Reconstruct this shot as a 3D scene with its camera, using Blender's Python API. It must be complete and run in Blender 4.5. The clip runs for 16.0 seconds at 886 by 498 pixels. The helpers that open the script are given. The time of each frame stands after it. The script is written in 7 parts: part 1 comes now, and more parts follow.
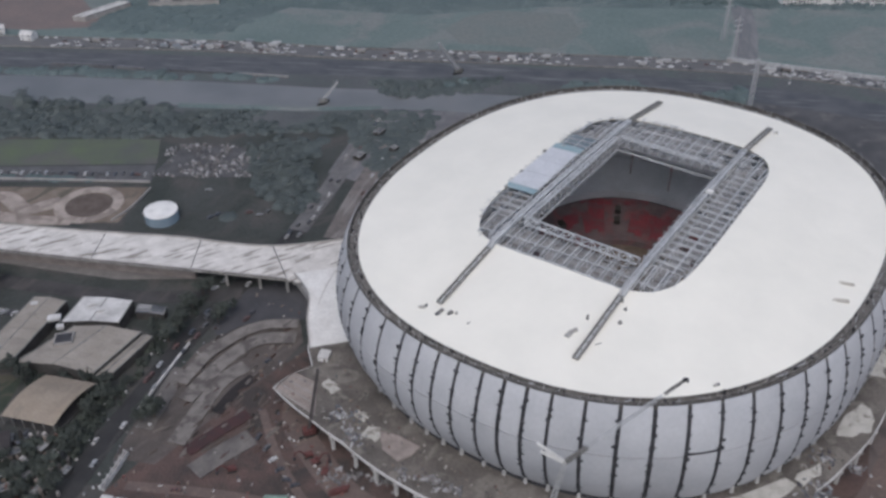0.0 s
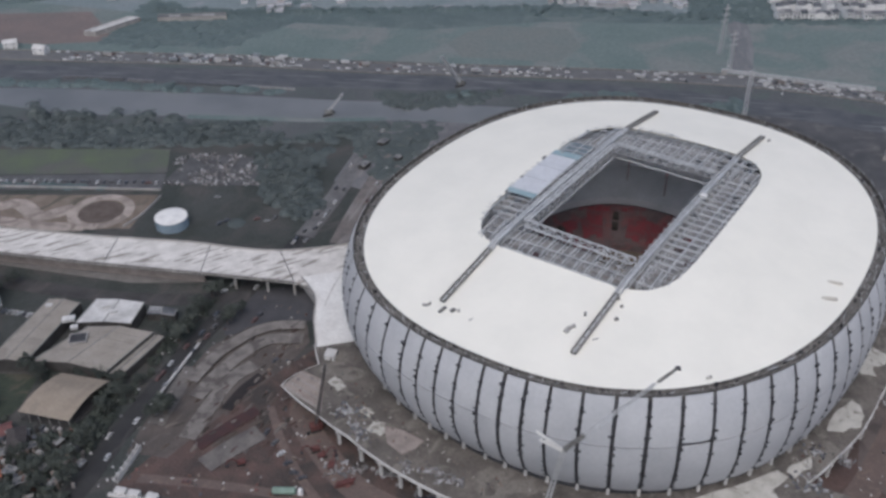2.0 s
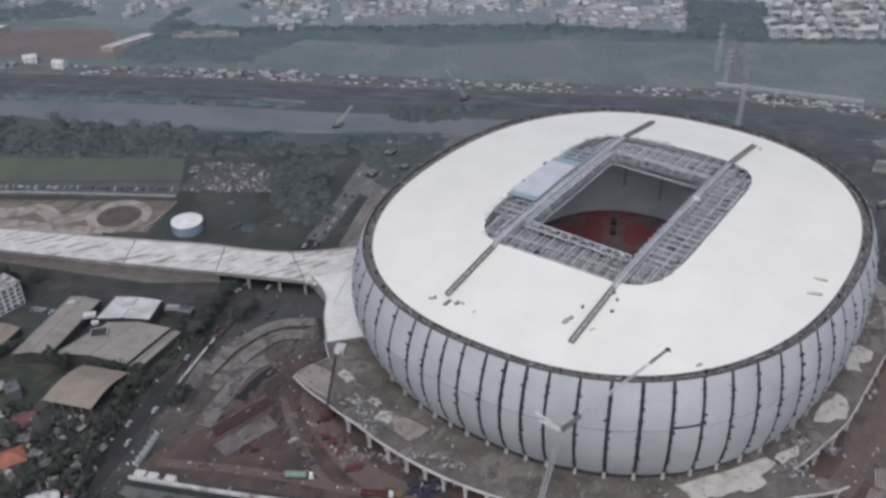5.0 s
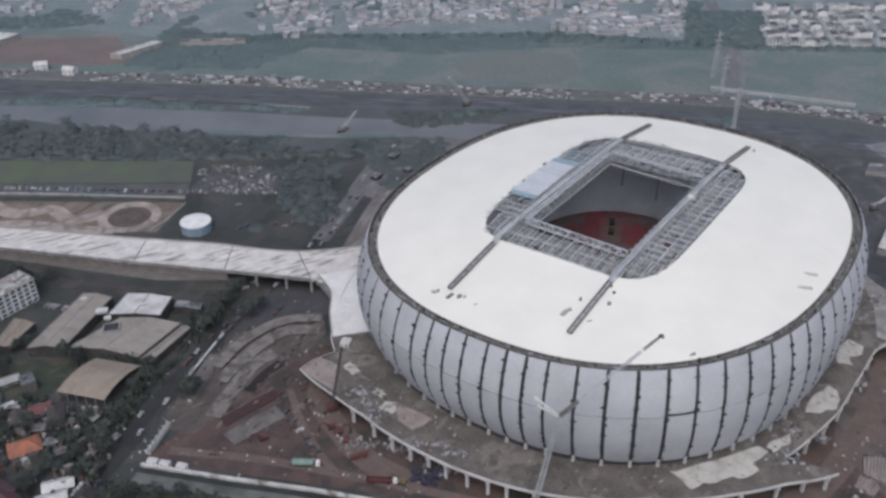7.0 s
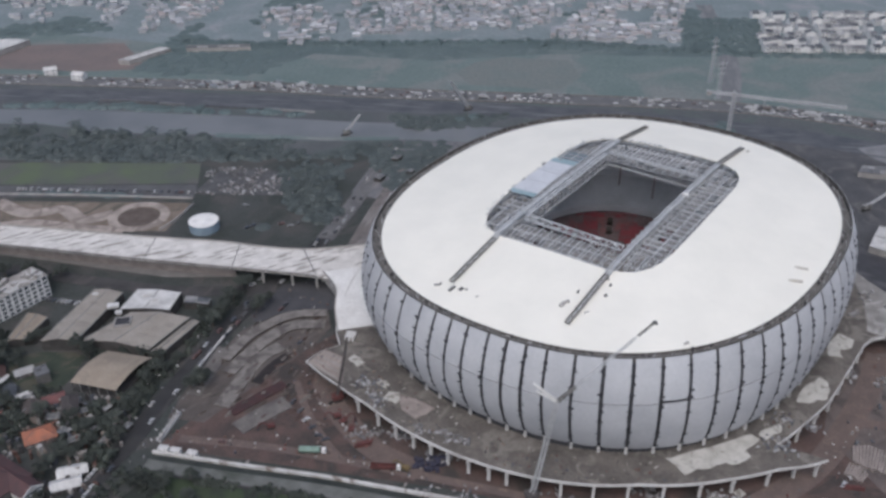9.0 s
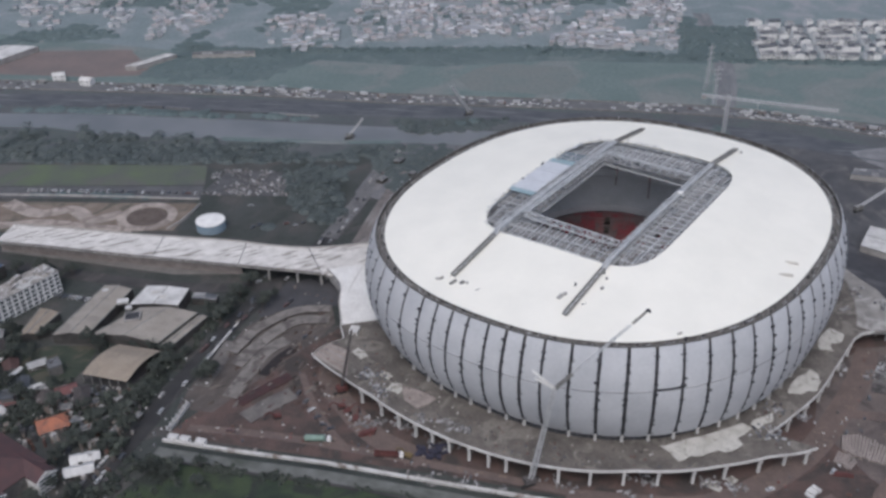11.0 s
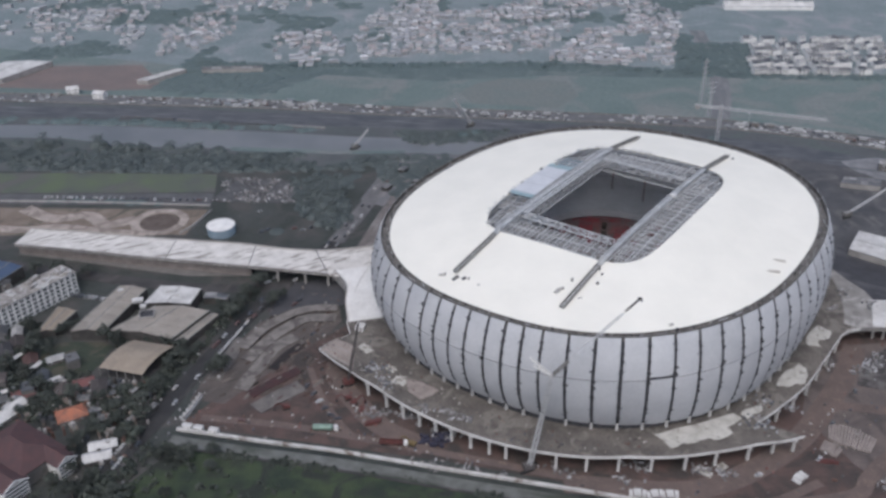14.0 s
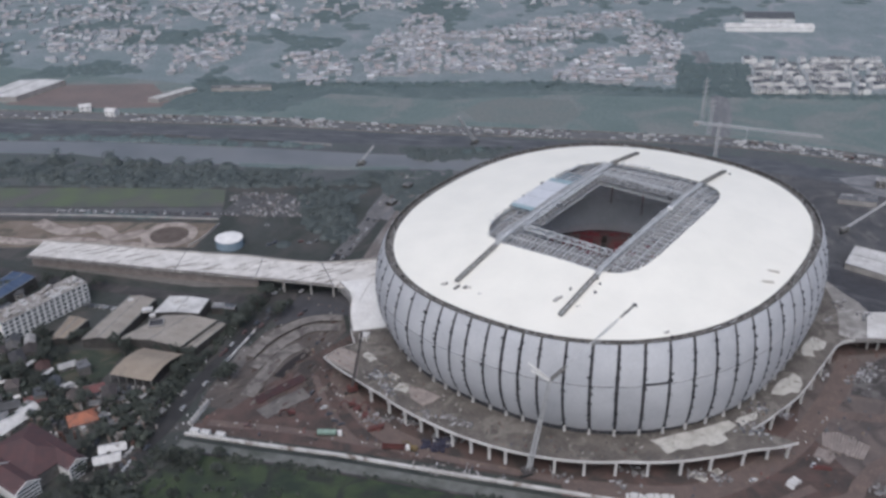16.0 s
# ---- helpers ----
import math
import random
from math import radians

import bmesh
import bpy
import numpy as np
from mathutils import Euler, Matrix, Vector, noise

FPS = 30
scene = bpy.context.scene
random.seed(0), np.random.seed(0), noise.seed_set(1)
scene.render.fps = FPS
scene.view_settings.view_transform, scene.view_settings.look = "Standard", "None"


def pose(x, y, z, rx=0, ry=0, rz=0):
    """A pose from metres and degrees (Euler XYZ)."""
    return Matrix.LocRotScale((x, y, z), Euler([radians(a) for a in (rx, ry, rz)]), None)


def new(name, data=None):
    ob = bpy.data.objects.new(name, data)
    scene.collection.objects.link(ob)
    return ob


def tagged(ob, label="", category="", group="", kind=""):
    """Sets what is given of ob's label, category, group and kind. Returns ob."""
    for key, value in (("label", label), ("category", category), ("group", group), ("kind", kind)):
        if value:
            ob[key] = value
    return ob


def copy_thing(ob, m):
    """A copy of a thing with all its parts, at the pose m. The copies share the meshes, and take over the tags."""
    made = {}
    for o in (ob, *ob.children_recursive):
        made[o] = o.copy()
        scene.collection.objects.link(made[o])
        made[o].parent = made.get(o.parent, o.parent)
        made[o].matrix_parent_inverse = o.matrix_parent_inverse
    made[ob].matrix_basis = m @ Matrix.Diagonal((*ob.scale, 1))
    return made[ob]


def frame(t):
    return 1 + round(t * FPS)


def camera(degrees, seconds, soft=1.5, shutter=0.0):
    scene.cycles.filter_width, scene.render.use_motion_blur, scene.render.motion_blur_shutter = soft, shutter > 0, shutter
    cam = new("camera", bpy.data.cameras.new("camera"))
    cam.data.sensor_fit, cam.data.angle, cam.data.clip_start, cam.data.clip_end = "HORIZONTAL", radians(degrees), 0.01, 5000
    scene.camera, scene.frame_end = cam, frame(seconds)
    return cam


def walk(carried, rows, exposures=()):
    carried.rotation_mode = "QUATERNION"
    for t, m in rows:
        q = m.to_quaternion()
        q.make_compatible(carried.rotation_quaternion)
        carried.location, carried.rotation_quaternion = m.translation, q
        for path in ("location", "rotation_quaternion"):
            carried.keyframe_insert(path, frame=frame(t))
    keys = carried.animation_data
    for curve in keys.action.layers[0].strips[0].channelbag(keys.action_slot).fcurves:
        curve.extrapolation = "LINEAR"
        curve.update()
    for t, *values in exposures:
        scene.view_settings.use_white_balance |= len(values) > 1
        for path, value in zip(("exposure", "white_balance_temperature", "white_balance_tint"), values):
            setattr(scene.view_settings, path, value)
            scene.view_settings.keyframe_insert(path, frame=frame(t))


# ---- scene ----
cam = camera(52.0, 16.0, soft=3.0)
# seconds, eye x, y, z, tilt (90 is level), roll, yaw
PATH = [
    (0.0, -92.95, -385.75, 322.20, 54.387, -0.466, 0.004),
    (0.5, -92.97, -389.85, 322.65, 54.691, -0.492, 0.044),
    (1.0, -93.10, -394.31, 323.44, 54.995, -0.504, 0.087),
    (1.5, -93.31, -398.54, 323.95, 55.264, -0.503, 0.103),
    (2.0, -93.41, -403.05, 324.29, 55.543, -0.521, 0.147),
    (2.5, -93.75, -407.39, 324.62, 55.815, -0.470, 0.142),
    (3.0, -93.94, -412.05, 325.02, 56.075, -0.415, 0.185),
    (3.5, -94.11, -416.35, 325.32, 56.323, -0.449, 0.220),
    (4.0, -94.20, -420.82, 325.73, 56.577, -0.425, 0.269),
    (6.5, -94.63, -442.54, 327.87, 57.577, -0.389, 0.498),
    (7.0, -94.71, -446.87, 328.15, 57.748, -0.399, 0.515),
    (7.5, -94.85, -451.14, 328.46, 57.904, -0.393, 0.551),
    (8.0, -95.01, -455.66, 328.63, 58.093, -0.360, 0.567),
    (8.5, -95.04, -459.92, 328.95, 58.261, -0.360, 0.575),
    (9.0, -95.27, -464.33, 329.27, 58.416, -0.371, 0.580),
    (11.5, -95.89, -486.11, 329.97, 59.269, -0.321, 0.610),
    (12.0, -96.06, -490.51, 330.01, 59.439, -0.317, 0.615),
    (12.5, -96.14, -494.77, 330.12, 59.672, -0.300, 0.623),
    (13.0, -96.02, -499.17, 329.92, 59.954, -0.299, 0.658),
    (13.5, -96.00, -503.53, 329.94, 60.222, -0.302, 0.687),
    (14.0, -96.01, -507.99, 330.04, 60.471, -0.329, 0.737),
    (14.5, -95.97, -512.38, 330.11, 60.815, -0.336, 0.791),
    (15.0, -95.51, -516.43, 330.18, 61.182, -0.345, 0.897),
    (15.5, -94.45, -519.95, 330.47, 61.501, -0.380, 1.051),
    (16.0, -92.97, -523.24, 330.75, 61.863, -0.376, 1.229),
]
walk(cam, [(t, pose(x, y, z, tilt, 0, yaw) @ pose(0, 0, 0, 0, 0, roll)) for t, x, y, z, tilt, roll, yaw in PATH],
     exposures=[(0.0, -0.37, 5870, 9), (16.0, -0.2, 5830, 9)])

# ---- light: a bright overcast sky with a broad, veiled sun ----
SUN_UP, SUN_ROUND = radians(58), radians(190)
sky_world = bpy.data.worlds.new("overcast_sky")
scene.world = sky_world
sky_world.use_nodes = True
_n, _l = sky_world.node_tree.nodes, sky_world.node_tree.links
_sky = _n.new("ShaderNodeTexSky")
_sky.sky_type, _sky.sun_disc = "NISHITA", False
_sky.sun_elevation, _sky.sun_rotation = SUN_UP, SUN_ROUND
_sky.air_density, _sky.dust_density, _sky.ozone_density = 1.0, 6.0, 1.0
_l.new(_sky.outputs["Color"], _n["Background"].inputs["Color"])
_n["Background"].inputs["Strength"].default_value = 0.15
sun = new("sun", bpy.data.lights.new("sun", "SUN"))
sun.data.energy, sun.data.angle, sun.data.color = 1.0, radians(120), (1.0, 0.96, 0.92)
sun.matrix_world = Matrix.Translation((0, 0, 400)) @ Vector(
    (math.sin(SUN_ROUND) * math.cos(SUN_UP), math.cos(SUN_ROUND) * math.cos(SUN_UP), math.sin(SUN_UP))).to_track_quat("Z", "Y").to_matrix().to_4x4()

# ---- materials ----
def mat(name, c1, c2, size=8.0, fine=0.6, rough=0.85, metal=0.0, bump=0.0, vary=0.0, palette=None, contrast=(0.35, 0.65), grain=0.25, island=False, spec=0.3, c3=None, size3=30.0, cut3=(0.5, 0.62), streak3=None):
    """Two colours mixed by broad patches, with fine grain over them; vary shifts whole objects, palette colours each piece."""
    m = bpy.data.materials.new(name)
    m.use_nodes = True
    n, l = m.node_tree.nodes, m.node_tree.links
    bsdf = n["Principled BSDF"]
    bsdf.inputs["Roughness"].default_value, bsdf.inputs["Metallic"].default_value = rough, metal
    bsdf.inputs["Specular IOR Level"].default_value = spec
    co = n.new("ShaderNodeTexCoord")
    broad = n.new("ShaderNodeTexNoise")
    broad.inputs["Scale"].default_value, broad.inputs["Detail"].default_value = 1.0 / size, 5.0
    l.new(co.outputs["Object"], broad.inputs["Vector"])
    ramp = n.new("ShaderNodeValToRGB")
    ramp.color_ramp.elements[0].position, ramp.color_ramp.elements[1].position = contrast
    ramp.color_ramp.elements[0].color, ramp.color_ramp.elements[1].color = (*c1, 1), (*c2, 1)
    l.new(broad.outputs["Fac"], ramp.inputs["Fac"])
    out = ramp.outputs["Color"]
    if c3:
        third = n.new("ShaderNodeTexNoise")
        third.inputs["Scale"].default_value, third.inputs["Detail"].default_value, third.inputs["Distortion"].default_value = 1.0 / size3, 6.0, 1.2
        shifted = n.new("ShaderNodeMapping")
        shifted.inputs["Location"].default_value = (37, 91, 5)
        if streak3:
            shifted.vector_type = "TEXTURE"
            shifted.inputs["Rotation"].default_value, shifted.inputs["Scale"].default_value = (0, 0, radians(streak3[0])), (streak3[1], 1, 1)
            third.inputs["Distortion"].default_value = 0.2
        l.new(co.outputs["Object"], shifted.inputs["Vector"])
        l.new(shifted.outputs["Vector"], third.inputs["Vector"])
        edge = n.new("ShaderNodeMapRange")
        edge.inputs["From Min"].default_value, edge.inputs["From Max"].default_value = cut3
        l.new(third.outputs["Fac"], edge.inputs["Value"])
        mix3 = n.new("ShaderNodeMix")
        mix3.data_type = "RGBA"
        l.new(edge.outputs["Result"], mix3.inputs["Factor"])
        l.new(out, mix3.inputs["A"])
        mix3.inputs["B"].default_value = (*c3, 1)
        out = mix3.outputs["Result"]
    pick = None
    if island:
        pick = n.new("ShaderNodeNewGeometry").outputs["Random Per Island"]
    elif vary or palette:
        pick = n.new("ShaderNodeObjectInfo").outputs["Random"]
    if palette:
        pal = n.new("ShaderNodeValToRGB")
        pal.color_ramp.interpolation = "CONSTANT"
        el = pal.color_ramp.elements
        while len(el) < len(palette):
            el.new(0.5)
        for k, c in enumerate(palette):
            el[k].position, el[k].color = k / len(palette), (*c, 1)
        l.new(pick, pal.inputs["Fac"])
        mul = n.new("ShaderNodeMix")
        mul.data_type, mul.blend_type = "RGBA", "MULTIPLY"
        mul.inputs["Factor"].default_value = 1.0
        l.new(pal.outputs["Color"], mul.inputs["A"])
        l.new(out, mul.inputs["B"])
        out = mul.outputs["Result"]
    grainy = n.new("ShaderNodeTexNoise")
    grainy.inputs["Scale"].default_value, grainy.inputs["Detail"].default_value = 1.0 / fine, 3.0
    l.new(co.outputs["Object"], grainy.inputs["Vector"])
    value = n.new("ShaderNodeMapRange")
    value.inputs["To Min"].default_value, value.inputs["To Max"].default_value = 1 - grain, 1 + grain
    l.new(grainy.outputs["Fac"], value.inputs["Value"])
    level = value.outputs["Result"]
    if vary:
        shift = n.new("ShaderNodeMapRange")
        shift.inputs["To Min"].default_value, shift.inputs["To Max"].default_value = 1 - vary, 1 + vary
        l.new(pick, shift.inputs["Value"])
        both = n.new("ShaderNodeMath")
        both.operation = "MULTIPLY"
        l.new(level, both.inputs[0])
        l.new(shift.outputs["Result"], both.inputs[1])
        level = both.outputs["Value"]
    hsv = n.new("ShaderNodeHueSaturation")
    l.new(out, hsv.inputs["Color"])
    l.new(level, hsv.inputs["Value"])
    l.new(hsv.outputs["Color"], bsdf.inputs["Base Color"])
    if bump:
        b = n.new("ShaderNodeBump")
        b.inputs["Strength"].default_value, b.inputs["Distance"].default_value = bump, fine
        l.new(grainy.outputs["Fac"], b.inputs["Height"])
        l.new(b.outputs["Normal"], bsdf.inputs["Normal"])
    return m


M_GROUND = mat("scrub_earth", (0.038, 0.044, 0.04), (0.06, 0.064, 0.061), 30, 2.5, bump=0.4, c3=(0.075, 0.072, 0.068), size3=45)
M_DIRT = mat("red_earth", (0.112, 0.076, 0.067), (0.078, 0.057, 0.052), 13, 1.6, bump=0.6, c3=(0.052, 0.046, 0.043), size3=24, cut3=(0.46, 0.66))
M_SAND = mat("pale_sand", (0.37, 0.32, 0.285), (0.28, 0.243, 0.217), 9, 1.4, bump=0.3, c3=(0.21, 0.18, 0.16), size3=14)
M_BROWN = mat("turned_soil", (0.14, 0.112, 0.09), (0.2, 0.166, 0.14), 14, 1.8, bump=0.4, c3=(0.1, 0.092, 0.072), size3=20)
M_GRASS = mat("meadow_grass", (0.088, 0.096, 0.086), (0.1, 0.122, 0.078), 25, 1.5, bump=0.3, c3=(0.105, 0.102, 0.098), size3=50)
# Field green with a blue tinge that stands for haze.
M_GREEN = mat("hazed_green_field", (0.115, 0.15, 0.145), (0.138, 0.172, 0.166), 45, 4.0, bump=0.3, c3=(0.172, 0.185, 0.18), size3=90, grain=0.3)
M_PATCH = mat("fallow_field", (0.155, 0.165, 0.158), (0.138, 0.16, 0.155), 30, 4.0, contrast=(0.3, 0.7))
M_ASPHALT = mat("worn_asphalt", (0.04, 0.039, 0.04), (0.066, 0.063, 0.063), 14, 0.8, rough=0.8, c3=(0.088, 0.08, 0.075), size3=8, cut3=(0.56, 0.72), streak3=(68, 4))
M_GRAVEL = mat("grey_gravel", (0.17, 0.155, 0.145), (0.095, 0.088, 0.085), 9, 1.2, bump=0.4)
M_CONC = mat("raw_concrete", (0.36, 0.345, 0.33), (0.25, 0.24, 0.232), 9, 0.9, rough=0.8, bump=0.1)
M_DECK = mat("dusty_concrete_deck", (0.15, 0.134, 0.121), (0.092, 0.084, 0.076), 11, 1.2, bump=0.3, c3=(0.185, 0.17, 0.153), size3=12, cut3=(0.54, 0.64), grain=0.4)
M_PALE = mat("pale_concrete", (0.58, 0.57, 0.555), (0.42, 0.405, 0.39), 14, 1.6, rough=0.75)
# Muddy grey water, its base colour raised to include the haze above it.
M_WATER = mat("still_water", (0.17, 0.173, 0.176), (0.13, 0.135, 0.138), 50, 3.0, rough=0.3, grain=0.05, spec=0.35)
# Water colour kept dark to include the shade along the canal wall.
M_DARKW = mat("shaded_canal_water", (0.028, 0.032, 0.03), (0.05, 0.055, 0.05), 14, 2.0, rough=0.35, grain=0.1, spec=0.2)
M_ROOF = mat("white_membrane", (0.775, 0.752, 0.682), (0.735, 0.716, 0.65), 22, 4.0, rough=0.75, grain=0.02, spec=0.15)
M_PANEL = mat("silver_cladding", (0.49, 0.495, 0.515), (0.42, 0.427, 0.45), 14, 1.6, rough=0.5, grain=0.1, vary=0.06, contrast=(0.3, 0.7))
M_DARK = mat("dark_joint_and_shade", (0.035, 0.035, 0.04), (0.06, 0.06, 0.065), 5, 0.8)
M_STEEL = mat("grey_painted_steel", (0.56, 0.57, 0.58), (0.42, 0.43, 0.44), 6, 0.7, rough=0.5, metal=0.1, vary=0.12)
M_RAIL = mat("weathered_rail_steel", (0.15, 0.146, 0.138), (0.24, 0.232, 0.22), 4, 0.7, rough=0.6, metal=0.1)
M_RIM = mat("grimy_rim_steel", (0.1, 0.095, 0.09), (0.2, 0.19, 0.178), 3, 0.7, rough=0.7, c3=(0.3, 0.29, 0.275), size3=5, cut3=(0.58, 0.68))
M_DRIM = mat("dark_rim_steel", (0.06, 0.056, 0.052), (0.12, 0.113, 0.105), 3, 0.7, rough=0.7, c3=(0.24, 0.23, 0.215), size3=4, cut3=(0.6, 0.7))
M_GUTTER = mat("grey_gutter", (0.15, 0.148, 0.14), (0.24, 0.235, 0.225), 5, 0.8, rough=0.7)
# Stand concrete is lightened and blued for the haze inside the bowl.
M_STAND = mat("hazed_concrete_stand", (0.5, 0.53, 0.575), (0.4, 0.43, 0.47), 22, 1.0)
# Darker reddish concrete for the lower tier and the hanging masts.
M_LOWSTAND = mat("dull_reddish_stand", (0.2, 0.16, 0.168), (0.145, 0.118, 0.125), 10, 1.0, c3=(0.23, 0.12, 0.128), size3=14)
M_SEAT = mat("red_seats", (0.28, 0.068, 0.083), (0.2, 0.065, 0.078), 9, 0.7, rough=0.6, c3=(0.17, 0.1, 0.11), size3=8, cut3=(0.44, 0.62))
M_FILM = mat("teal_film", (0.24, 0.33, 0.36), (0.3, 0.38, 0.41), 9, 1.0, rough=0.4)
M_LEAF = mat("dark_leaves", (0.045, 0.052, 0.047), (0.066, 0.074, 0.063), 3.0, 0.5, vary=0.3)
# Distance haze is put into this leaf colour: paler and bluer than M_LEAF.
M_WOODS = mat("hazed_far_leaves", (0.092, 0.122, 0.124), (0.108, 0.137, 0.137), 30.0, 4.0, grain=0.12)
M_BARK = mat("bark", (0.09, 0.07, 0.055), (0.13, 0.11, 0.09), 1, 0.2)
M_TILE = mat("clay_tile_roof", (0.7, 0.7, 0.7), (1, 1, 1), 3, 0.5, palette=[(0.11, 0.073, 0.066), (0.075, 0.066, 0.065), (0.09, 0.09, 0.093), (0.115, 0.098, 0.093), (0.07, 0.07, 0.075), (0.14, 0.133, 0.13), (0.1, 0.062, 0.058), (0.066, 0.064, 0.067)])
M_SHEET = mat("metal_sheet_roof", (0.7, 0.7, 0.71), (1, 1, 1), 4, 0.6, rough=0.6, palette=[(0.17, 0.172, 0.18), (0.26, 0.257, 0.255), (0.11, 0.115, 0.125), (0.14, 0.142, 0.15), (0.09, 0.095, 0.105), (0.36, 0.355, 0.35)])
M_RENDER = mat("painted_render", (0.2, 0.19, 0.18), (0.13, 0.125, 0.12), 3, 0.6, vary=0.3)
M_WHITE = mat("white_render", (0.74, 0.73, 0.71), (0.62, 0.61, 0.6), 6, 0.8, vary=0.06)
M_TAN = mat("tan_sheet_roof", (0.245, 0.205, 0.162), (0.285, 0.24, 0.192), 9, 1.0, rough=0.6, c3=(0.225, 0.19, 0.153), size3=14)
M_GREYROOF = mat("grey_sheet_roof", (0.255, 0.23, 0.2), (0.3, 0.272, 0.24), 12, 1.0, rough=0.65, c3=(0.235, 0.213, 0.188), size3=14)
M_WHROOF = mat("white_sheet_roof", (0.58, 0.57, 0.555), (0.4, 0.39, 0.38), 8, 1.5, rough=0.6)
M_MAROON = mat("maroon_tile_roof", (0.092, 0.052, 0.053), (0.072, 0.047, 0.049), 5, 0.5)
M_ORANGE = mat("orange_tile_roof", (0.36, 0.14, 0.085), (0.22, 0.11, 0.08), 4, 0.5)
M_GLASS = mat("dark_window_glass", (0.04, 0.05, 0.06), (0.06, 0.07, 0.08), 2, 0.5, rough=0.12, spec=0.5, grain=0.05)
# Town roofs and walls are greyed and blued to carry the haze.
M_CITYROOF = mat("hazed_town_roofs", (0.75, 0.75, 0.76), (1.0, 1.0, 1.0), 30, 3.0, island=True, palette=[(0.34, 0.345, 0.36), (0.4, 0.405, 0.42), (0.3, 0.31, 0.325), (0.44, 0.44, 0.455), (0.37, 0.335, 0.33), (0.33, 0.34, 0.355), (0.58, 0.585, 0.6), (0.3, 0.31, 0.33), (0.4, 0.355, 0.345), (0.36, 0.365, 0.38)])
M_CITYWALL = mat("hazed_town_walls", (0.44, 0.445, 0.455), (0.34, 0.345, 0.355), 20, 3.0, island=True, vary=0.25)
M_PAINT = mat("vehicle_paint", (0.85, 0.85, 0.85), (1, 1, 1), 3, 0.5, rough=0.35, grain=0.03, palette=[(0.5, 0.5, 0.5), (0.4, 0.41, 0.42), (0.08, 0.08, 0.09), (0.25, 0.255, 0.26), (0.42, 0.41, 0.4), (0.14, 0.085, 0.08), (0.09, 0.1, 0.12), (0.12, 0.12, 0.125)])
M_TYRE = mat("rubber", (0.025, 0.025, 0.025), (0.04, 0.04, 0.04), 1, 0.2)
M_CARGO = mat("cargo_box_paint", (0.85, 0.85, 0.85), (1, 1, 1), 3, 0.6, rough=0.5, palette=[(0.5, 0.5, 0.5), (0.38, 0.38, 0.38), (0.24, 0.26, 0.28), (0.2, 0.18, 0.17), (0.46, 0.46, 0.46), (0.2, 0.22, 0.24), (0.3, 0.29, 0.28), (0.4, 0.4, 0.4)])
M_REDM = mat("red_machine_paint", (0.125, 0.05, 0.046), (0.085, 0.04, 0.038), 2, 0.4, rough=0.6)
M_YELM = mat("yellow_machine_paint", (0.17, 0.125, 0.06), (0.12, 0.095, 0.05), 2, 0.4, rough=0.6)
M_TEAL = mat("green_tank_paint", (0.2, 0.28, 0.235), (0.16, 0.22, 0.185), 3, 0.5, rough=0.5)
M_TANKB = mat("blue_grey_tank_paint", (0.28, 0.36, 0.43), (0.23, 0.3, 0.36), 5, 0.8, rough=0.5)
M_BLUE = mat("blue_tarpaulin", (0.05, 0.05, 0.078), (0.036, 0.035, 0.05), 3, 0.7, rough=0.6)
M_CRANE = mat("pale_crane_steel", (0.5, 0.5, 0.505), (0.4, 0.4, 0.405), 4, 0.6, rough=0.5, metal=0.05)
M_DCRANE = mat("dark_crane_steel", (0.08, 0.075, 0.075), (0.12, 0.11, 0.11), 4, 0.6, rough=0.5)
M_SCRAP = mat("building_scrap", (0.7, 0.7, 0.7), (1, 1, 1), 2, 0.4, island=True, palette=[(0.2, 0.17, 0.15), (0.28, 0.26, 0.245), (0.09, 0.085, 0.085), (0.15, 0.09, 0.075), (0.42, 0.4, 0.38), (0.1, 0.105, 0.12), (0.22, 0.18, 0.155), (0.12, 0.11, 0.105)])
M_TRAY = mat("dusty_decking", (0.3, 0.292, 0.285), (0.16, 0.16, 0.163), 5, 1.0)
# Pale teal ground: haze over the far town mixed into the base colour.
M_FARLAND = mat("hazed_town_ground", (0.15, 0.185, 0.192), (0.19, 0.217, 0.226), 40, 5.0, c3=(0.235, 0.243, 0.254), size3=60, cut3=(0.54, 0.66))
M_SCRUB = mat("scrub_leaves", (0.042, 0.05, 0.044), (0.066, 0.075, 0.061), 5.0, 0.6, vary=0.2, island=True)
# Lighter and bluer than M_GROUND, for the haze over the plain.
M_PLAIN = mat("hazed_river_plain", (0.078, 0.084, 0.088), (0.1, 0.104, 0.108), 35, 3.0, bump=0.3, c3=(0.085, 0.098, 0.096), size3=50)
M_HIGHWAY = mat("grey_highway", (0.11, 0.11, 0.114), (0.14, 0.14, 0.142), 20, 1.5, rough=0.8)
# Near-black for hall walls, gable ends and the stair blocks.
M_HALLWALL = mat("near_black_wall", (0.075, 0.07, 0.066), (0.05, 0.048, 0.046), 4, 0.7)
M_PRECAST = mat("dusty_precast", (0.3, 0.26, 0.24), (0.22, 0.19, 0.175), 5, 0.8)
M_SCREED = mat("dirty_screed", (0.5, 0.485, 0.45), (0.4, 0.385, 0.35), 6, 0.8, bump=0.2, c3=(0.22, 0.205, 0.18), size3=6, cut3=(0.56, 0.7))
M_FADED = mat("faded_red_tile_roof", (0.17, 0.075, 0.072), (0.12, 0.065, 0.063), 4, 0.5)

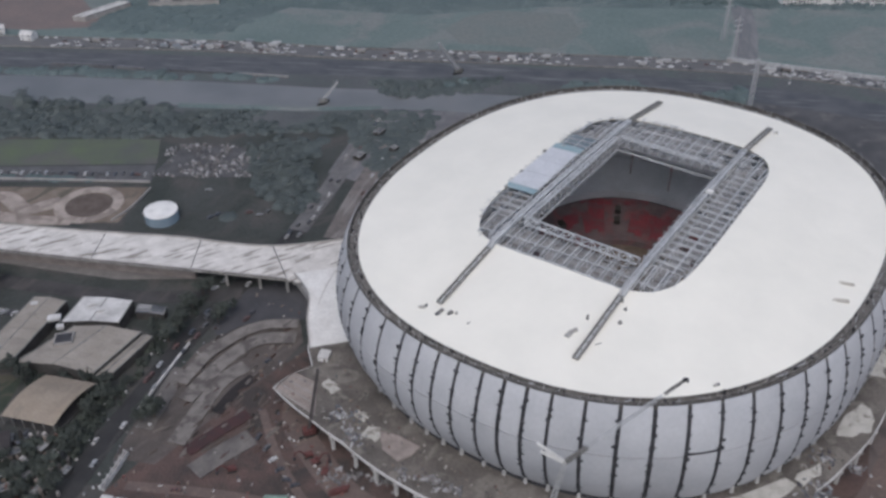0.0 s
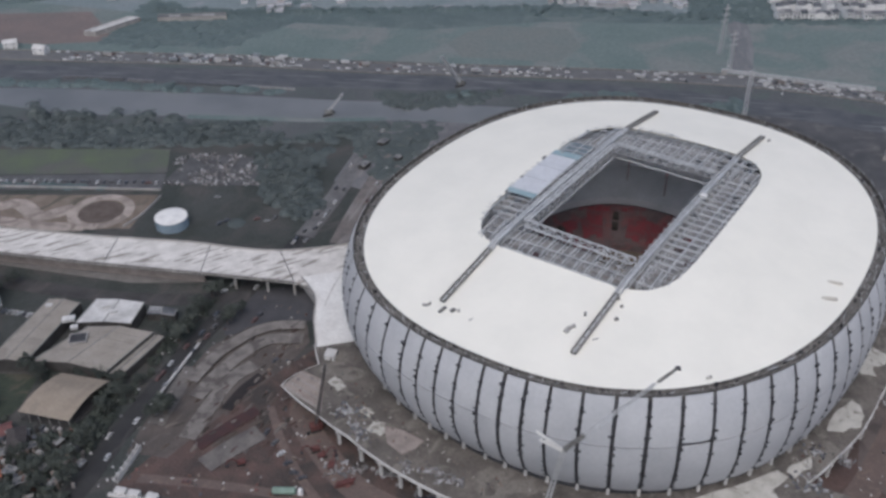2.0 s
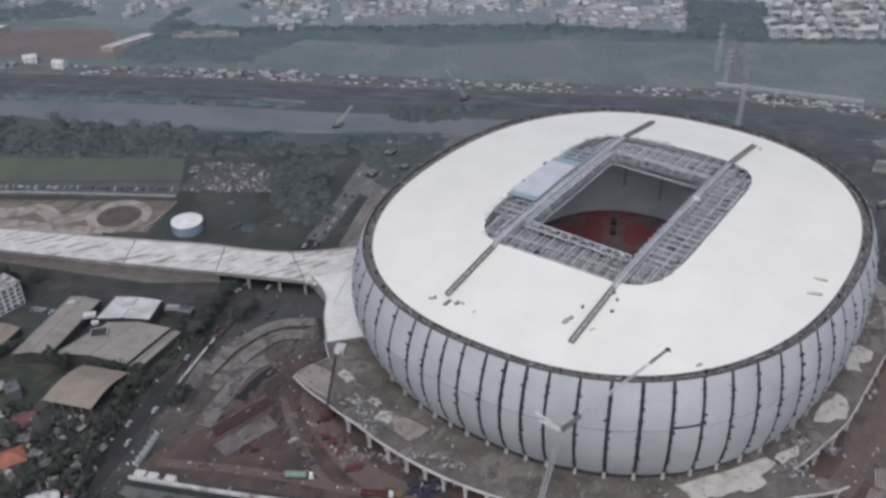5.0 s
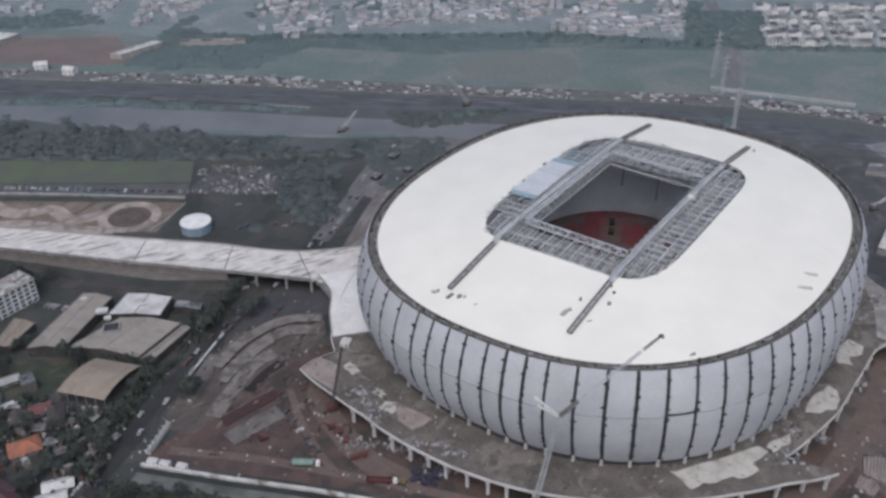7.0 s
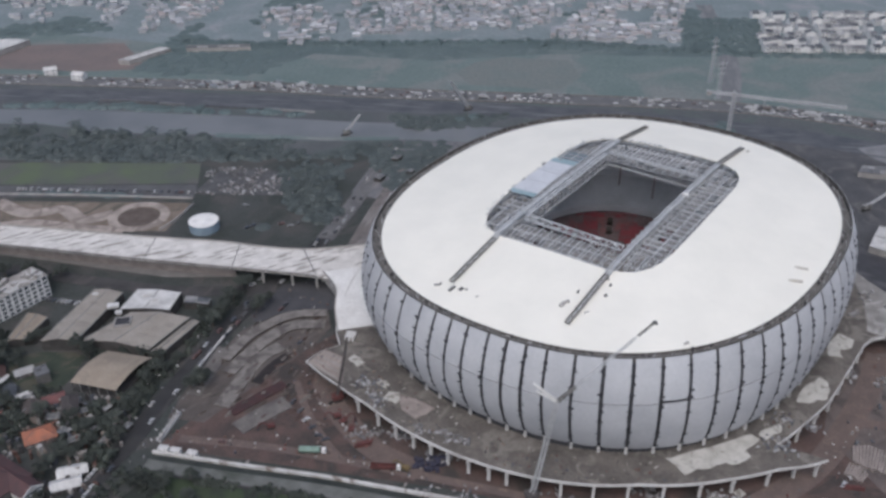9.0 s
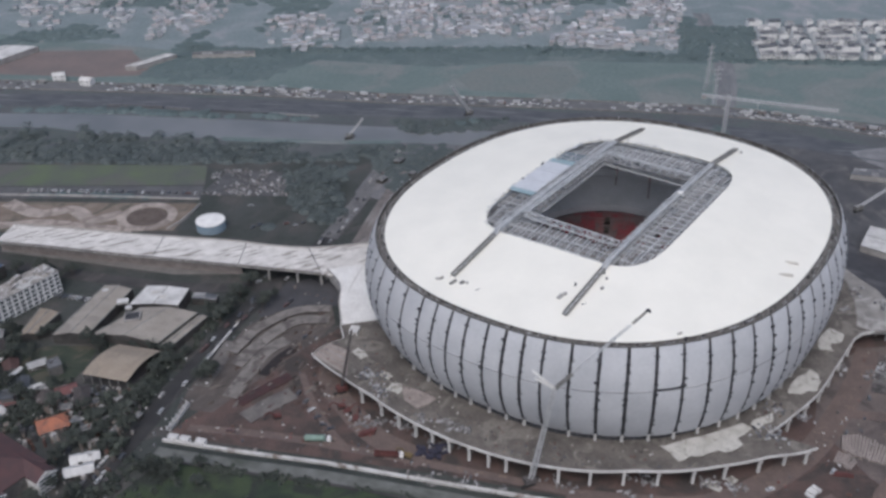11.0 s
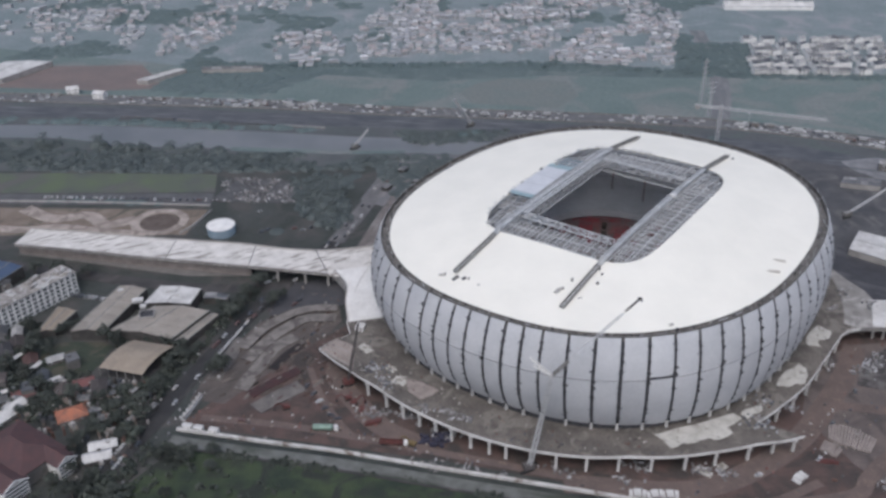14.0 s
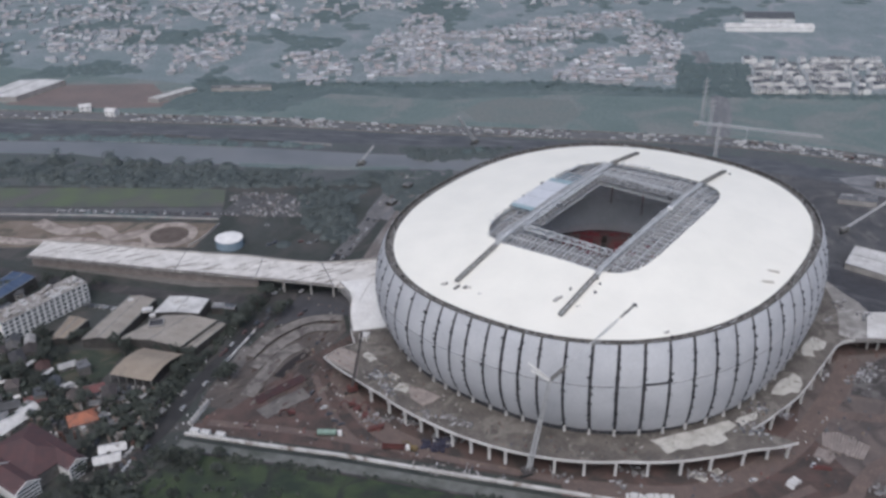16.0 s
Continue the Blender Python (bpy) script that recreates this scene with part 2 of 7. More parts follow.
# ---- building helpers ----
class Shape:
    """Gathers vertices and faces for one mesh."""

    def __init__(self):
        self.v, self.f, self.k = [], [], []

    def add(self, verts, faces, slot=0):
        n = len(self.v)
        self.v += [tuple(p) for p in verts]
        self.f += [tuple(n + i for i in f) for f in faces]
        self.k += [slot] * len(faces)

    def box(self, cx, cy, z0, sx, sy, sz, turn=0.0, slot=0, taper=1.0):
        c, s = math.cos(turn), math.sin(turn)
        pts = []
        for z, k in ((z0, 1.0), (z0 + sz, taper)):
            for a, b in ((-1, -1), (1, -1), (1, 1), (-1, 1)):
                x, y = a * sx / 2 * k, b * sy / 2 * k
                pts.append((cx + x * c - y * s, cy + x * s + y * c, z))
        self.add(pts, [(3, 2, 1, 0), (4, 5, 6, 7), (0, 1, 5, 4), (1, 2, 6, 5), (2, 3, 7, 6), (3, 0, 4, 7)], slot)

    def bar(self, a, b, w, h=None, slot=0):
        """A square bar from a to b."""
        a, b = Vector(a), Vector(b)
        d = (b - a).normalized()
        side = d.cross(Vector((0, 0, 1)))
        side = side.normalized() if side.length > 1e-3 else Vector((1, 0, 0))
        up = side.cross(d) * ((h or w) / 2)
        side = side * (w / 2)
        pts = [p + i * side + j * up for p in (a, b) for i, j in ((-1, -1), (1, -1), (1, 1), (-1, 1))]
        self.add(pts, [(0, 1, 2, 3), (7, 6, 5, 4), (0, 4, 5, 1), (1, 5, 6, 2), (2, 6, 7, 3), (3, 7, 4, 0)], slot)

    def chain(self, pts, w, h=None, side=None, slot=0):
        """One continuous square tube through several points."""
        pts = [Vector(p) for p in pts]
        n = len(pts)
        v, f = [], []
        for i, p in enumerate(pts):
            d = (pts[min(i + 1, n - 1)] - pts[max(i - 1, 0)]).normalized()
            e = Vector(side) if side is not None else d.cross(Vector((0, 0, 1)))
            e = e.normalized() if e.length > 1e-3 else Vector((1, 0, 0))
            u = e.cross(d).normalized() * ((h or w) / 2)
            e = e * (w / 2)
            v += [p + a * e + b * u for a, b in ((-1, -1), (1, -1), (1, 1), (-1, 1))]
        for i in range(n - 1):
            f += [(4 * i + k, 4 * i + 4 + k, 4 * i + 4 + (k + 1) % 4, 4 * i + (k + 1) % 4) for k in range(4)]
        self.add(v, f + [(0, 1, 2, 3), (4 * n - 1, 4 * n - 2, 4 * n - 3, 4 * n - 4)], slot)

    def prism(self, poly, z0, z1, slot=0):
        """A slab over a polygon; z1 may be a function of x, y."""
        top = z1 if callable(z1) else (lambda x, y: z1)
        if sum(a[0] * b[1] - b[0] * a[1] for a, b in zip(poly, poly[1:] + poly[:1])) < 0:
            poly = poly[::-1]
        n = len(poly)
        pts = [(x, y, z0) for x, y in poly] + [(x, y, top(x, y)) for x, y in poly]
        self.add(pts, [tuple(range(n - 1, -1, -1)), tuple(range(n, 2 * n))] + [(i, (i + 1) % n, n + (i + 1) % n, n + i) for i in range(n)], slot)

    def band(self, left, right, z0, z1, slot=0, closed=False):
        """A strip between two lines of the same count, with depth; heights may be lists."""
        n = len(left)
        lo = z0 if isinstance(z0, list) else [z0] * n
        hi = z1 if isinstance(z1, list) else [z1] * n
        v, f = [], []
        for i in range(n):
            v += [(*left[i], lo[i]), (*right[i], lo[i]), (*right[i], hi[i]), (*left[i], hi[i])]
        for i in range(n if closed else n - 1):
            a, b = 4 * i, 4 * ((i + 1) % n)
            f += [(a + k, a + (k + 1) % 4, b + (k + 1) % 4, b + k) for k in range(4)]
        if not closed:
            f += [(0, 1, 2, 3), (4 * n - 1, 4 * n - 2, 4 * n - 3, 4 * n - 4)]
        self.add(v, f, slot)

    def drum(self, cx, cy, z0, r0, r1, h, n=16, slot=0):
        ring = [(math.cos(2 * math.pi * i / n), math.sin(2 * math.pi * i / n)) for i in range(n)]
        pts = [(cx + r0 * a, cy + r0 * b, z0) for a, b in ring] + [(cx + r1 * a, cy + r1 * b, z0 + h) for a, b in ring]
        self.add(pts, [tuple(range(n - 1, -1, -1)), tuple(range(n, 2 * n))] + [(i, (i + 1) % n, n + (i + 1) % n, n + i) for i in range(n)], slot)

    def lattice(self, a, b, w, chord, brace, n, top_w=None):
        """A square lattice mast or boom from a to b."""
        a, b = Vector(a), Vector(b)
        d = (b - a).normalized()
        side = d.cross(Vector((0, 0, 1)))
        side = side.normalized() if side.length > 1e-2 else Vector((1, 0, 0))
        up = side.cross(d)
        rows = []
        for i in range(n + 1):
            k = i / n
            r = (w + ((top_w or w) - w) * k) / 2
            p = a.lerp(b, k)
            rows.append([p + r * (x * side + y * up) for x, y in ((-1, -1), (1, -1), (1, 1), (-1, 1))])
        for i in range(n):
            for j in range(4):
                self.bar(rows[i][j], rows[i + 1][j], chord)
                self.bar(rows[i][j], rows[i + 1][(j + 1) % 4], brace)
                self.bar(rows[i + 1][j], rows[i + 1][(j + 1) % 4], brace)

    def mesh(self, name, *mats, smooth=False):
        me = bpy.data.meshes.new(name)
        me.from_pydata(self.v, [], self.f)
        for m in mats:
            me.materials.append(m)
        if len(mats) > 1:
            me.polygons.foreach_set("material_index", self.k)
        if smooth:
            me.polygons.foreach_set("use_smooth", [True] * len(me.polygons))
        me.update()
        return me


def part(name, shape, material, parent=None, label="", smooth=False, at=None):
    """One mesh object, under a thing or under a part."""
    mats = material if isinstance(material, (list, tuple)) else [material]
    me = shape if isinstance(shape, bpy.types.Mesh) else shape.mesh(name, *mats, smooth=smooth)
    ob = new(name, me)
    if parent:
        ob.parent = parent
    if at is not None:
        ob.matrix_basis = at
    if label:
        ob["label"] = label
    return ob


def thing(name, label, category, m=None, group="", kind=""):
    ob = new(name)
    ob.empty_display_size = 1.0
    if m is not None:
        ob.matrix_basis = m
    return tagged(ob, label, category, group, kind)


def slab(name, poly, z, material, label, category="ground", depth=0.3):
    s = Shape()
    s.prism(poly, z - depth, z)
    return tagged(part(name, s, material), label, category, kind="structure")


def offset_line(line, d):
    """A line moved d metres to its left."""
    out = []
    for i, p in enumerate(line):
        a, b = line[max(i - 1, 0)], line[min(i + 1, len(line) - 1)]
        t = Vector((b[0] - a[0], b[1] - a[1])).normalized()
        out.append((p[0] - t.y * d, p[1] + t.x * d))
    return out


def smooth_line(pts, n=8):
    """A Catmull-Rom line through a few points."""
    p = [Vector(q) for q in pts]
    p = [2 * p[0] - p[1]] + p + [2 * p[-1] - p[-2]]
    out = []
    for i in range(1, len(p) - 2):
        for k in range(n):
            t = k / n
            out.append(0.5 * ((2 * p[i]) + (p[i + 1] - p[i - 1]) * t + (2 * p[i - 1] - 5 * p[i] + 4 * p[i + 1] - p[i + 2]) * t * t
                              + (3 * p[i] - p[i - 1] - 3 * p[i + 1] + p[i + 2]) * t ** 3))
    out.append(p[-2])
    return [tuple(q) for q in out]


def road(name, pts, width, z, material, label, n=8, kind="structure", category="road", depth=0.3):
    line = smooth_line(pts, n)
    s = Shape()
    s.band(offset_line(line, -width / 2), offset_line(line, width / 2), z - depth, z)
    return tagged(part(name, s, material), label, category, kind=kind)

# ---- ground and the large structure ----
ground = Shape()
ground.add([(-4200, -3000, 0), (4200, -3000, 0), (4200, 4500, 0), (-4200, 4500, 0)], [(0, 1, 2, 3)])
tagged(part("ground", ground, M_GROUND), "dark scrubby earth reaching to the horizon", "ground", kind="structure")

# ---- the stadium: an oval bowl, its long axis along local y ----
AXIS = -35.26
ROOF_A, ROOF_B, POWER, MID_X, MID_Y = 124.0, 140.7, 2.32, -4.1, 5.6
EDGE_Z, LEAN_X = 67.0, 0.034
BASE_Z, DECK_Z = 13.6, 10.0
TOP_OUT, SEAM_0, SPLIT = 4.6, 2.45, 46.0
FOOT_X, FOOT_Y = 2.6, 1.85


def oval(th, a=ROOF_A, b=ROOF_B, p=POWER, grow=0.0):
    """A point of a superellipse at the angle th, moved out by grow."""
    c, s = math.cos(th), math.sin(th)
    r = ((abs(c) / a) ** p + (abs(s) / b) ** p) ** (-1 / p) + grow
    return MID_X + r * c, MID_Y + r * s


def bulge(z):
    """How far the cladding stands out of the roof's edge at a height."""
    k = min(max((z - BASE_Z) / (EDGE_Z + 0.6 - BASE_Z), 0), 1)
    return TOP_OUT - 1.8 * (1 - k) + 7.5 * math.sin(math.pi * k) ** 0.85


def up(p, z):
    """A plan point at a height: level at the base, on the slightly leaning rim at the top."""
    return p[0], p[1], z + LEAN_X * p[0] * min(max((z - BASE_Z) / (SPLIT - BASE_Z), 0), 1)


def skin(th, z, out=0.0):
    """A plan point of the cladding at an angle and height; its foot lies a little east of its rim."""
    k = max(1 - (z - BASE_Z) / (SPLIT - BASE_Z), 0) ** 1.3
    x, y = oval(th, grow=bulge(z) + out)
    k *= min(max(0.75 + (x * math.cos(radians(AXIS)) - y * math.sin(radians(AXIS))) / 130, 0), 1)
    return x + FOOT_X * k, y + FOOT_Y * k


def roof_z(x, y):
    th = math.atan2(y - MID_Y, x - MID_X)
    ex, ey = oval(th)
    k = math.hypot(x - MID_X, y - MID_Y) / max(math.hypot(ex - MID_X, ey - MID_Y), 1)
    return EDGE_Z + LEAN_X * x + (22.0 * (1 - k) if k > 0.5 else 11.0 + 3.0 * (0.5 - k))


OPEN_X, OPEN_Y = -1.6, 6.0


def open_edge(th):
    """The edge of the roof's opening: a rounded oblong."""
    c, s = math.cos(th), math.sin(th)
    p = 5.0
    r = ((abs(c) / 54.6) ** p + (abs(s) / 76.6) ** p) ** (-1 / p)
    return r * c + OPEN_X, r * s + OPEN_Y


stadium = thing("stadium", "oval white-roofed stadium under construction with silver curved cladding", "stadium", pose(0, 0, 0, 0, 0, AXIS))

ARC = []
_n = 2880
_len = 0.0
_last = oval(-math.pi / 2, grow=10)
for _i in range(_n + 1):
    _th = -math.pi / 2 + 2 * math.pi * _i / _n
    _p = oval(_th, grow=10)
    _len += math.hypot(_p[0] - _last[0], _p[1] - _last[1])
    _last = _p
    ARC.append((_len, _th))
ARC_LEN = _len


def arc_angle(s):
    """The angle at a distance along the cladding from the near end of the long axis."""
    s = s % ARC_LEN
    lo, hi = 0, len(ARC) - 1
    while hi - lo > 1:
        m = (lo + hi) // 2
        if ARC[m][0] <= s:
            lo = m
        else:
            hi = m
    k = (s - ARC[lo][0]) / max(ARC[hi][0] - ARC[lo][0], 1e-9)
    return ARC[lo][1] + k * (ARC[hi][1] - ARC[lo][1])


# white membrane roof: a ring with thickness
roof = Shape()
RN = 192
rings = []
for j in range(9):
    k = j / 8
    row = []
    for i in range(RN):
        th = 2 * math.pi * i / RN
        ox, oy = oval(th, grow=-1.1)
        ix, iy = open_edge(math.atan2(oy - OPEN_Y, ox - OPEN_X))
        x, y = ix + (ox - ix) * k, iy + (oy - iy) * k
        row.append((x, y, roof_z(x, y)))
    rings.append(row)
under = [[(x, y, z - 1.2) for x, y, z in rings[0]], [(x, y, z - 1.2) for x, y, z in rings[-1]]]
flat = [p for row in rings for p in row] + under[0] + under[1]
faces = []
top_faces = [(j * RN + i, (j + 1) * RN + i, (j + 1) * RN + (i + 1) % RN, j * RN + (i + 1) % RN) for j in range(8) for i in range(RN)]
u0, u1 = 9 * RN, 10 * RN
for i in range(RN):
    n = (i + 1) % RN
    faces += [(u0 + i, i, n, u0 + n), (8 * RN + i, u1 + i, u1 + n, 8 * RN + n), (u1 + i, u0 + i, u0 + n, u1 + n)]
roof.add(flat, faces)
roof.add(flat[:9 * RN], top_faces)
part("roof", roof, M_ROOF, stadium, "white stretched membrane roof", smooth=True)

# gutter ring with its kerbs
TURN = [2 * math.pi * i / RN for i in range(RN)]
for name, g0, g1, z0, z1, label in (("gutter", -1.7, TOP_OUT, -3.0, -1.1, "grey gutter round the roof edge"), ("roof_kerb", -1.05, -0.4, -1.1, 0.1, "grey kerb at the membrane's edge"),
                                    ("rim_parapet", TOP_OUT - 0.9, TOP_OUT - 0.1, -1.1, 1.2, "grey outer parapet of the rim"), ("walkway", 1.2, 1.7, -1.1, -0.3, "narrow walkway in the gutter")):
    gutter = Shape()
    inner, outer = [oval(t, grow=g0) for t in TURN], [oval(t, grow=g1) for t in TURN]
    gutter.band(inner, outer, [EDGE_Z + z0 + LEAN_X * p[0] for p in inner], [EDGE_Z + z1 + LEAN_X * p[0] for p in inner], closed=True)
    part(name, gutter, M_DRIM if name == "rim_parapet" else M_RIM, stadium, label)

# cladding panels on a dark backing: at each end of the long axis one middle panel and three narrow ones to its sides
half = [6.05, 16.5, 26.9, 37.4]
wide = (ARC_LEN / 2 - 2 * 37.4) / 28
half += [37.4 + wide * (k + 1) for k in range(28)]
half += [ARC_LEN / 2 - q for q in (26.9, 16.5, 6.05)]
seams = sorted([q + SEAM_0 for q in half] + [ARC_LEN - q + SEAM_0 for q in half])
seams.append(seams[0] + ARC_LEN)
NOTCH = 4 + 4 - 1
backing = Shape()
for i in range(RN):
    a, b = 2 * math.pi * i / RN, 2 * math.pi * (i + 1) / RN
    for j in range(8):
        z0, z1 = BASE_Z + (66.5 - BASE_Z) * j / 8, BASE_Z + (66.5 - BASE_Z) * (j + 1) / 8
        backing.add([up(skin(a, z0, -0.5), z0), up(skin(b, z0, -0.5), z0), up(skin(b, z1, -0.5), z1), up(skin(a, z1, -0.5), z1)], [(0, 1, 2, 3)])
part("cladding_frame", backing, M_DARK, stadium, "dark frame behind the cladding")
clip_shape, clip_rng = Shape(), random.Random(9)
for i in range(len(seams) - 1):
    gap = clip_rng.uniform(0.74, 1.02)
    a, b = seams[i] + gap, seams[i + 1] - gap
    for lo, hi, tag in ((BASE_Z, SPLIT - 0.3, "low"), (SPLIT + 0.3, EDGE_Z + 0.9, "high")):
        if tag == "high" and i == NOTCH:
            lo += 1.3
        face, edge = Shape(), []
        nu, nv = 4, 7
        top, back = [], []
        for v in range(nv + 1):
            z = lo + (hi - lo) * v / nv
            for u in range(nu + 1):
                th = arc_angle(a + (b - a) * u / nu)
                puff = 0.4 * math.sin(math.pi * u / nu) ** 0.7
                top.append(up(skin(th, z, puff), z))
                back.append(up(skin(th, z, -0.45), z))
        w = nu + 1
        rim = list(range(w)) + [v * w + nu for v in range(1, nv + 1)] + [nv * w + u for u in range(nu - 1, -1, -1)] + [v * w for v in range(nv - 1, 0, -1)]
        face.add(top, [(v * w + u, v * w + u + 1, (v + 1) * w + u + 1, (v + 1) * w + u) for v in range(nv) for u in range(nu)])
        n = len(rim)
        face.add([top[k] for k in rim] + [back[k] for k in rim], [(k, n + k, n + (k + 1) % n, (k + 1) % n) for k in range(n)])
        part("panel", face, M_PANEL, stadium, smooth=True)
    # clips and brackets along the joint
    for k in range(15):
        z = 15 + k * 3.4 + clip_rng.uniform(-1.5, 1.5)
        if clip_rng.random() < 0.75:
            th = arc_angle(seams[i] + clip_rng.uniform(-0.6, 0.6))
            x, y = skin(th, z, -0.2)
            clip_shape.box(x, y, up((x, y), z)[2], 0.9, clip_rng.uniform(1.4, 2.9), clip_rng.uniform(0.35, 1.5), th)
tagged(part("bracket", clip_shape, M_DARK, stadium, "dark brackets along the cladding joints"), kind="stuff")

# posts and loose gear along the gutter
for label, paint, count, low, high in (("dark posts and loose gear along the gutter", M_DARK, 260, 0.2, 1.0), ("pale scaffold tubes lying along the gutter", M_STEEL, 330, 0.16, 0.36)):
    gear, rng = Shape(), random.Random(count)
    for i in range(count):
        th = arc_angle(ARC_LEN * (i + rng.uniform(-0.9, 0.9)) / count)
        x, y = oval(th, grow=rng.choice((-0.2, 0.6, 3.6, 2.8, 1.4, 4.0)))
        if paint is M_DARK and y > -20 and rng.random() < 0.8:
            continue
        z = EDGE_Z - 1.1 + LEAN_X * x
        if paint is M_DARK:
            gear.box(x, y, z, rng.uniform(low, high), rng.uniform(0.25, 1.5), rng.uniform(0.5, 2.3), th)
        elif rng.random() < 0.5:
            gear.box(x, y, z, low, low, rng.uniform(1.5, 3.4))
        else:
            a = th + math.pi / 2 + rng.gauss(0, 0.3)
            ln = rng.uniform(1.5, 5.0)
            gear.bar((x, y, z + 0.3), (x + ln * math.cos(a), y + ln * math.sin(a), z + rng.uniform(0.3, 1.5)), rng.uniform(low, high))
    tagged(part("edge_gear", gear, paint, stadium, label), kind="stuff")

# short white columns under the cladding
col = Shape()
col.box(0, 0, DECK_Z - 0.2, 1.2, 1.5, BASE_Z - DECK_Z + 0.8, taper=0.8)
col = col.mesh("column", M_PALE)
for q in seams[:-1]:
    th = arc_angle(q)
    x, y = skin(th, BASE_Z, -0.2)
    part("column", col, M_PALE, stadium, at=pose(x, y, 0, 0, 0, math.degrees(th)))
# The wall's near-black colour paints the shade below the cladding.
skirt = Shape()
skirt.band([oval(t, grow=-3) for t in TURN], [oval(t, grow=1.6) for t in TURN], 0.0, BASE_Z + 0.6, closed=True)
part("inner_wall", skirt, M_DARK, stadium, "inner wall behind the columns, coloured dark for the shade under the cladding")

# two long roof beams, each a pair of rails on a box truss
for sx in (-1, 1):
    x0 = 32.7 if sx > 0 else -34.8
    ys = [-115 + 5 * i for i in range(48)]

    def beam_z(y):
        return roof_z(x0, y) + 1.9 if abs(y) > 72 else roof_z(x0, 72) + 1.9 + 1.6 * (1 - (y / 72) ** 2)

    mid = [y for y in ys if abs(y) <= 75]
    s = Shape()
    s.chain([(x0, y, beam_z(y) - 0.35) for y in mid], 0.5, 0.2)
    truss = part("roof_beam", s, M_STEEL, stadium, "long grey box truss across the opening")
    for dx in (-1.05, 1.05):
        for name, drop, w, h in (("top_chord", 0.5, 0.55, 1.3), ("bottom_chord", 4.6, 0.6, 0.6)):
            s = Shape()
            s.chain([(x0 + dx, y, beam_z(y) - drop) for y in mid], w, h)
            part(name, s, M_STEEL, truss)
        s = Shape()
        s.chain([(x0 + dx, y, beam_z(y) - d) for y in mid for d in (0, 4.6)], 0.36, side=(1, 0, 0))
        part("web", s, M_STEEL, truss, "zigzag web of the box truss")
    for y in mid:
        s = Shape()
        s.bar((x0 - 1.2, y, beam_z(y) - 0.2), (x0 + 1.2, y, beam_z(y) - 0.2), 0.35)
        part("cross_bar", s, M_STEEL, truss)
    for k in (-1, 1):
        end = [y for y in ys if y * k >= 75]
        s = Shape()
        s.chain([(x0, y, beam_z(y) - 1.1) for y in end], 1.4, 0.4)
        bed = part("rail_bed", s, M_STEEL, stadium, "pale plate between the rails running out over the roof")
        for dx in (-1.05, 1.05):
            s = Shape()
            s.chain([(x0 + dx, y, beam_z(y) - 0.5) for y in end], 0.55, 1.3)
            part("rail", s, M_RAIL, bed, "weathered steel rail")
        for y in end:
            s = Shape()
            s.bar((x0 - 1.3, y, beam_z(y) - 0.9), (x0 + 1.3, y, beam_z(y) - 0.9), 0.4, 0.8)
            part("sleeper", s, M_RAIL, bed, "weathered steel cross tie")

# the steel grid round the hole
HOLE_X, HOLE_Y = 29.0, 48.5


def in_ring(x, y):
    ex, ey = open_edge(math.atan2(y - OPEN_Y, x - OPEN_X))
    return math.hypot(x - OPEN_X, y - OPEN_Y) < math.hypot(ex - OPEN_X, ey - OPEN_Y) + 0.8 and not (abs(x) < HOLE_X - 0.1 and abs(y) < HOLE_Y - 0.1)


def top_z(x, y):
    return roof_z(x, y) + 0.1


def girder(name, a, b, n, depth, chord, brace, label=""):
    """Flat trusses along a line, built only where the ring is: a top chord with its bottom chord and its web."""
    runs = [[]]
    for i in range(n):
        p = (a[0] + (b[0] - a[0]) * i / n, a[1] + (b[1] - a[1]) * i / n)
        q = (a[0] + (b[0] - a[0]) * (i + 1) / n, a[1] + (b[1] - a[1]) * (i + 1) / n)
        if in_ring(*p) and in_ring(*q):
            runs[-1] = runs[-1] or [p]
            runs[-1].append(q)
        elif runs[-1]:
            runs.append([])
    for run in runs:
        if len(run) < 2:
            continue
        top, low, web = Shape(), Shape(), Shape()
        top.chain([(*p, top_z(*p)) for p in run], chord)
        low.chain([(*p, top_z(*p) - depth) for p in run], chord * 0.75)
        zig = []
        for k, p in enumerate(run):
            ends = [(*p, top_z(*p)), (*p, top_z(*p) - depth)]
            zig += ends if k % 2 else ends[::-1]
        web.chain(zig, brace, side=(b[1] - a[1], a[0] - b[0], 0))
        bar = part(name, top, M_STEEL, stadium, label)
        part("bottom_chord", low, M_STEEL, bar)
        part("web", web, M_STEEL, bar)


for x in (-54, -47, -40, 38.5, 45, 51):
    girder("girder", (x, -77), (x, 86), 36, 3.6, 0.42, 0.26, "light grey lattice girder")
for y in (-70, -62, 60, 68, 76):
    girder("girder", (-57, y), (54, y), 25, 3.6, 0.42, 0.26, "light grey lattice girder")
for k in range(-8, 9):
    for sx in (-1, 1):
        girder("cross_girder", (sx * 29, k * 5.6), (sx * 57, k * 5.6), 7, 3.2, 0.46, 0.22)
for k in range(-9, 9):
    for sy in (-1, 1):
        girder("cross_girder", (k * 6.0 + 1.0, sy * 48.5), (k * 6.0 + 1.0, sy * 85), 9, 3.2, 0.46, 0.22)
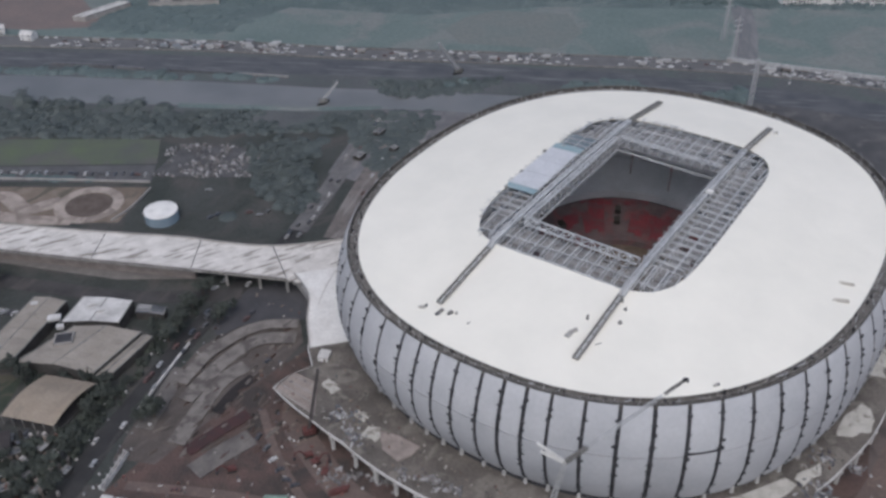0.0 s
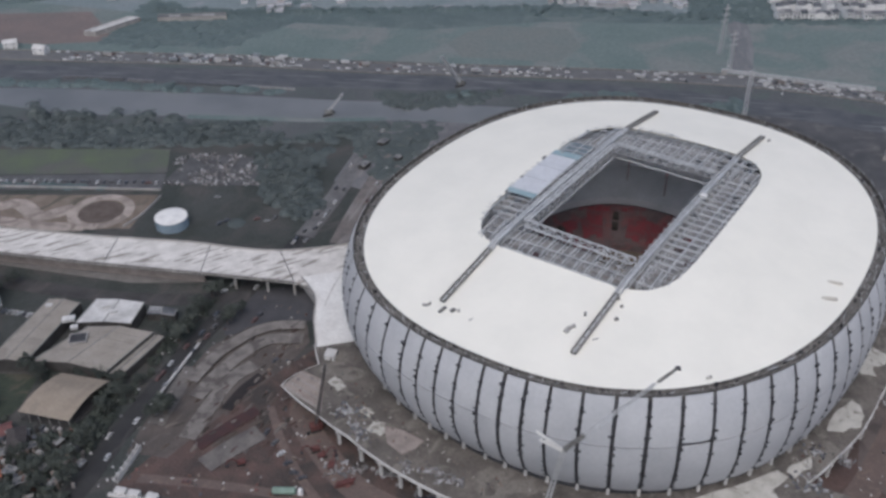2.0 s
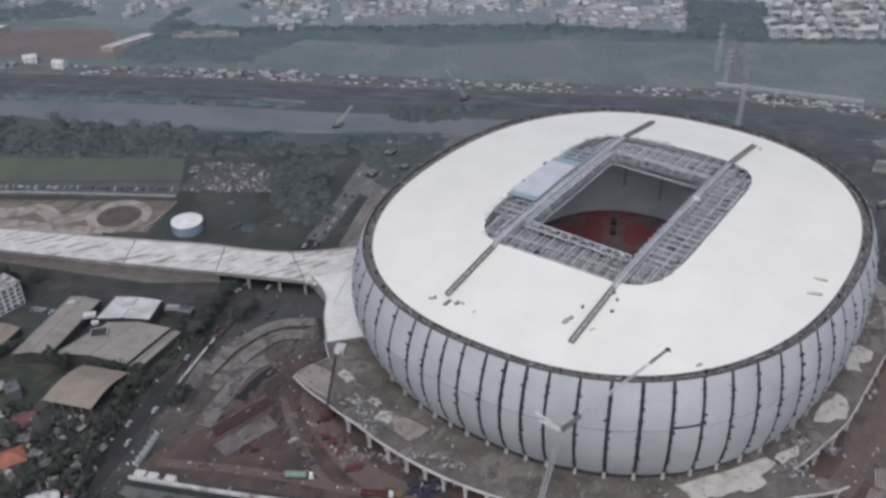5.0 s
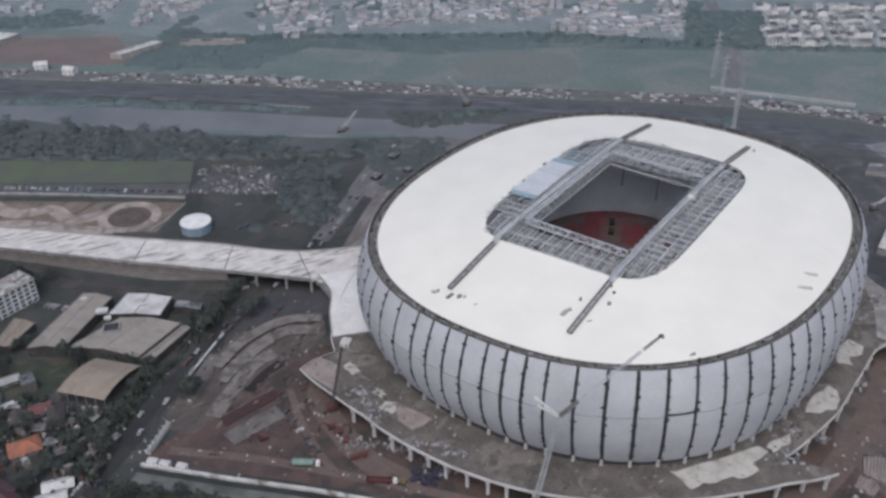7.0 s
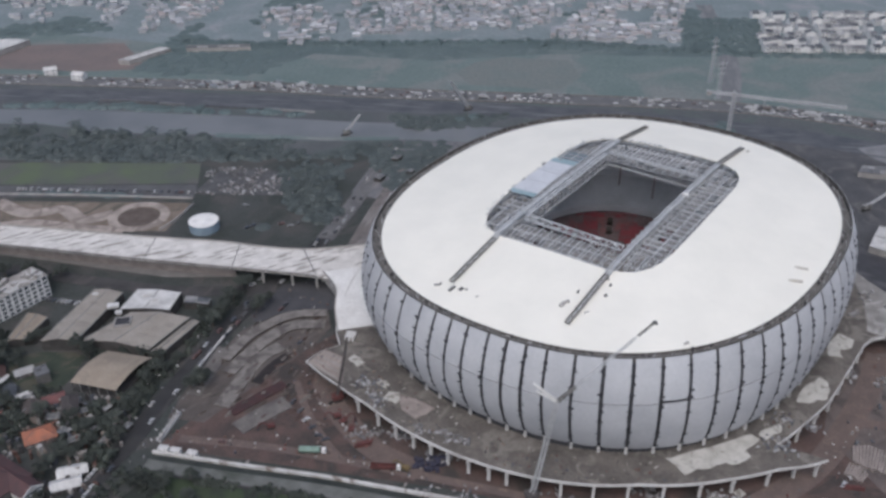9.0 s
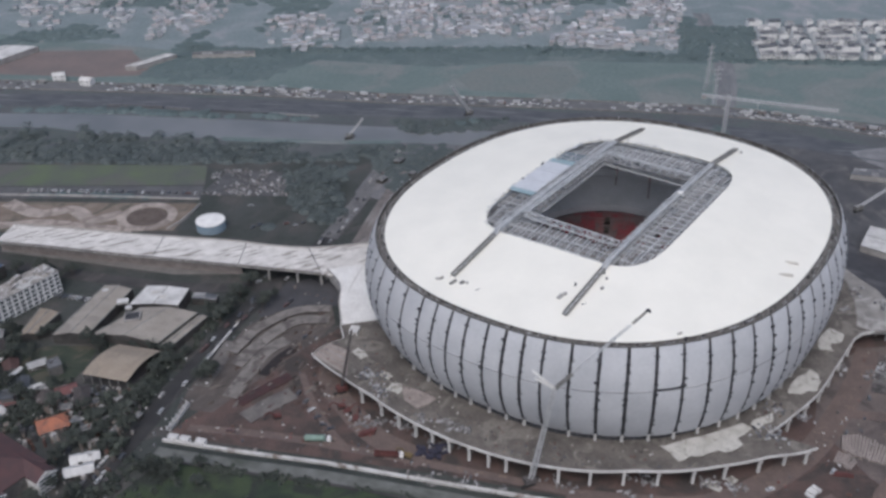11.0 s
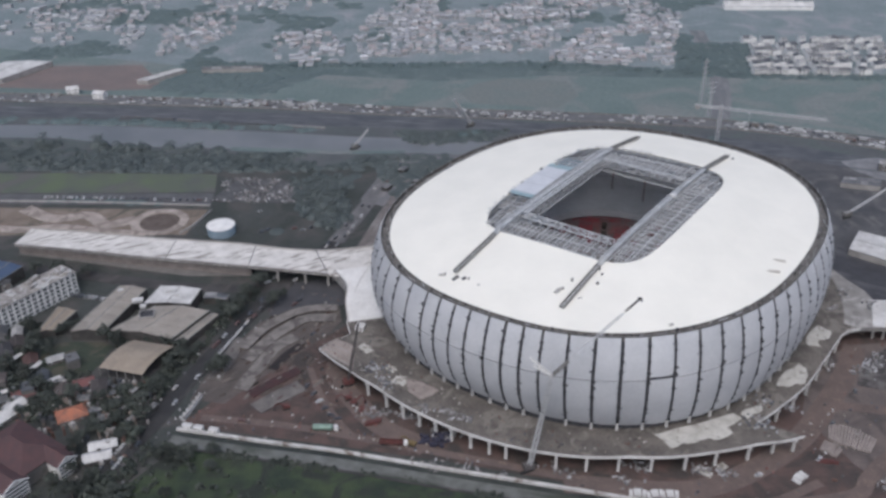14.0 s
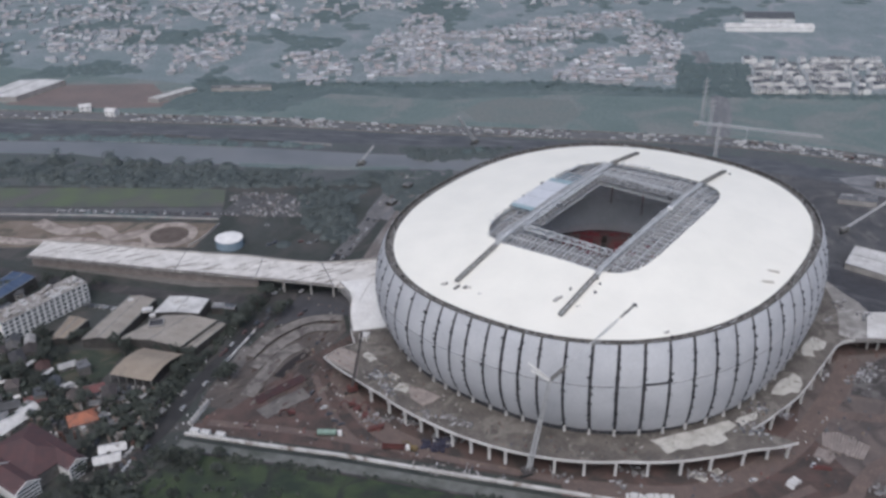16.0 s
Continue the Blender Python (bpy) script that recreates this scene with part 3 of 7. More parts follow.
# deep box trusses along the four sides of the hole
for (ax, ay), (bx, by), (ox, oy), n in (((-29, -48.5), (29, -48.5), (0, -4.4), 12), ((-29, 48.5), (29, 48.5), (0, 4.4), 12), ((-29, -48.5), (-29, 48.5), (-2.6, 0), 18), ((31.0, -48.5), (31.0, 48.5), (2.4, 0), 18)):
    line = [(ax + (bx - ax) * i / n, ay + (by - ay) * i / n) for i in range(n + 1)]
    side = (by - ay, ax - bx, 0)
    chord = Shape()
    chord.chain([(x, y, 80.2) for x, y in line], 0.7)
    truss = part("hole_truss", chord, M_STEEL, stadium, "deep grey box truss framing the open hole")
    for name, pts, w in (("outer_chord", [(x + ox, y + oy, 79.4) for x, y in line], 0.65), ("bottom_chord", [(x, y, 72.4) for x, y in line], 0.8), ("bottom_outer_chord", [(x + ox, y + oy, 72.6) for x, y in line], 0.5)):
        sh = Shape()
        sh.chain(pts, w)
        part(name, sh, M_STEEL, truss)
    face, lid = [], []
    for k, (x, y) in enumerate(line):
        ends = [(x, y, 72.4), (x, y, 80.2)]
        face += ends if k % 2 else ends[::-1]
        lid.append((x, y, 80.2) if k % 2 else (x + ox, y + oy, 79.4))
    sh = Shape()
    sh.chain(face, 0.42, side=side)
    part("side_web", sh, M_STEEL, truss)
    sh = Shape()
    sh.chain(lid, 0.45)
    part("top_web", sh, M_STEEL, truss)
    for k in range(0, n + 1):
        x, y = line[k]
        sh = Shape()
        sh.bar((x, y, 80.1), (x + ox, y + oy, 79.3), 0.34)
        part("tie", sh, M_STEEL, truss)
# loose scaffold tubes round the ragged west edge of the opening
tubes, rng = Shape(), random.Random(31)
for i in range(130):
    th = rng.uniform(math.pi * 0.5, math.pi * 1.4)
    x, y = open_edge(th)
    a = th + rng.gauss(0, 0.7)
    z = roof_z(x, y) + 0.25
    ln = rng.uniform(0.8, 3.2)
    tubes.bar((x, y, z), (x + ln * math.cos(a), y + ln * math.sin(a), roof_z(x + ln * math.cos(a), y + ln * math.sin(a)) + rng.uniform(0.1, 0.9)), rng.uniform(0.15, 0.3))
tagged(part("loose_scaffolding", tubes, M_STEEL, stadium, "loose grey scaffold tubes at the opening's edge"), kind="stuff")
# thin steel decking under the grid, with bays still open
tray, rng = Shape(), random.Random(12)
for i in range(-13, 12):
    for j in range(-17, 19):
        x, y = i * 4.3 + 2.15, j * 4.5 + 2.25
        if all(in_ring(x + a, y + b) for a in (-2, 2) for b in (-2, 2)) and rng.random() < 0.9:
            tray.box(x, y, top_z(x, y) - 3.6, 4.1, 4.3, 0.2)
tagged(part("decking", tray, M_TRAY, stadium, "dusty decking bays under the grid"), kind="stuff")

# pale film panels over the north-west bays
M_NET = mat("dark_netting", (0.13, 0.165, 0.19), (0.19, 0.225, 0.25), 5, 0.8)
M_WFILM = mat("white_film", (0.55, 0.56, 0.585), (0.49, 0.5, 0.525), 9, 1.0, rough=0.4)
for k, (y0, y1, x_in) in enumerate(((-25.4, -20.7, -39.8), (-20.5, -6.0, -40.2), (-5.8, 8.6, -40.4), (8.8, 23.6, -40.6), (23.8, 29.6, -40.2), (29.8, 46.0, -40.0))):
    film = Shape()
    pts = [(-57.0, y0), (x_in, y0), (x_in, y1), (-57.0, y1)]
    lift = -0.7 if k == 5 else 0.75
    film.add([(x, y, roof_z(x, y) + lift) for x, y in pts] + [(x, y, roof_z(x, y) + lift - 0.3) for x, y in pts],
             [(0, 1, 2, 3), (7, 6, 5, 4), (0, 4, 5, 1), (1, 5, 6, 2), (2, 6, 7, 3), (3, 7, 4, 0)])
    part("film_panel", film, M_FILM if k in (0, 4) else M_NET if k == 5 else M_WFILM, stadium, "teal film panel over a roof bay" if k in (0, 4) else "dark netting over a roof bay" if k == 5 else "white film panel over roof bays")

# seating bowl and floor
MASTS = ((-19.0, 47.0, 61.0, 73.0), (4.0, 47.0, 58.0, 73.0))
pitch = Shape()
pitch.prism([oval(2 * math.pi * i / 64, 60, 76) for i in range(64)], 0.1, 1.0)
part("arena_floor", pitch, M_BROWN, stadium, "bare brown arena floor")


def tier(r0, r1, z0, z1, rows, th0, th1, segs):
    """Stepped rows between two ovals, over a sector."""
    sh = Shape()
    prof = []
    for i in range(rows):
        k0, k1 = i / rows, (i + 1) / rows
        prof += [(k0, z0 + (z1 - z0) * k1), (k1, z0 + (z1 - z0) * k1)]
    prof = [(0, z0)] + prof
    pts, w = [], len(prof)
    for i in range(segs + 1):
        th = th0 + (th1 - th0) * i / segs
        for k, z in prof:
            x, y = oval(th, r0[0] + (r1[0] - r0[0]) * k, r0[1] + (r1[1] - r0[1]) * k, 2.4)
            pts.append((x, y, z))
    sh.add(pts, [(i * w + j, (i + 1) * w + j, (i + 1) * w + j + 1, i * w + j + 1) for i in range(segs) for j in range(w - 1)])
    return sh


TAU = 2 * math.pi
for name, r0, r1, z0, z1, rows in (("lower_tier", (44, 62), (70, 88), 4, 17, 26), ("middle_tier", (70, 88), (92, 108), 22, 36, 22), ("upper_tier", (90, 106), (117, 132), 40, 62, 30)):
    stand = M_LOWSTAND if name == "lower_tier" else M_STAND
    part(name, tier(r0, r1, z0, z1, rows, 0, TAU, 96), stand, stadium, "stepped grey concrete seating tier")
    wall = Shape()
    around = [TAU * i / 96 for i in range(96)]
    wall.band([oval(t, r0[0] - 0.5, r0[1] - 0.5, 2.4) for t in around], [oval(t, *r0, 2.4) for t in around], max(z0 - 4, 0.2), z0 + 1.0, closed=True)
    part("tier_front", wall, stand, stadium, "concrete front wall of a seating tier")
seat_rng = random.Random(14)


def seat_block(d0, d1, k0, k1, inner, outer, z0, z1):
    """Red seats over a sector of a tier, between two shares of its depth, with ragged ends."""
    lerp = lambda k: (inner[0] + (outer[0] - inner[0]) * k, inner[1] + (outer[1] - inner[1]) * k)
    a = min(max(k0 + seat_rng.uniform(-0.06, 0.1), 0), 1)
    b = min(max(k1 + seat_rng.uniform(-0.12, 0.06), a + 0.1), 1)
    part("seat_block", tier(lerp(a), lerp(b), z0 + (z1 - z0) * a + 0.5, z0 + (z1 - z0) * b + 0.5, max(int(26 * (b - a)), 2), radians(d0), radians(d1), 2), M_SEAT, stadium, "block of red seats")


for d0, d1, k0, k1 in ((120, 131, 0.25, 0.82), (133, 141, 0.45, 0.75), (89, 108, 0.15, 0.75), (60, 86, 0.2, 0.7)):
    n = int((d1 - d0) / 3.6)
    for k in range(n):
        seat_block(d0 + (d1 - d0) * k / n, d0 + (d1 - d0) * (k + 1.0) / n, k0, k1, (44, 62), (70, 88), 4, 17)
for k in range(8):
    seat_block(102 + k * 3.6, 105.3 + k * 3.6, 0.86, 1.0, (44, 62), (70, 88), 4, 17)
# Solid dark boxes paint the shaded insides of stair openings between seats.
for d, k in ((114, 0.45), (114, 0.7), (143, 0.6), (87.5, 0.55), (73, 0.5)):
    x, y = oval(radians(d), 44 + 26 * k, 62 + 26 * k, 2.4)
    exit_box = Shape()
    exit_box.box(x, y, 4 + 13 * k - 0.5, 6.0, 3.6, 2.6, radians(d))
    part("vomitory", exit_box, M_HALLWALL, stadium, "solid dark block standing in for a shaded stair opening")
# concourse pillars of the far stands, masts below the truss
pillar_bar = Shape()
pillar_bar.box(0, 0, 0, 1.0, 1.2, 5.4)
pillar_bar = pillar_bar.mesh("concourse_pillar", M_STAND)
for d in range(40, 160, 5):
    for a, b, z in ((71.5, 89.5, 17.0), (92.5, 108.5, 35.6)):
        x, y = oval(radians(d), a, b, 2.4)
        part("concourse_pillar", pillar_bar, M_STAND, stadium, at=pose(x, y, z, 0, 0, d))
for x, y, z0, z1 in MASTS:
    mast = Shape()
    mast.lattice((x, y, z0), (x, y, z1), 0.6, 0.14, 0.08, 7)
    part("hanging_mast", mast, M_LOWSTAND, stadium, "pale lattice mast hanging below the truss")

# ---- podium, ramp and site ----
REACH = [(-180, 24), (-136, 26), (-130, 28.5), (-125.2, 27.5), (-124.6, 38), (-122.8, 49), (-114, 39), (-107, 34), (-88, 31), (-70, 26), (-57, 23), (-42, 28), (-33, 33), (-29.5, 37), (-29.4, 21.3), (-20, 21), (-11, 22.4), (0, 22.4), (8.4, 23.9), (13.2, 25.8), (15.8, 29.2), (17.9, 37), (18, 26), (40, 24), (180, 24)]


def podium_r(deg):
    """How far the podium reaches beyond the roof's edge at a local angle."""
    d = (deg + 180) % 360 - 180
    for (a, ra), (b, rb) in zip(REACH, REACH[1:]):
        if a <= d <= b:
            return ra + (rb - ra) * (d - a) / (b - a)
    return 24.0


podium = thing("podium", "raised concrete podium ring on pillars round the stadium", "podium", pose(0, 0, 0, 0, 0, AXIS))
deck = Shape()
degs = [1.0 * i - 29.38 for i in range(360)]
reach = [podium_r(d) for d in degs]
deck.band([oval(radians(d), grow=-2) for d in degs], [oval(radians(d), grow=g) for d, g in zip(degs, reach)], DECK_Z - 1.3, DECK_Z, closed=True)
para = Shape()
for lo, hi, tall in ((-29.3, 17.5, 0.5), (60, 218, 0.5), (218, 250, 0.1), (250, 330.4, 0.5)):
    n = int((hi - lo) * 1.2)
    ds = [lo + (hi - lo) * k / n for k in range(n + 1)]
    para.band([oval(radians(d), grow=podium_r(d) - 0.2) for d in ds], [oval(radians(d), grow=podium_r(d) + 0.35) for d in ds], DECK_Z - (0.95 if tall > 0.3 else 0.7), DECK_Z + tall)
part("deck", deck, M_DECK, podium, "dusty grey concrete deck")
part("parapet", para, M_PALE, podium, "pale concrete edge beam")
pil = Shape()
pil.box(0, 0, 0, 1.3, 1.3, DECK_Z - 1.4)
pil.box(0, 0, DECK_Z - 2.6, 2.6, 1.5, 1.2)
pil = pil.mesh("pillar", M_PALE)
marks = [-51.3, -38.0, -26.4, -16.1, -6.5, 2.4, 12.6, 22.1, 30.3, 42, 54, 68, 83, 98.4, 114.5, 129.5, 146.2, 161.8] + [178 + 15.7 * k for k in range(36)]
for q in marks:
    th = arc_angle(q)
    x, y = oval(th, grow=podium_r(math.degrees(th)) - 0.6)
    part("pillar", pil, M_PALE, podium, at=pose(x, y, 0, 0, 0, math.degrees(th)))


# the deck's free wedge at its east end
wedge_in, wedge_out = oval(radians(-29.38), grow=podium_r(-29.38)), oval(radians(-30.38), grow=podium_r(-30.38))
wedge = Shape()
wedge.prism([wedge_in, wedge_out, (141.6, -79), (148.1, -71.9), (153.1, -64.6), (140.4, -66.3), (131.6, -67)], DECK_Z - 1.3, DECK_Z - 0.01)
part("deck", wedge, M_DECK, podium, "dusty grey concrete deck")
rim = Shape()
edge = [wedge_out, (141.6, -79), (148.1, -71.9), (153.1, -64.6)]
rim.band(edge, offset_line(edge, -0.45), DECK_Z - 0.95, DECK_Z + 0.5)
part("parapet", rim, M_PALE, podium, "pale concrete edge beam")
for x, y in ((141.2, -75.4), (149.6, -68.2)):
    part("pillar", pil, M_PALE, podium, at=pose(x, y, 0, 0, 0, -28))


def stad(x, y):
    """Stadium plan to world."""
    c, s = math.cos(radians(AXIS)), math.sin(radians(AXIS))
    return x * c - y * s, x * s + y * c


# ramp bridge
ramp = thing("ramp_bridge", "long pale concrete ramp bridge on pillars", "bridge")
up_line = smooth_line([(-412, 88.5), (-316, 73), (-253, 64.8), (-194, 54.5), (-128, 66)], 8)
lo_line = smooth_line([(-415, 64), (-316, 45), (-257, 34.8), (-181, 21.3), (-150, 11)], 8)
zs = [DECK_Z + 0.05 - 0.25 * max(3 - i, 0) for i in range(len(up_line))]
deck_ramp = Shape()
deck_ramp.band(lo_line, up_line, [z - 1.2 for z in zs], zs)
part("deck", deck_ramp, mat("streaked_concrete", (0.63, 0.605, 0.575), (0.5, 0.48, 0.455), 9, 1.2, c3=(0.24, 0.22, 0.2), size3=2.0, cut3=(0.55, 0.63), streak3=(30, 8)), ramp, "pale concrete deck with wet streaks")
for line, sgn, last in ((lo_line, 1, 25), (up_line, -1, len(up_line))):
    side = Shape()
    inner = offset_line(line, sgn * 0.6)
    side.band(line[:last], inner[:last], [z - 1.4 for z in zs[:last]], [z + 1.0 for z in zs[:last]])
    part("parapet", side, M_CONC, ramp, "concrete parapet")
bank = Shape()
bank.band(offset_line(lo_line, 4.6)[:19], offset_line(lo_line, 5.8)[:19], 0.0, [z - 1.3 for z in zs[:19]])
part("retaining_wall", bank, M_PRECAST, ramp, "brownish retaining wall under the ramp")
for i in range(20, len(lo_line) - 2, 2):
    for k in (0.06, 0.5, 0.94):
        p = Shape()
        x, y = lo_line[i][0] + (up_line[i][0] - lo_line[i][0]) * k, lo_line[i][1] + (up_line[i][1] - lo_line[i][1]) * k
        p.drum(x, y, 0, 0.8, 0.8, zs[i] - 1.0, 10)
        part("pier", p, M_CONC, ramp, "round concrete pier")
for i in (10, 18, 24):
    joint = Shape()
    joint.bar((*lo_line[i], zs[i] + 0.04), (*up_line[i], zs[i] + 0.04), 0.5, 0.1)
    part("expansion_joint", joint, M_DARK, ramp, "dark joint across the deck")

plaza = thing("plaza_deck", "white concrete plaza deck joining ramp and podium", "deck")
ps = Shape()
edge = smooth_line([(-178, 27), (-168, 8), (-166, -14), (-162, -36)], 6)
ps.prism(edge + [(-141, -31), (-128, 6), (-124, 40)], DECK_Z - 1.8, DECK_Z + 0.15)
part("deck", ps, mat("white_fresh_concrete", (0.72, 0.71, 0.69), (0.62, 0.605, 0.585), 12, 1.4, rough=0.75), plaza, "white concrete deck")
pw = Shape()
pw.band(edge, offset_line(edge, 0.6), 3.0, DECK_Z + 1.0)
part("parapet", pw, M_CONC, plaza, "pale curved edge wall")
for x, y in ((-160, -30), (-163, -8), (-168, 14), (-176, 26), (-182, 30)):
    p = Shape()
    p.drum(x + 3, y, 0, 0.9, 0.9, DECK_Z - 2.4, 12)
    part("pier", p, M_CONC, plaza)

apron = thing("east_apron", "dusty grey concrete apron at the stadium's east side", "deck")
ps = Shape()
rim_line = smooth_line([(144.5, -46.5), (150, -43.8), (158.2, -42.4), (168, -42.4), (178, -43)], 5)
ps.prism(rim_line + [(177, -10), (175, 3), (168.6, 16.5), (164, 30), (156, 52), (140, 60), (120, 0)], DECK_Z - 2.0, DECK_Z - 0.4)
part("deck", ps, mat("pale_dusty_apron", (0.27, 0.258, 0.245), (0.195, 0.187, 0.178), 9, 1.2, bump=0.3, c3=(0.36, 0.345, 0.33), size3=12), apron)
pw = Shape()
pw.band(rim_line, offset_line(rim_line, 0.7), DECK_Z - 2.2, DECK_Z + 0.9)
part("parapet", pw, M_CONC, apron)
east = thing("east_deck", "white concrete deck beyond the dusty apron", "deck")
ps = Shape()
ps.prism([(163.5, -40.5), (178, -43), (250, -62), (262, -12), (175, -10)], DECK_Z - 1.6, DECK_Z + 0.2)
part("deck", ps, M_PALE, east)
for x, y in ((166, -40), (172, -41), (179, -42), (192, -46), (206, -50)):
    p = Shape()
    p.drum(x, y + 2, 0, 0.8, 0.8, DECK_Z - 1.6, 12)
    part("pier", p, M_CONC, east)

# ground zones
slab("dirt_ground", [(-246, -122), (-200, -131), (-100, -150), (-40, -165), (30, -182), (120, -206), (260, -230), (330, -60), (250, 40), (150, 60), (60, 40), (-100, 20), (-150, -10), (-178, -40), (-196, -62), (-232, -100)], 0.10, M_DIRT, "red-brown churned construction earth")
slab("meadow", [(-900, 212), (-300, 206), (-294, 170), (-900, 164)], 0.10, M_GRASS, "flat green meadow", "grass")
slab("brown_lot", [(-900, 152), (-292, 138), (-300, 96), (-900, 90)], 0.12, M_BROWN, "bare brown building lot")
slab("rubble_lot", [(-280, 198), (-208, 187), (-216, 150), (-294, 154)], 0.12, mat("dark_rubble_ground", (0.1, 0.1, 0.103), (0.07, 0.07, 0.073), 9, 1.2, bump=0.4), "dark grey rubble lot")
slab("parking_strip", [(-900, 164), (-294, 168), (-292, 146), (-900, 155)], 0.11, mat("dusty_parking", (0.11, 0.11, 0.115), (0.08, 0.08, 0.084), 10, 1.2, bump=0.3), "dusty grey parking strip")
# Verge tone is raised to a pale mauve-grey to stand for haze.
slab("grey_verge", [(-172, 156), (-112, 120), (-84, 196), (-30, 240), (-94, 246), (-150, 240), (-160, 200)], 0.09, mat("hazed_grey_verge", (0.165, 0.162, 0.168), (0.115, 0.115, 0.122), 12, 1.4, bump=0.4, c3=(0.21, 0.2, 0.2), size3=6, cut3=(0.52, 0.68), streak3=(65, 4)), "grey verge behind the stadium")
slab("river_plain", [(-3000, 560), (-3000, 216), (-300, 212), (-205, 214), (-150, 240), (60, 190), (240, 250), (500, 120), (3000, -400), (3000, 300), (600, 450), (142, 480), (-400, 500)], 0.03, M_PLAIN, "grey plain beside the river, paler than the near ground for haze")
slab("river", [(-1400, 330), (-640, 322), (-434, 319), (-364, 311), (-282, 303), (-191, 290), (-94, 281), (60, 258), (200, 222), (200, 190), (60, 226), (-94, 247), (-197, 256), (-299, 261), (-402, 267), (-462, 286), (-640, 292), (-1400, 300)], 0.06, M_WATER, "still grey river", "water")
road("highway", [(-1400, 425), (-700, 405), (-401, 384), (-279, 374), (-160, 356), (0, 341), (150, 322), (250, 292), (300, 266), (500, 160), (800, -20)], 20, 0.25, M_HIGHWAY, "wide grey highway full of traffic")
road("rail_yard", [(-1400, 380), (-700, 362), (-420, 350), (-280, 338), (-100, 320), (60, 296), (210, 252), (420, 150)], 30, 0.18, mat("dark_track_bed", (0.066, 0.071, 0.081), (0.094, 0.098, 0.108), 18, 1.5, c3=(0.15, 0.153, 0.16), size3=4, cut3=(0.55, 0.68), streak3=(-8, 12)), "dark railway bed")
for d in (-11.2, 11.2):
    line = smooth_line([(-1400, 425), (-700, 405), (-401, 384), (-279, 374), (-160, 356), (0, 341), (150, 322), (250, 292), (300, 266), (500, 160), (800, -20)], 8)
    s = Shape()
    s.band(offset_line(line, d - 0.4), offset_line(line, d + 0.4), 0.0, 1.1)
    tagged(part("crash_barrier", s, M_RAIL), "pale concrete barrier along the highway", "barrier", kind="structure")
slab("far_field", [(-900, 640), (-400, 500), (-300, 492), (20, 505), (142, 478), (600, 455), (900, 300), (500, 190), (300, 290), (150, 338), (-160, 372), (-401, 398), (-900, 420)], 0.08, M_GREEN, "wide green field beyond the highway, blued for haze", "grass")
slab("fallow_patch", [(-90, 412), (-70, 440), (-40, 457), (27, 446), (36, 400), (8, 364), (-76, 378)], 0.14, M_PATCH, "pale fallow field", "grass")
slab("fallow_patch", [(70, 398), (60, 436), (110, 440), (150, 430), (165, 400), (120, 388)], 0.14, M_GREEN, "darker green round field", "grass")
# The meadow's teal cast is haze worked into its grass colour.
slab("dark_meadow", [(-420, 420), (-300, 404), (-240, 470), (-113, 447), (11, 466), (150, 456), (190, 455), (196, 474), (142, 478), (20, 504), (-114, 508), (-300, 492), (-400, 500)], 0.12, mat("hazed_rank_meadow", (0.082, 0.11, 0.112), (0.105, 0.132, 0.132), 35, 4.0, bump=0.3, c3=(0.125, 0.15, 0.148), size3=40), "dark rank meadow at the edge of the town, blued for haze", "grass")
slab("red_lot", [(-568, 500), (-455, 505), (-405, 424), (-470, 418), (-600, 430)], 0.14, mat("red_lot_earth", (0.175, 0.14, 0.132), (0.145, 0.125, 0.12), 25, 3.0), "bare reddish lot")
slab("green_bank", [(-243, -141), (-101, -169), (130, -222), (330, -270), (330, -700), (-330, -700), (-276, -190)], 0.08, mat("rank_grass", (0.026, 0.037, 0.027), (0.055, 0.074, 0.038), 16, 1.3, bump=0.6, c3=(0.03, 0.035, 0.03), size3=22, cut3=(0.47, 0.6)), "rank dark green bank", "grass")

# canal along the site with its pale wall
CANAL = [(-247, -127), (-203, -136), (-158, -144), (-102, -157), (-39, -171), (40, -189), (140, -212), (330, -255)]
# This strip is water and the wall's shade in one dark colour.
road("canal", offset_line(CANAL, -2.0), 3.6, 0.14, M_DARKW, "narrow canal, its water darkened for the shade of the wall", 4, category="water")
road("mud_bank", offset_line(CANAL, -7.6), 7.4, 0.3, mat("grey_green_mud", (0.15, 0.152, 0.146), (0.1, 0.105, 0.096), 8, 1.0, bump=0.4, c3=(0.05, 0.058, 0.046), size3=10, cut3=(0.54, 0.66), streak3=(-13, 5)), "grey-green mud bank along the canal", 4, category="bank")
cw = Shape()
cw.band(CANAL, offset_line(CANAL, 1.6), 0.0, 1.6)
tagged(part("canal_wall", cw, mat("stained_concrete", (0.56, 0.55, 0.53), (0.4, 0.385, 0.365), 7, 0.9, c3=(0.2, 0.17, 0.145), size3=9, cut3=(0.55, 0.68))), "pale stained concrete canal wall", "wall", kind="structure")
cw = Shape()
far_bank = offset_line(CANAL, -11.6)
cw.band(far_bank, offset_line(far_bank, -1.4), 0.0, 0.5)
tagged(part("canal_kerb", cw, M_ASPHALT), "dark concrete canal kerb", "kerb", kind="structure")

# roads of the site
MAIN = [(-300, -230), (-281, -172), (-262, -122), (-254, -91), (-244, -60), (-229, -14), (-205, 40), (-184, 85), (-165, 150), (-146, 226), (-138, 250)]
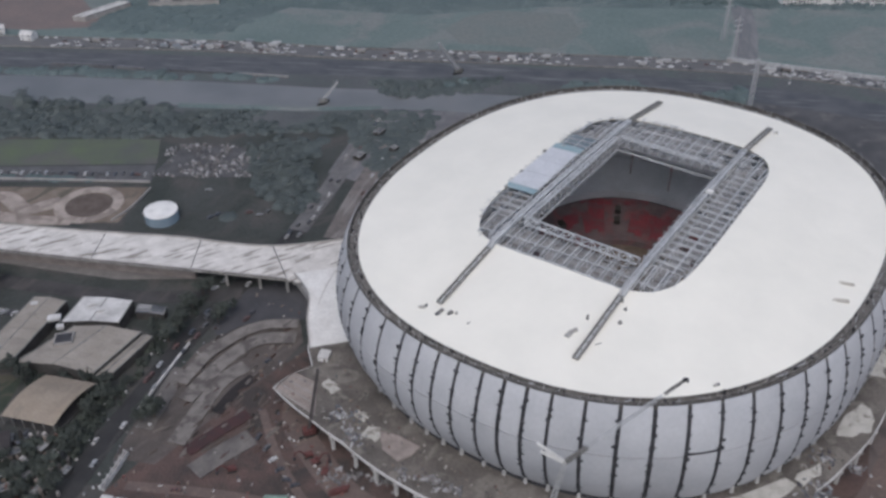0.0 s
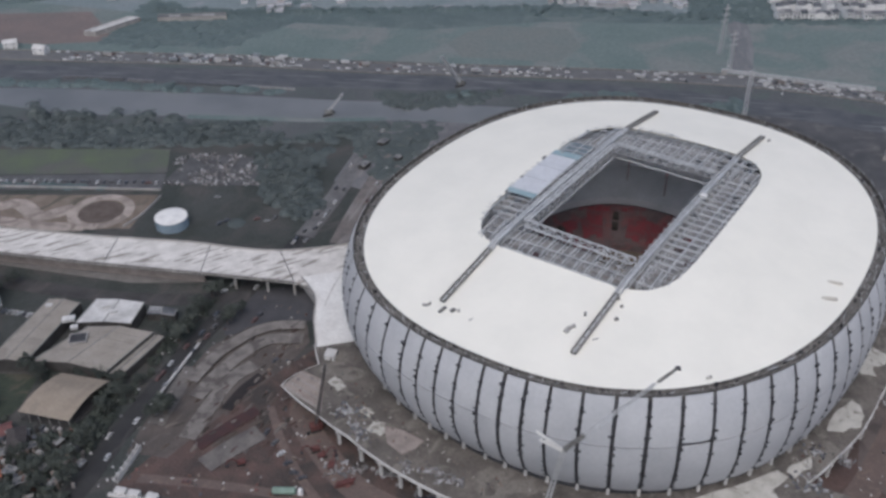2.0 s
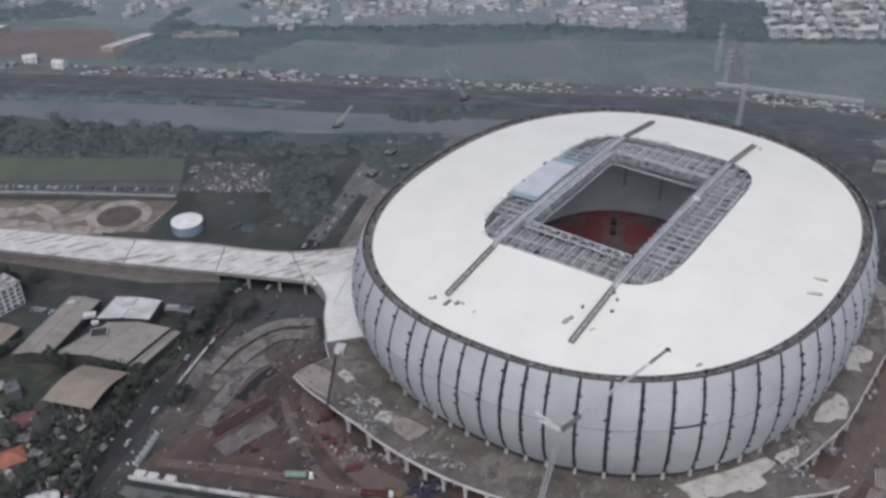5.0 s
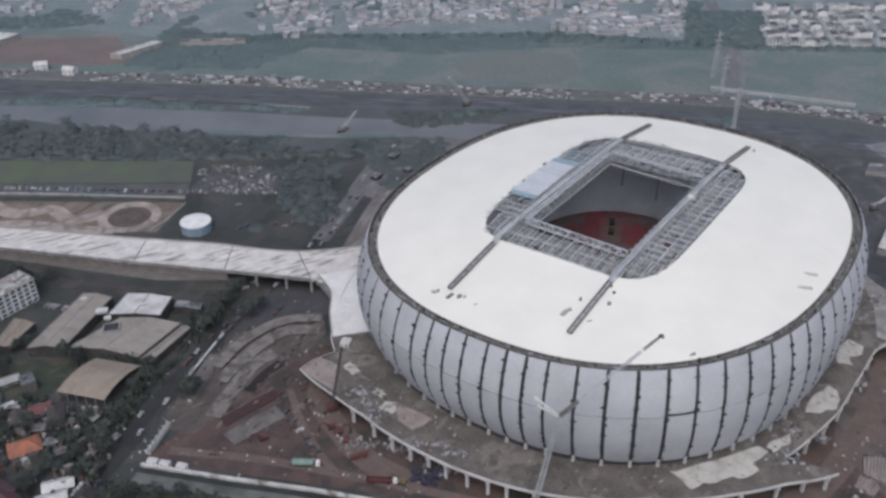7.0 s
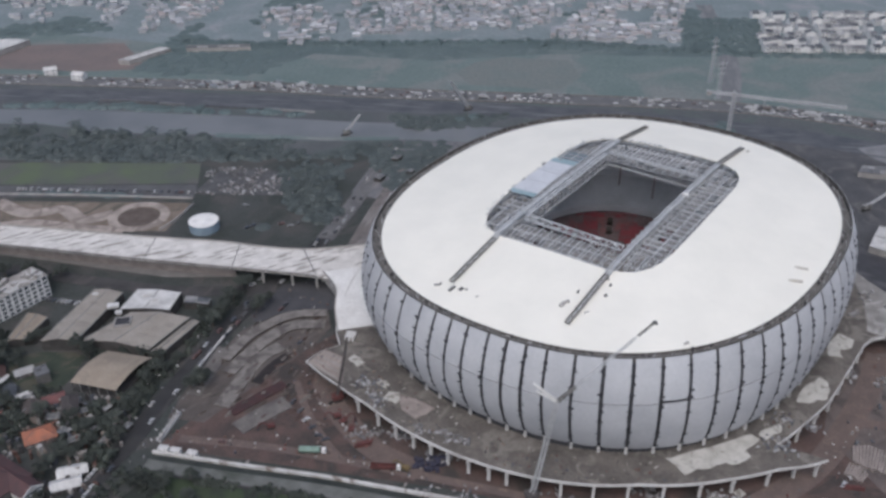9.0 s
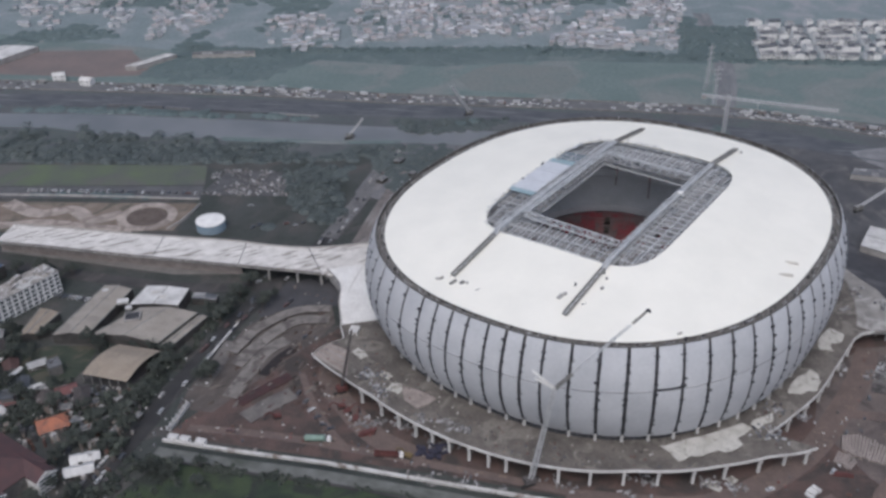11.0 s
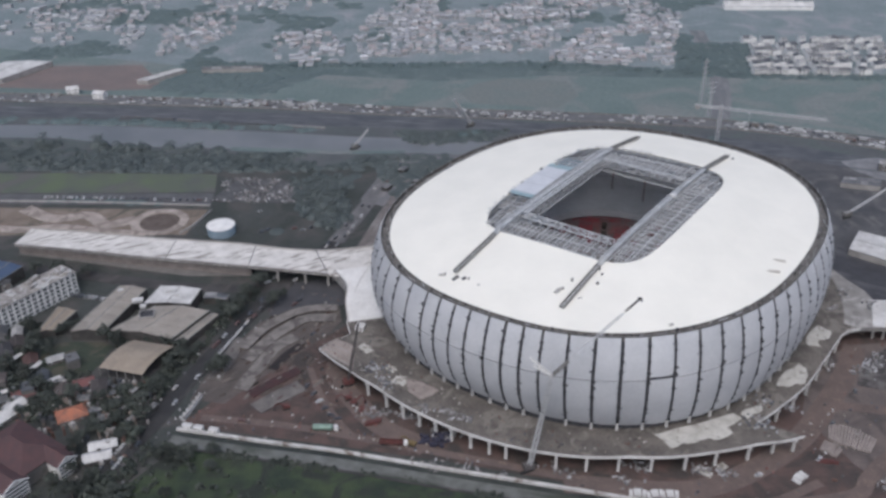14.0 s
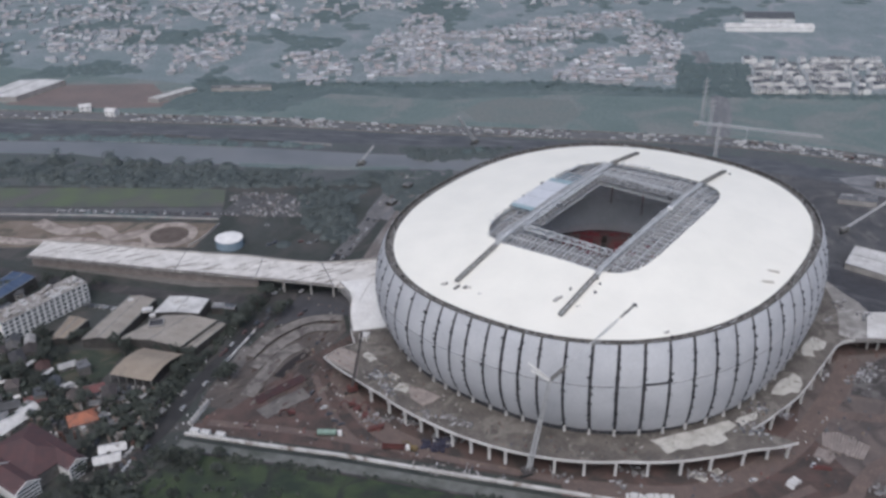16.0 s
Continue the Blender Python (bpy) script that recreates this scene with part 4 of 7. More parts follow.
# Muddy asphalt; tree shade over this stretch is painted in as darker base tones.
road("road", MAIN[:8], 11.5, 0.22, mat("tree_shaded_muddy_asphalt", (0.027, 0.027, 0.028), (0.043, 0.042, 0.042), 12, 0.8, rough=0.7, c3=(0.085, 0.078, 0.074), size3=5, cut3=(0.57, 0.74), streak3=(68, 6)), "dark main road beside the site")
road("road", MAIN[7:], 12.5, 0.22, mat("dusty_grey_road", (0.15, 0.146, 0.147), (0.105, 0.103, 0.106), 9, 1.0, c3=(0.2, 0.19, 0.185), size3=5, cut3=(0.55, 0.7), streak3=(74, 7)), "dusty grey end of the main road")
# Track mud, lightened likewise for the haze behind the stadium.
road("dirt_track", [(-160, 76), (-150, 120), (-134, 180), (-112, 232)], 15, 0.2, mat("hazed_track_mud", (0.175, 0.155, 0.146), (0.12, 0.11, 0.106), 7, 1.2, bump=0.4, c3=(0.24, 0.225, 0.215), size3=5, cut3=(0.52, 0.68), streak3=(70, 6)), "grey-brown dirt track")
M_RAMP = mat("dusty_ramp_concrete", (0.21, 0.192, 0.178), (0.135, 0.123, 0.115), 7, 1.0, c3=(0.095, 0.085, 0.08), size3=9)
slab("ramp_ground", [(-172, -2), (-200, -4), (-222, -24), (-240, -66), (-246, -100), (-226, -104), (-196, -62), (-178, -40), (-168, -20)], 0.16, mat("ramp_soil", (0.105, 0.09, 0.082), (0.075, 0.066, 0.061), 9, 1.2, bump=0.4, c3=(0.14, 0.122, 0.112), size3=10, cut3=(0.52, 0.68), streak3=(55, 4)), "grey-brown soil between site ramps")
med = smooth_line([(-243, -73), (-236, -48), (-228, -21)], 6)
mw = Shape()
mw.band(med, offset_line(med, 0.9), 0.0, 1.3)
tagged(part("road_wall", mw, M_PALE), "white concrete wall along the road", "wall", kind="structure")
for pts, w, z, m_, lab in (
        ([(-172, -6.5), (-188, -6.9), (-200, -12.4), (-210.5, -22.7), (-218, -33), (-226, -52)], 7.5, 1.6, M_RAMP, "curved pale concrete ramp"),
        ([(-172, -18), (-188, -18), (-196.5, -22.7), (-205, -32.7), (-213, -46.5), (-221, -64)], 8.5, 1.2, M_RAMP, "curved pale concrete ramp"),
        ([(-228, -40), (-232, -58), (-237, -82)], 9, 0.5, M_GRAVEL, "strip of grey gravel beside the wall"),
        ([(-195, -39), (-205.5, -50), (-212, -68), (-219, -92)], 9, 0.9, M_RAMP, "straight pale concrete ramp"),
        ([(-207, -109), (-196, -98), (-184, -88)], 11, 0.7, M_GRAVEL, "grey gravel pad"),
        # Near-black strip marking the ditch.
        ([(-190, -47), (-198, -58), (-204, -72)], 6, 0.5, mat("near_black_soil", (0.032, 0.027, 0.027), (0.022, 0.02, 0.021), 6, 1.0), "dark ditch strip beside the ramp"),
        ([(-213, -97), (-202, -86), (-188, -73)], 7, 0.9, mat("dark_red_soil", (0.066, 0.034, 0.034), (0.048, 0.031, 0.032), 6, 1.0), "dark red spoil bank"),
        ([(170, -70), (200, -78), (240, -75)], 13, 0.2, M_DIRT, "brown site track")):
    road("site_ramp", pts, w, z, m_, lab)
# low heaps of loose soil spilling over the ramps' edges and the mud
M_LOOSE = mat("loose_mixed_soil", (0.9, 0.9, 0.9), (1, 1, 1), 3, 0.6, bump=0.5, island=True, palette=[(0.1, 0.084, 0.075), (0.062, 0.054, 0.05), (0.15, 0.132, 0.12), (0.08, 0.056, 0.05), (0.118, 0.105, 0.098)])
heaps, rng = Shape(), random.Random(77)
for k in range(170):
    u, v = rng.random(), rng.random()
    x, y = -168 - 62 * u + rng.uniform(-6, 6), -8 - 92 * v
    if x < -228 + (-20 - y) * -0.3 - 2 or x > -172 + (-30 - y) * 0.1 or (x > -186 and y > -60 and y < -40):
        continue
    ln, wd, turn = rng.uniform(1.2, 5.0), rng.uniform(0.5, 1.5), radians(rng.gauss(58, 14))
    n, hgt = 8, rng.uniform(0.4, 1.4)
    ring = [(ln * math.cos(TAU * j / n) * rng.uniform(0.75, 1.15), wd * math.sin(TAU * j / n) * rng.uniform(0.7, 1.2)) for j in range(n)]
    spin = [(x + a * math.cos(turn) - b * math.sin(turn), y + a * math.sin(turn) + b * math.cos(turn)) for a, b in ring]
    heaps.add([(p, q, 0.05) for p, q in spin] + [(x + (p - x) * 0.5, y + (q - y) * 0.5, hgt * rng.uniform(0.8, 1)) for p, q in spin] + [(x, y, hgt)],
              [(j, (j + 1) % n, n + (j + 1) % n, n + j) for j in range(n)] + [(n + j, n + (j + 1) % n, 2 * n) for j in range(n)])
tagged(part("soil_heap", heaps, M_LOOSE), "low heaps of loose grey-brown soil between the ramps", "soil", kind="stuff")
slab("town_ground", [(-3000, 560), (-620, 545), (-400, 500), (16, 505), (142, 480), (600, 450), (3000, 300), (4100, 4400), (-4100, 4400)], 0.05, M_FARLAND, "ground of the far town, coloured pale and bluish for haze")
slab("bridge_verge", [(-417, 78), (-350, 68), (-289, 50), (-230, 36), (-283, 36), (-373, 57), (-414, 66)], 0.34, mat("gravel_verge", (0.2, 0.19, 0.182), (0.14, 0.133, 0.128), 8, 1.2, bump=0.4), "pale gravel verge below the ramp bridge")
road("service_road", [(-470, 68), (-434, 57), (-368, 40), (-281, 21), (-228, 20), (-208, 22)], 11, 0.25, M_ASPHALT, "dark service road below the ramp bridge")
slab("asphalt_yard", [(-218, 24), (-176, 34), (-168, 8), (-168, -2), (-190, -1), (-204, -7), (-214, -16), (-219, -8), (-212, 10)], 0.2, mat("dark_damp_asphalt", (0.052, 0.052, 0.057), (0.07, 0.069, 0.074), 12, 1.0, rough=0.7), "dark damp asphalt yard below the ramp bridge", "yard")
slab("east_yard", [(120, 62), (150, 256), (231, 236), (330, 215), (470, 110), (470, -60), (332, -60), (252, 38)], 0.13, mat("yard_earth", (0.088, 0.088, 0.092), (0.062, 0.063, 0.068), 18, 1.6, bump=0.4, c3=(0.13, 0.125, 0.125), size3=20, cut3=(0.54, 0.68)), "grey-brown yard east of the stadium")
M_TRACK = mat("packed_mud", (0.142, 0.107, 0.095), (0.11, 0.087, 0.079), 10, 1.2, bump=0.4, c3=(0.165, 0.125, 0.105), size3=4, cut3=(0.54, 0.7))
# Mud paler and greyer than M_DIRT, with the haze on this side tinted in.
slab("east_mud", [(118, -66), (150, -46), (200, -40), (330, -60), (262, -229), (150, -208), (112, -152), (98, -112)], 0.14, mat("hazed_grey_mud", (0.145, 0.118, 0.108), (0.108, 0.092, 0.086), 13, 1.4, bump=0.5, c3=(0.078, 0.068, 0.065), size3=20, cut3=(0.5, 0.66)), "grey-brown churned mud of the east site")
TRACK_Z = 0.17
for pts, w in (([(-236, -116), (-190, -122), (-140, -134), (-80, -150), (-20, -166), (50, -180), (90, -165)], 5.0),
               ([(-166, -60), (-164, -80), (-150, -104), (-134, -124), (-110, -140)], 13.0),
               ([(-182, -70), (-172, -96), (-160, -118), (-150, -132)], 4.0),
               ([(-40, -166), (12, -171), (36, -167), (60, -155), (87, -135), (111, -108), (137, -73), (152, -47)], 13.0),
               ([(60, -182), (103, -174), (116, -161), (140, -143), (200, -130), (250, -100)], 8.0),
               ([(118, -104), (150, -108), (190, -104), (240, -96)], 7.0)):
    TRACK_Z += 0.02
    road("mud_track", pts, w, TRACK_Z, M_TRACK, "packed mud track over the site")
for pts, hgt in (([(-426, 338), (-372, 331)], 2.6), ([(-368, 331), (-344, 326)], 2.2), ([(-322, 325), (-268, 317)], 1.6), ([(-264, 316.5), (-220, 309)], 1.6)):
    s = Shape()
    s.band(pts, offset_line(pts, 2.0), 0, hgt)
    tagged(part("platform_roof", s, M_SHEET), "long narrow grey platform roof", "shed")
slab("river_spit", [(-300, 264), (-200, 256), (-140, 256), (-140, 251), (-200, 249), (-300, 257)], 0.12, M_GREEN, "narrow green spit in the river", "grass")
slab("dark_yard", [(166, 58), (188, 78), (198, 62), (226, 34), (262, 30), (262, -6), (178, -6), (170, 20)], 0.36, mat("dark_wet_yard", (0.062, 0.062, 0.068), (0.045, 0.045, 0.05), 10, 1.2, rough=0.7, c3=(0.11, 0.11, 0.115), size3=7, cut3=(0.55, 0.7), streak3=(-30, 5)), "dark wet yard beside the dusty apron", "yard")
slab("spoil_ground", [(138, -86), (146, -72), (156, -58), (176, -46), (230, -60), (240, -84), (190, -94), (158, -92)], 0.3, mat("dark_spoil", (0.075, 0.068, 0.066), (0.05, 0.047, 0.046), 7, 1.0, bump=0.5, c3=(0.13, 0.122, 0.118), size3=8), "dark grey spoil with pale debris")
slab("pale_yard", [(246, 232), (250, 214), (264, 196), (300, 180), (340, 190), (320, 226), (280, 240)], 0.2, mat("pale_grey_hardstand", (0.21, 0.21, 0.217), (0.15, 0.152, 0.16), 8, 1.2, c3=(0.11, 0.112, 0.12), size3=7, cut3=(0.54, 0.68), streak3=(-25, 5)), "pale grey hardstand in the east yard", "yard")
LAWN = [(-351, -50), (-338, -44), (-315, -44), (-308, -48), (-309, -67), (-312, -76), (-332, -78), (-346, -66)]
slab("lawn", LAWN, 0.12, mat("shaded_lawn", (0.034, 0.045, 0.034), (0.048, 0.058, 0.042), 7, 0.9, bump=0.5, c3=(0.075, 0.072, 0.055), size3=9), "dark green lawn before the warehouse", "grass")
form = thing("formwork_bed", "wide bed of pinkish timber formwork boards at the podium corner", "formwork")
bed = [Vector(q) for q in ((-175.5, -66), (-167, -54.5), (-155, -62), (-154, -84))]
s = Shape()
s.prism([tuple(q) for q in bed], DECK_Z + 0.01, DECK_Z + 0.3)
part("base", s, M_PRECAST, form)
for k in range(11):
    u = (k + 0.5) / 11
    p, q = bed[0].lerp(bed[1], u), bed[3].lerp(bed[2], u)
    s = Shape()
    s.bar((*p, DECK_Z + 0.42), (*q, DECK_Z + 0.42), 0.32, 0.25)
    part("rib", s, M_SAND if k % 3 else M_CONC, form)
hut = thing("site_hut", "small white site hut on the podium beside the plaza", "hut", pose(-153.3, -43.5, DECK_Z, 0, 0, -12))
s = Shape()
s.box(0, 0, 0, 5.0, 6.0, 2.5)
part("wall", s, M_WHITE, hut)
s = Shape()
s.box(0, 0, 2.5, 5.5, 6.5, 0.25)
part("roof", s, M_WHROOF, hut)
s = Shape()
s.box(0.9, -3.02, 0, 0.9, 0.12, 2.0)
part("door", s, M_BARK, hut)
road("far_road", [(166, 335), (176, 368), (187, 410), (200, 492), (214, 640)], 19, 0.22, mat("mauve_earth", (0.15, 0.15, 0.156), (0.125, 0.132, 0.14), 12, 1.6, c3=(0.185, 0.185, 0.19), size3=6, streak3=(80, 6)), "broad brown earth road through the far field")

# ---- buildings ----
def gable(sh, sx, sy, z, rise, over=0.5, thick=0.25, slot=0):
    """A gable roof with its ridge along x."""
    a, b = sx / 2 + over, sy / 2 + over
    drop = rise * over / (sy / 2)
    v = [(-a, -b, z - drop), (a, -b, z - drop), (a, 0, z + rise), (-a, 0, z + rise), (-a, b, z - drop), (a, b, z - drop)]
    v += [(x, y, q - thick) for x, y, q in v]
    sh.add(v, [(0, 1, 2, 3), (3, 2, 5, 4), (7, 6, 9, 8), (8, 9, 10 + 1, 10), (0, 6, 7, 1), (4, 5, 11, 10), (0, 3, 9, 6), (3, 4, 10, 9), (1, 7, 8, 2), (2, 8, 11, 5)], slot)


def hip(sh, sx, sy, z, rise, over=0.6, thick=0.3, slot=0):
    a, b = sx / 2 + over, sy / 2 + over
    k = max(sx / 2 - sy / 2, 0.4)
    sh.add([(-a, -b, z), (a, -b, z), (a, b, z), (-a, b, z), (-k, 0, z + rise), (k, 0, z + rise), (-a, -b, z - thick), (a, -b, z - thick), (a, b, z - thick), (-a, b, z - thick)],
           [(0, 1, 5, 4), (2, 3, 4, 5), (1, 2, 5), (3, 0, 4), (6, 7, 1, 0), (7, 8, 2, 1), (8, 9, 3, 2), (9, 6, 0, 3), (9, 8, 7, 6)], slot)


def walls_gable(sh, sx, sy, h, rise):
    a, b = sx / 2, sy / 2
    sh.add([(-a, -b, 0), (a, -b, 0), (a, b, 0), (-a, b, 0), (-a, -b, h), (a, -b, h), (a, b, h), (-a, b, h), (-a, 0, h + rise - 0.15), (a, 0, h + rise - 0.15)],
           [(0, 1, 5, 4), (2, 3, 7, 6), (1, 2, 6, 9, 5), (3, 0, 4, 8, 7), (4, 5, 9, 8), (8, 9, 6, 7)])


def window_mesh(w, h):
    """A pane and its frame."""
    s, q = Shape(), Shape()
    s.box(0, 0, -h / 2, w, 0.16, h)
    for dx in (-w / 2, 0, w / 2):
        q.box(dx, -0.06, -h / 2, 0.1, 0.16, h)
    for dz in (-h / 2, h / 2):
        q.box(0, -0.06, dz - 0.05, w + 0.2, 0.18, 0.1)
    return s.mesh("window", M_GLASS), q.mesh("window_frame", M_WHITE)


WIN = window_mesh(1.5, 1.3)
BIGWIN = window_mesh(2.2, 1.7)


def add_windows(th, sx, sy, floors, gap=3.2, mesh=WIN, fh=3.1, sides=(0, 1, 2, 3), framed=True):
    for fl in range(floors):
        z = 1.7 + fl * fh
        for side in sides:
            ln = sx if side % 2 == 0 else sy
            n = max(int(ln / gap), 1)
            for i in range(n):
                u = (i + 0.5) / n * ln - ln / 2
                x, y, r = ((u, -sy / 2, 0), (sx / 2, u, 90), (u, sy / 2, 180), (-sx / 2, u, -90))[side]
                pane = part("window", mesh[0], M_GLASS, th, at=pose(x, y, z, 0, 0, r))
                if framed:
                    part("window_frame", mesh[1], M_WHITE, pane)


def house(sx, sy, floors, kind, roof_mat, wall_mat, label, m, group="houses in the quarter", name="house", windows=True):
    h = 3.1 * floors
    th = thing(name, label, "house", m, group)
    w, r = Shape(), Shape()
    if kind == "gable":
        walls_gable(w, sx, sy, h, sy * 0.24)
        gable(r, sx, sy, h, sy * 0.24)
    elif kind == "hip":
        w.box(0, 0, 0, sx, sy, h)
        hip(r, sx, sy, h, sy * 0.3)
    else:
        w.box(0, 0, 0, sx, sy, h)
        r.box(0, 0, h, sx + 0.3, sy + 0.3, 0.25)
        for x, y, a, b in ((0, -sy / 2, sx, 0.25), (0, sy / 2, sx, 0.25), (-sx / 2, 0, 0.25, sy), (sx / 2, 0, 0.25, sy)):
            r.box(x, y, h, a + 0.3, b + 0.1, 0.9)
        r.box(sx * 0.2, sy * 0.1, h, 2.2, 2.2, 1.8)
    part("wall", w, wall_mat, th)
    part("roof", r, roof_mat, th)
    if windows:
        add_windows(th, sx, sy, floors, 5.0, sides=(0, 1))
    d = Shape()
    d.box(sx * 0.22, -sy / 2 - 0.04, 0, 1.0, 0.14, 2.1)
    part("door", d, M_BARK, th)
    return th


rng = random.Random(21)
LABELS = {"gable": "low house with a dull gabled roof among trees", "hip": "house with a hipped tile roof", "flat": "flat-roofed rendered house with a parapet"}
proto = []
for sx, sy, fl, kd, rm in ((11, 8, 1, "gable", M_TILE), (9, 7, 2, "hip", M_TILE), (13, 9, 1, "gable", M_SHEET), (8, 7, 2, "flat", M_SHEET), (14, 8, 2, "hip", M_TILE), (10, 6, 1, "gable", M_SHEET), (16, 11, 1, "gable", M_TILE)):
    proto.append((sx, sy, fl, kd, rm))
placed = []
made = {}


def clear(x, y, r):
    return all((x - a) ** 2 + (y - b) ** 2 > (r + c) ** 2 for a, b, c in placed)


def put_house(k, x, y, turn):
    m = pose(x, y, 0, 0, 0, turn)
    if k in made:
        return copy_thing(made[k], m)
    sx, sy, fl, kd, rm = proto[k]
    made[k] = house(sx, sy, fl, kd, rm, M_RENDER, LABELS[kd], m)
    return made[k]


# named large buildings
placed += [(-320, -20, 22), (-285, -8, 26), (-268, -40, 16), (-290, -70, 20), (-372, 0, 30), (-345, -35, 14), (-316, -154, 30), (-300, -172, 14), (-334, -134, 16), (-310, -120, 12), (-283, -147, 10), (-345, -135, 14)]


def hall(name, label, corners, h, rise, roof_mat, group="", wall_mat=M_HALLWALL):
    """A long hall with a low gabled sheet roof over a four-cornered plan; corners run round, the ridge joins the middles of the first and third sides."""
    th = thing(name, label, "hall", group=group)
    c = [Vector((*p, 0)) for p in corners]
    r0, r1 = (c[0] + c[1]) / 2, (c[2] + c[3]) / 2
    up = Vector((0, 0, h))
    w = Shape()
    w.prism([tuple(p.xy) for p in c], 0, h - 0.4)
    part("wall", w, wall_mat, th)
    r = Shape()
    ridge = Vector((0, 0, h + rise))
    lines = [(c[0] + up, c[3] + up), (r0 + ridge, r1 + ridge), (c[1] + up, c[2] + up)]
    for (a, b), (d, e) in zip(lines, lines[1:]):
        n = 6
        for i in range(n):
            p = [a.lerp(b, i / n), a.lerp(b, (i + 0.97) / n), d.lerp(e, (i + 0.97) / n), d.lerp(e, i / n)]
            q = [v - Vector((0, 0, 0.35)) for v in p]
            sheet = Shape()
            sheet.add(p + q, [(0, 1, 2, 3), (7, 6, 5, 4), (0, 4, 5, 1), (1, 5, 6, 2), (2, 6, 7, 3), (3, 7, 4, 0)])
            part("roof_sheet", sheet, roof_mat, th)
    r.bar(lines[1][0], lines[1][1], 0.6, 0.4)
    part("ridge_cap", r, M_GUTTER, th, "pale ridge cap")
    for k in (0, 2):
        g = Shape()
        g.bar(lines[k][0] + Vector((0, 0, 0.1)), lines[k][1] + Vector((0, 0, 0.1)), 0.5, 0.4)
        part("eaves_gutter", g, M_GUTTER, th, "grey eaves gutter")
    for a, b, m in ((c[0], c[1], r0), (c[3], c[2], r1)):
        end = Shape()
        end.add([a + up * 0.9, b + up * 0.9, m + ridge - Vector((0, 0, 0.2))], [(0, 1, 2)])
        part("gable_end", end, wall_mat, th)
    return th


hall("warehouse", "long warehouse with a grey-brown sheet roof", [(-335, -42), (-314, -42), (-302, 8), (-321, 12)], 7, 1.6, M_GREYROOF)
hall("warehouse", "wide warehouse with a tan-grey sheet roof", [(-311, -42), (-269, -51), (-253, -19.5), (-290, -14)], 7.5, 2.6, M_GREYROOF)
hall("lean_to_hall", "narrow grey hall beside the warehouse", [(-268.5, -51), (-260, -48.5), (-247, -21), (-252.5, -19.5)], 5.5, 0.8, M_GREYROOF)
hall("white_roofed_hall", "hall with a patchy white sheet roof", [(-298, -11), (-267, -12), (-264.5, 6.5), (-293, 10.5)], 8, 1.0, M_WHROOF)
hall("grey_shed", "low shed with a dark grey roof", [(-262, 0), (-246, -2), (-246, 4), (-262, 7)], 5, 0.6, M_SHEET)
court = thing("roof_shaft", "square roof shaft, its shaded depth a solid dark block, with a pale kerb", "roof shaft", pose(-291, -27, 8.2, 0, 0, 12))
# No hole is cut: a near-black block paints the shaft's shaded depth.
s = Shape()
s.box(0, 0, 0, 8.5, 7.5, 2.0)
part("opening", s, M_DARK, court)
for x, y, a, b in ((0, -4.0, 9.4, 0.6), (0, 4.0, 9.4, 0.6), (-4.5, 0, 0.6, 8.6), (4.5, 0, 0.6, 8.6)):
    s = Shape()
    s.box(x, y, 0, a, b, 2.3)
    part("kerb", s, M_CONC, court)

for x, y, z, w, d, a in ((-303, -8, 7.6, 6.5, 4.0, 12), (-297, -16, 8.2, 3.5, 2.5, 12), (-285, 2, 8.6, 5, 1.6, 20), (-279, -3, 8.8, 4, 2.2, 20), (-318, 4, 7.8, 3, 2, 10)):
    s = Shape()
    s.box(0, 0, 0, w, d, 1.6)
    s.box(0, 0, 1.6, w + 0.4, d + 0.4, 0.2)
    tagged(part("roof_unit", s, M_WHROOF, at=pose(x, y, z - 0.6, 0, 0, a)), "small white box-shaped unit on a warehouse roof", "roof unit", "units on the warehouse roofs")

# barrel-roofed shed
shed = thing("barrel_shed", "open shed with a curved tan sheet roof", "shed")
sw = Shape()
pa, pb, pc, pd = Vector((-305, -78, 0)), Vector((-293, -50, 0)), Vector((-266, -56.5, 0)), Vector((-277.5, -85, 0))
N = 10
for i in range(N):
    k0, k1 = i / N, (i + 0.99) / N
    z0, z1 = 6.0 + 2.8 * math.sin(math.pi * k0), 6.0 + 2.8 * math.sin(math.pi * k1)
    a0, a1, b0, b1 = pa.lerp(pb, k0), pa.lerp(pb, k1), pd.lerp(pc, k0), pd.lerp(pc, k1)
    v = [(*a0.xy, z0), (*a1.xy, z1), (*b1.xy, z1), (*b0.xy, z0)]
    sw = Shape()
    sw.add(v + [(x, y, z - 0.25) for x, y, z in v], [(0, 1, 2, 3), (7, 6, 5, 4), (0, 4, 5, 1), (1, 5, 6, 2), (2, 6, 7, 3), (3, 7, 4, 0)])
    part("roof_sheet", sw, M_TAN, shed)
for k in range(6):
    for a, b in ((pa, pd), (pb, pc)):
        q = a.lerp(b, k / 5)
        p = Shape()
        p.box(q.x, q.y, 0, 0.4, 0.4, 6.1)
        part("post", p, M_GUTTER, shed)
sf = Shape()
sf.prism([tuple(p.xy) for p in (pa, pb, pc, pd)], 0.0, 0.35)
part("floor", sf, M_ASPHALT, shed)

# five-storey apartment block
M_BLOCKROOF = mat("dusty_flat_roof", (0.3, 0.28, 0.26), (0.18, 0.165, 0.155), 8, 1.0, c3=(0.42, 0.41, 0.4), size3=9)
block = thing("apartment_block", "long white apartment block with rows of dark windows", "apartment block", pose(-375.5, -7, 0, 0, 0, 56))
bw = Shape()
bw.box(0, 0, 0, 64, 15, 15.5)
part("wall", bw, M_WHITE, block)
br = Shape()
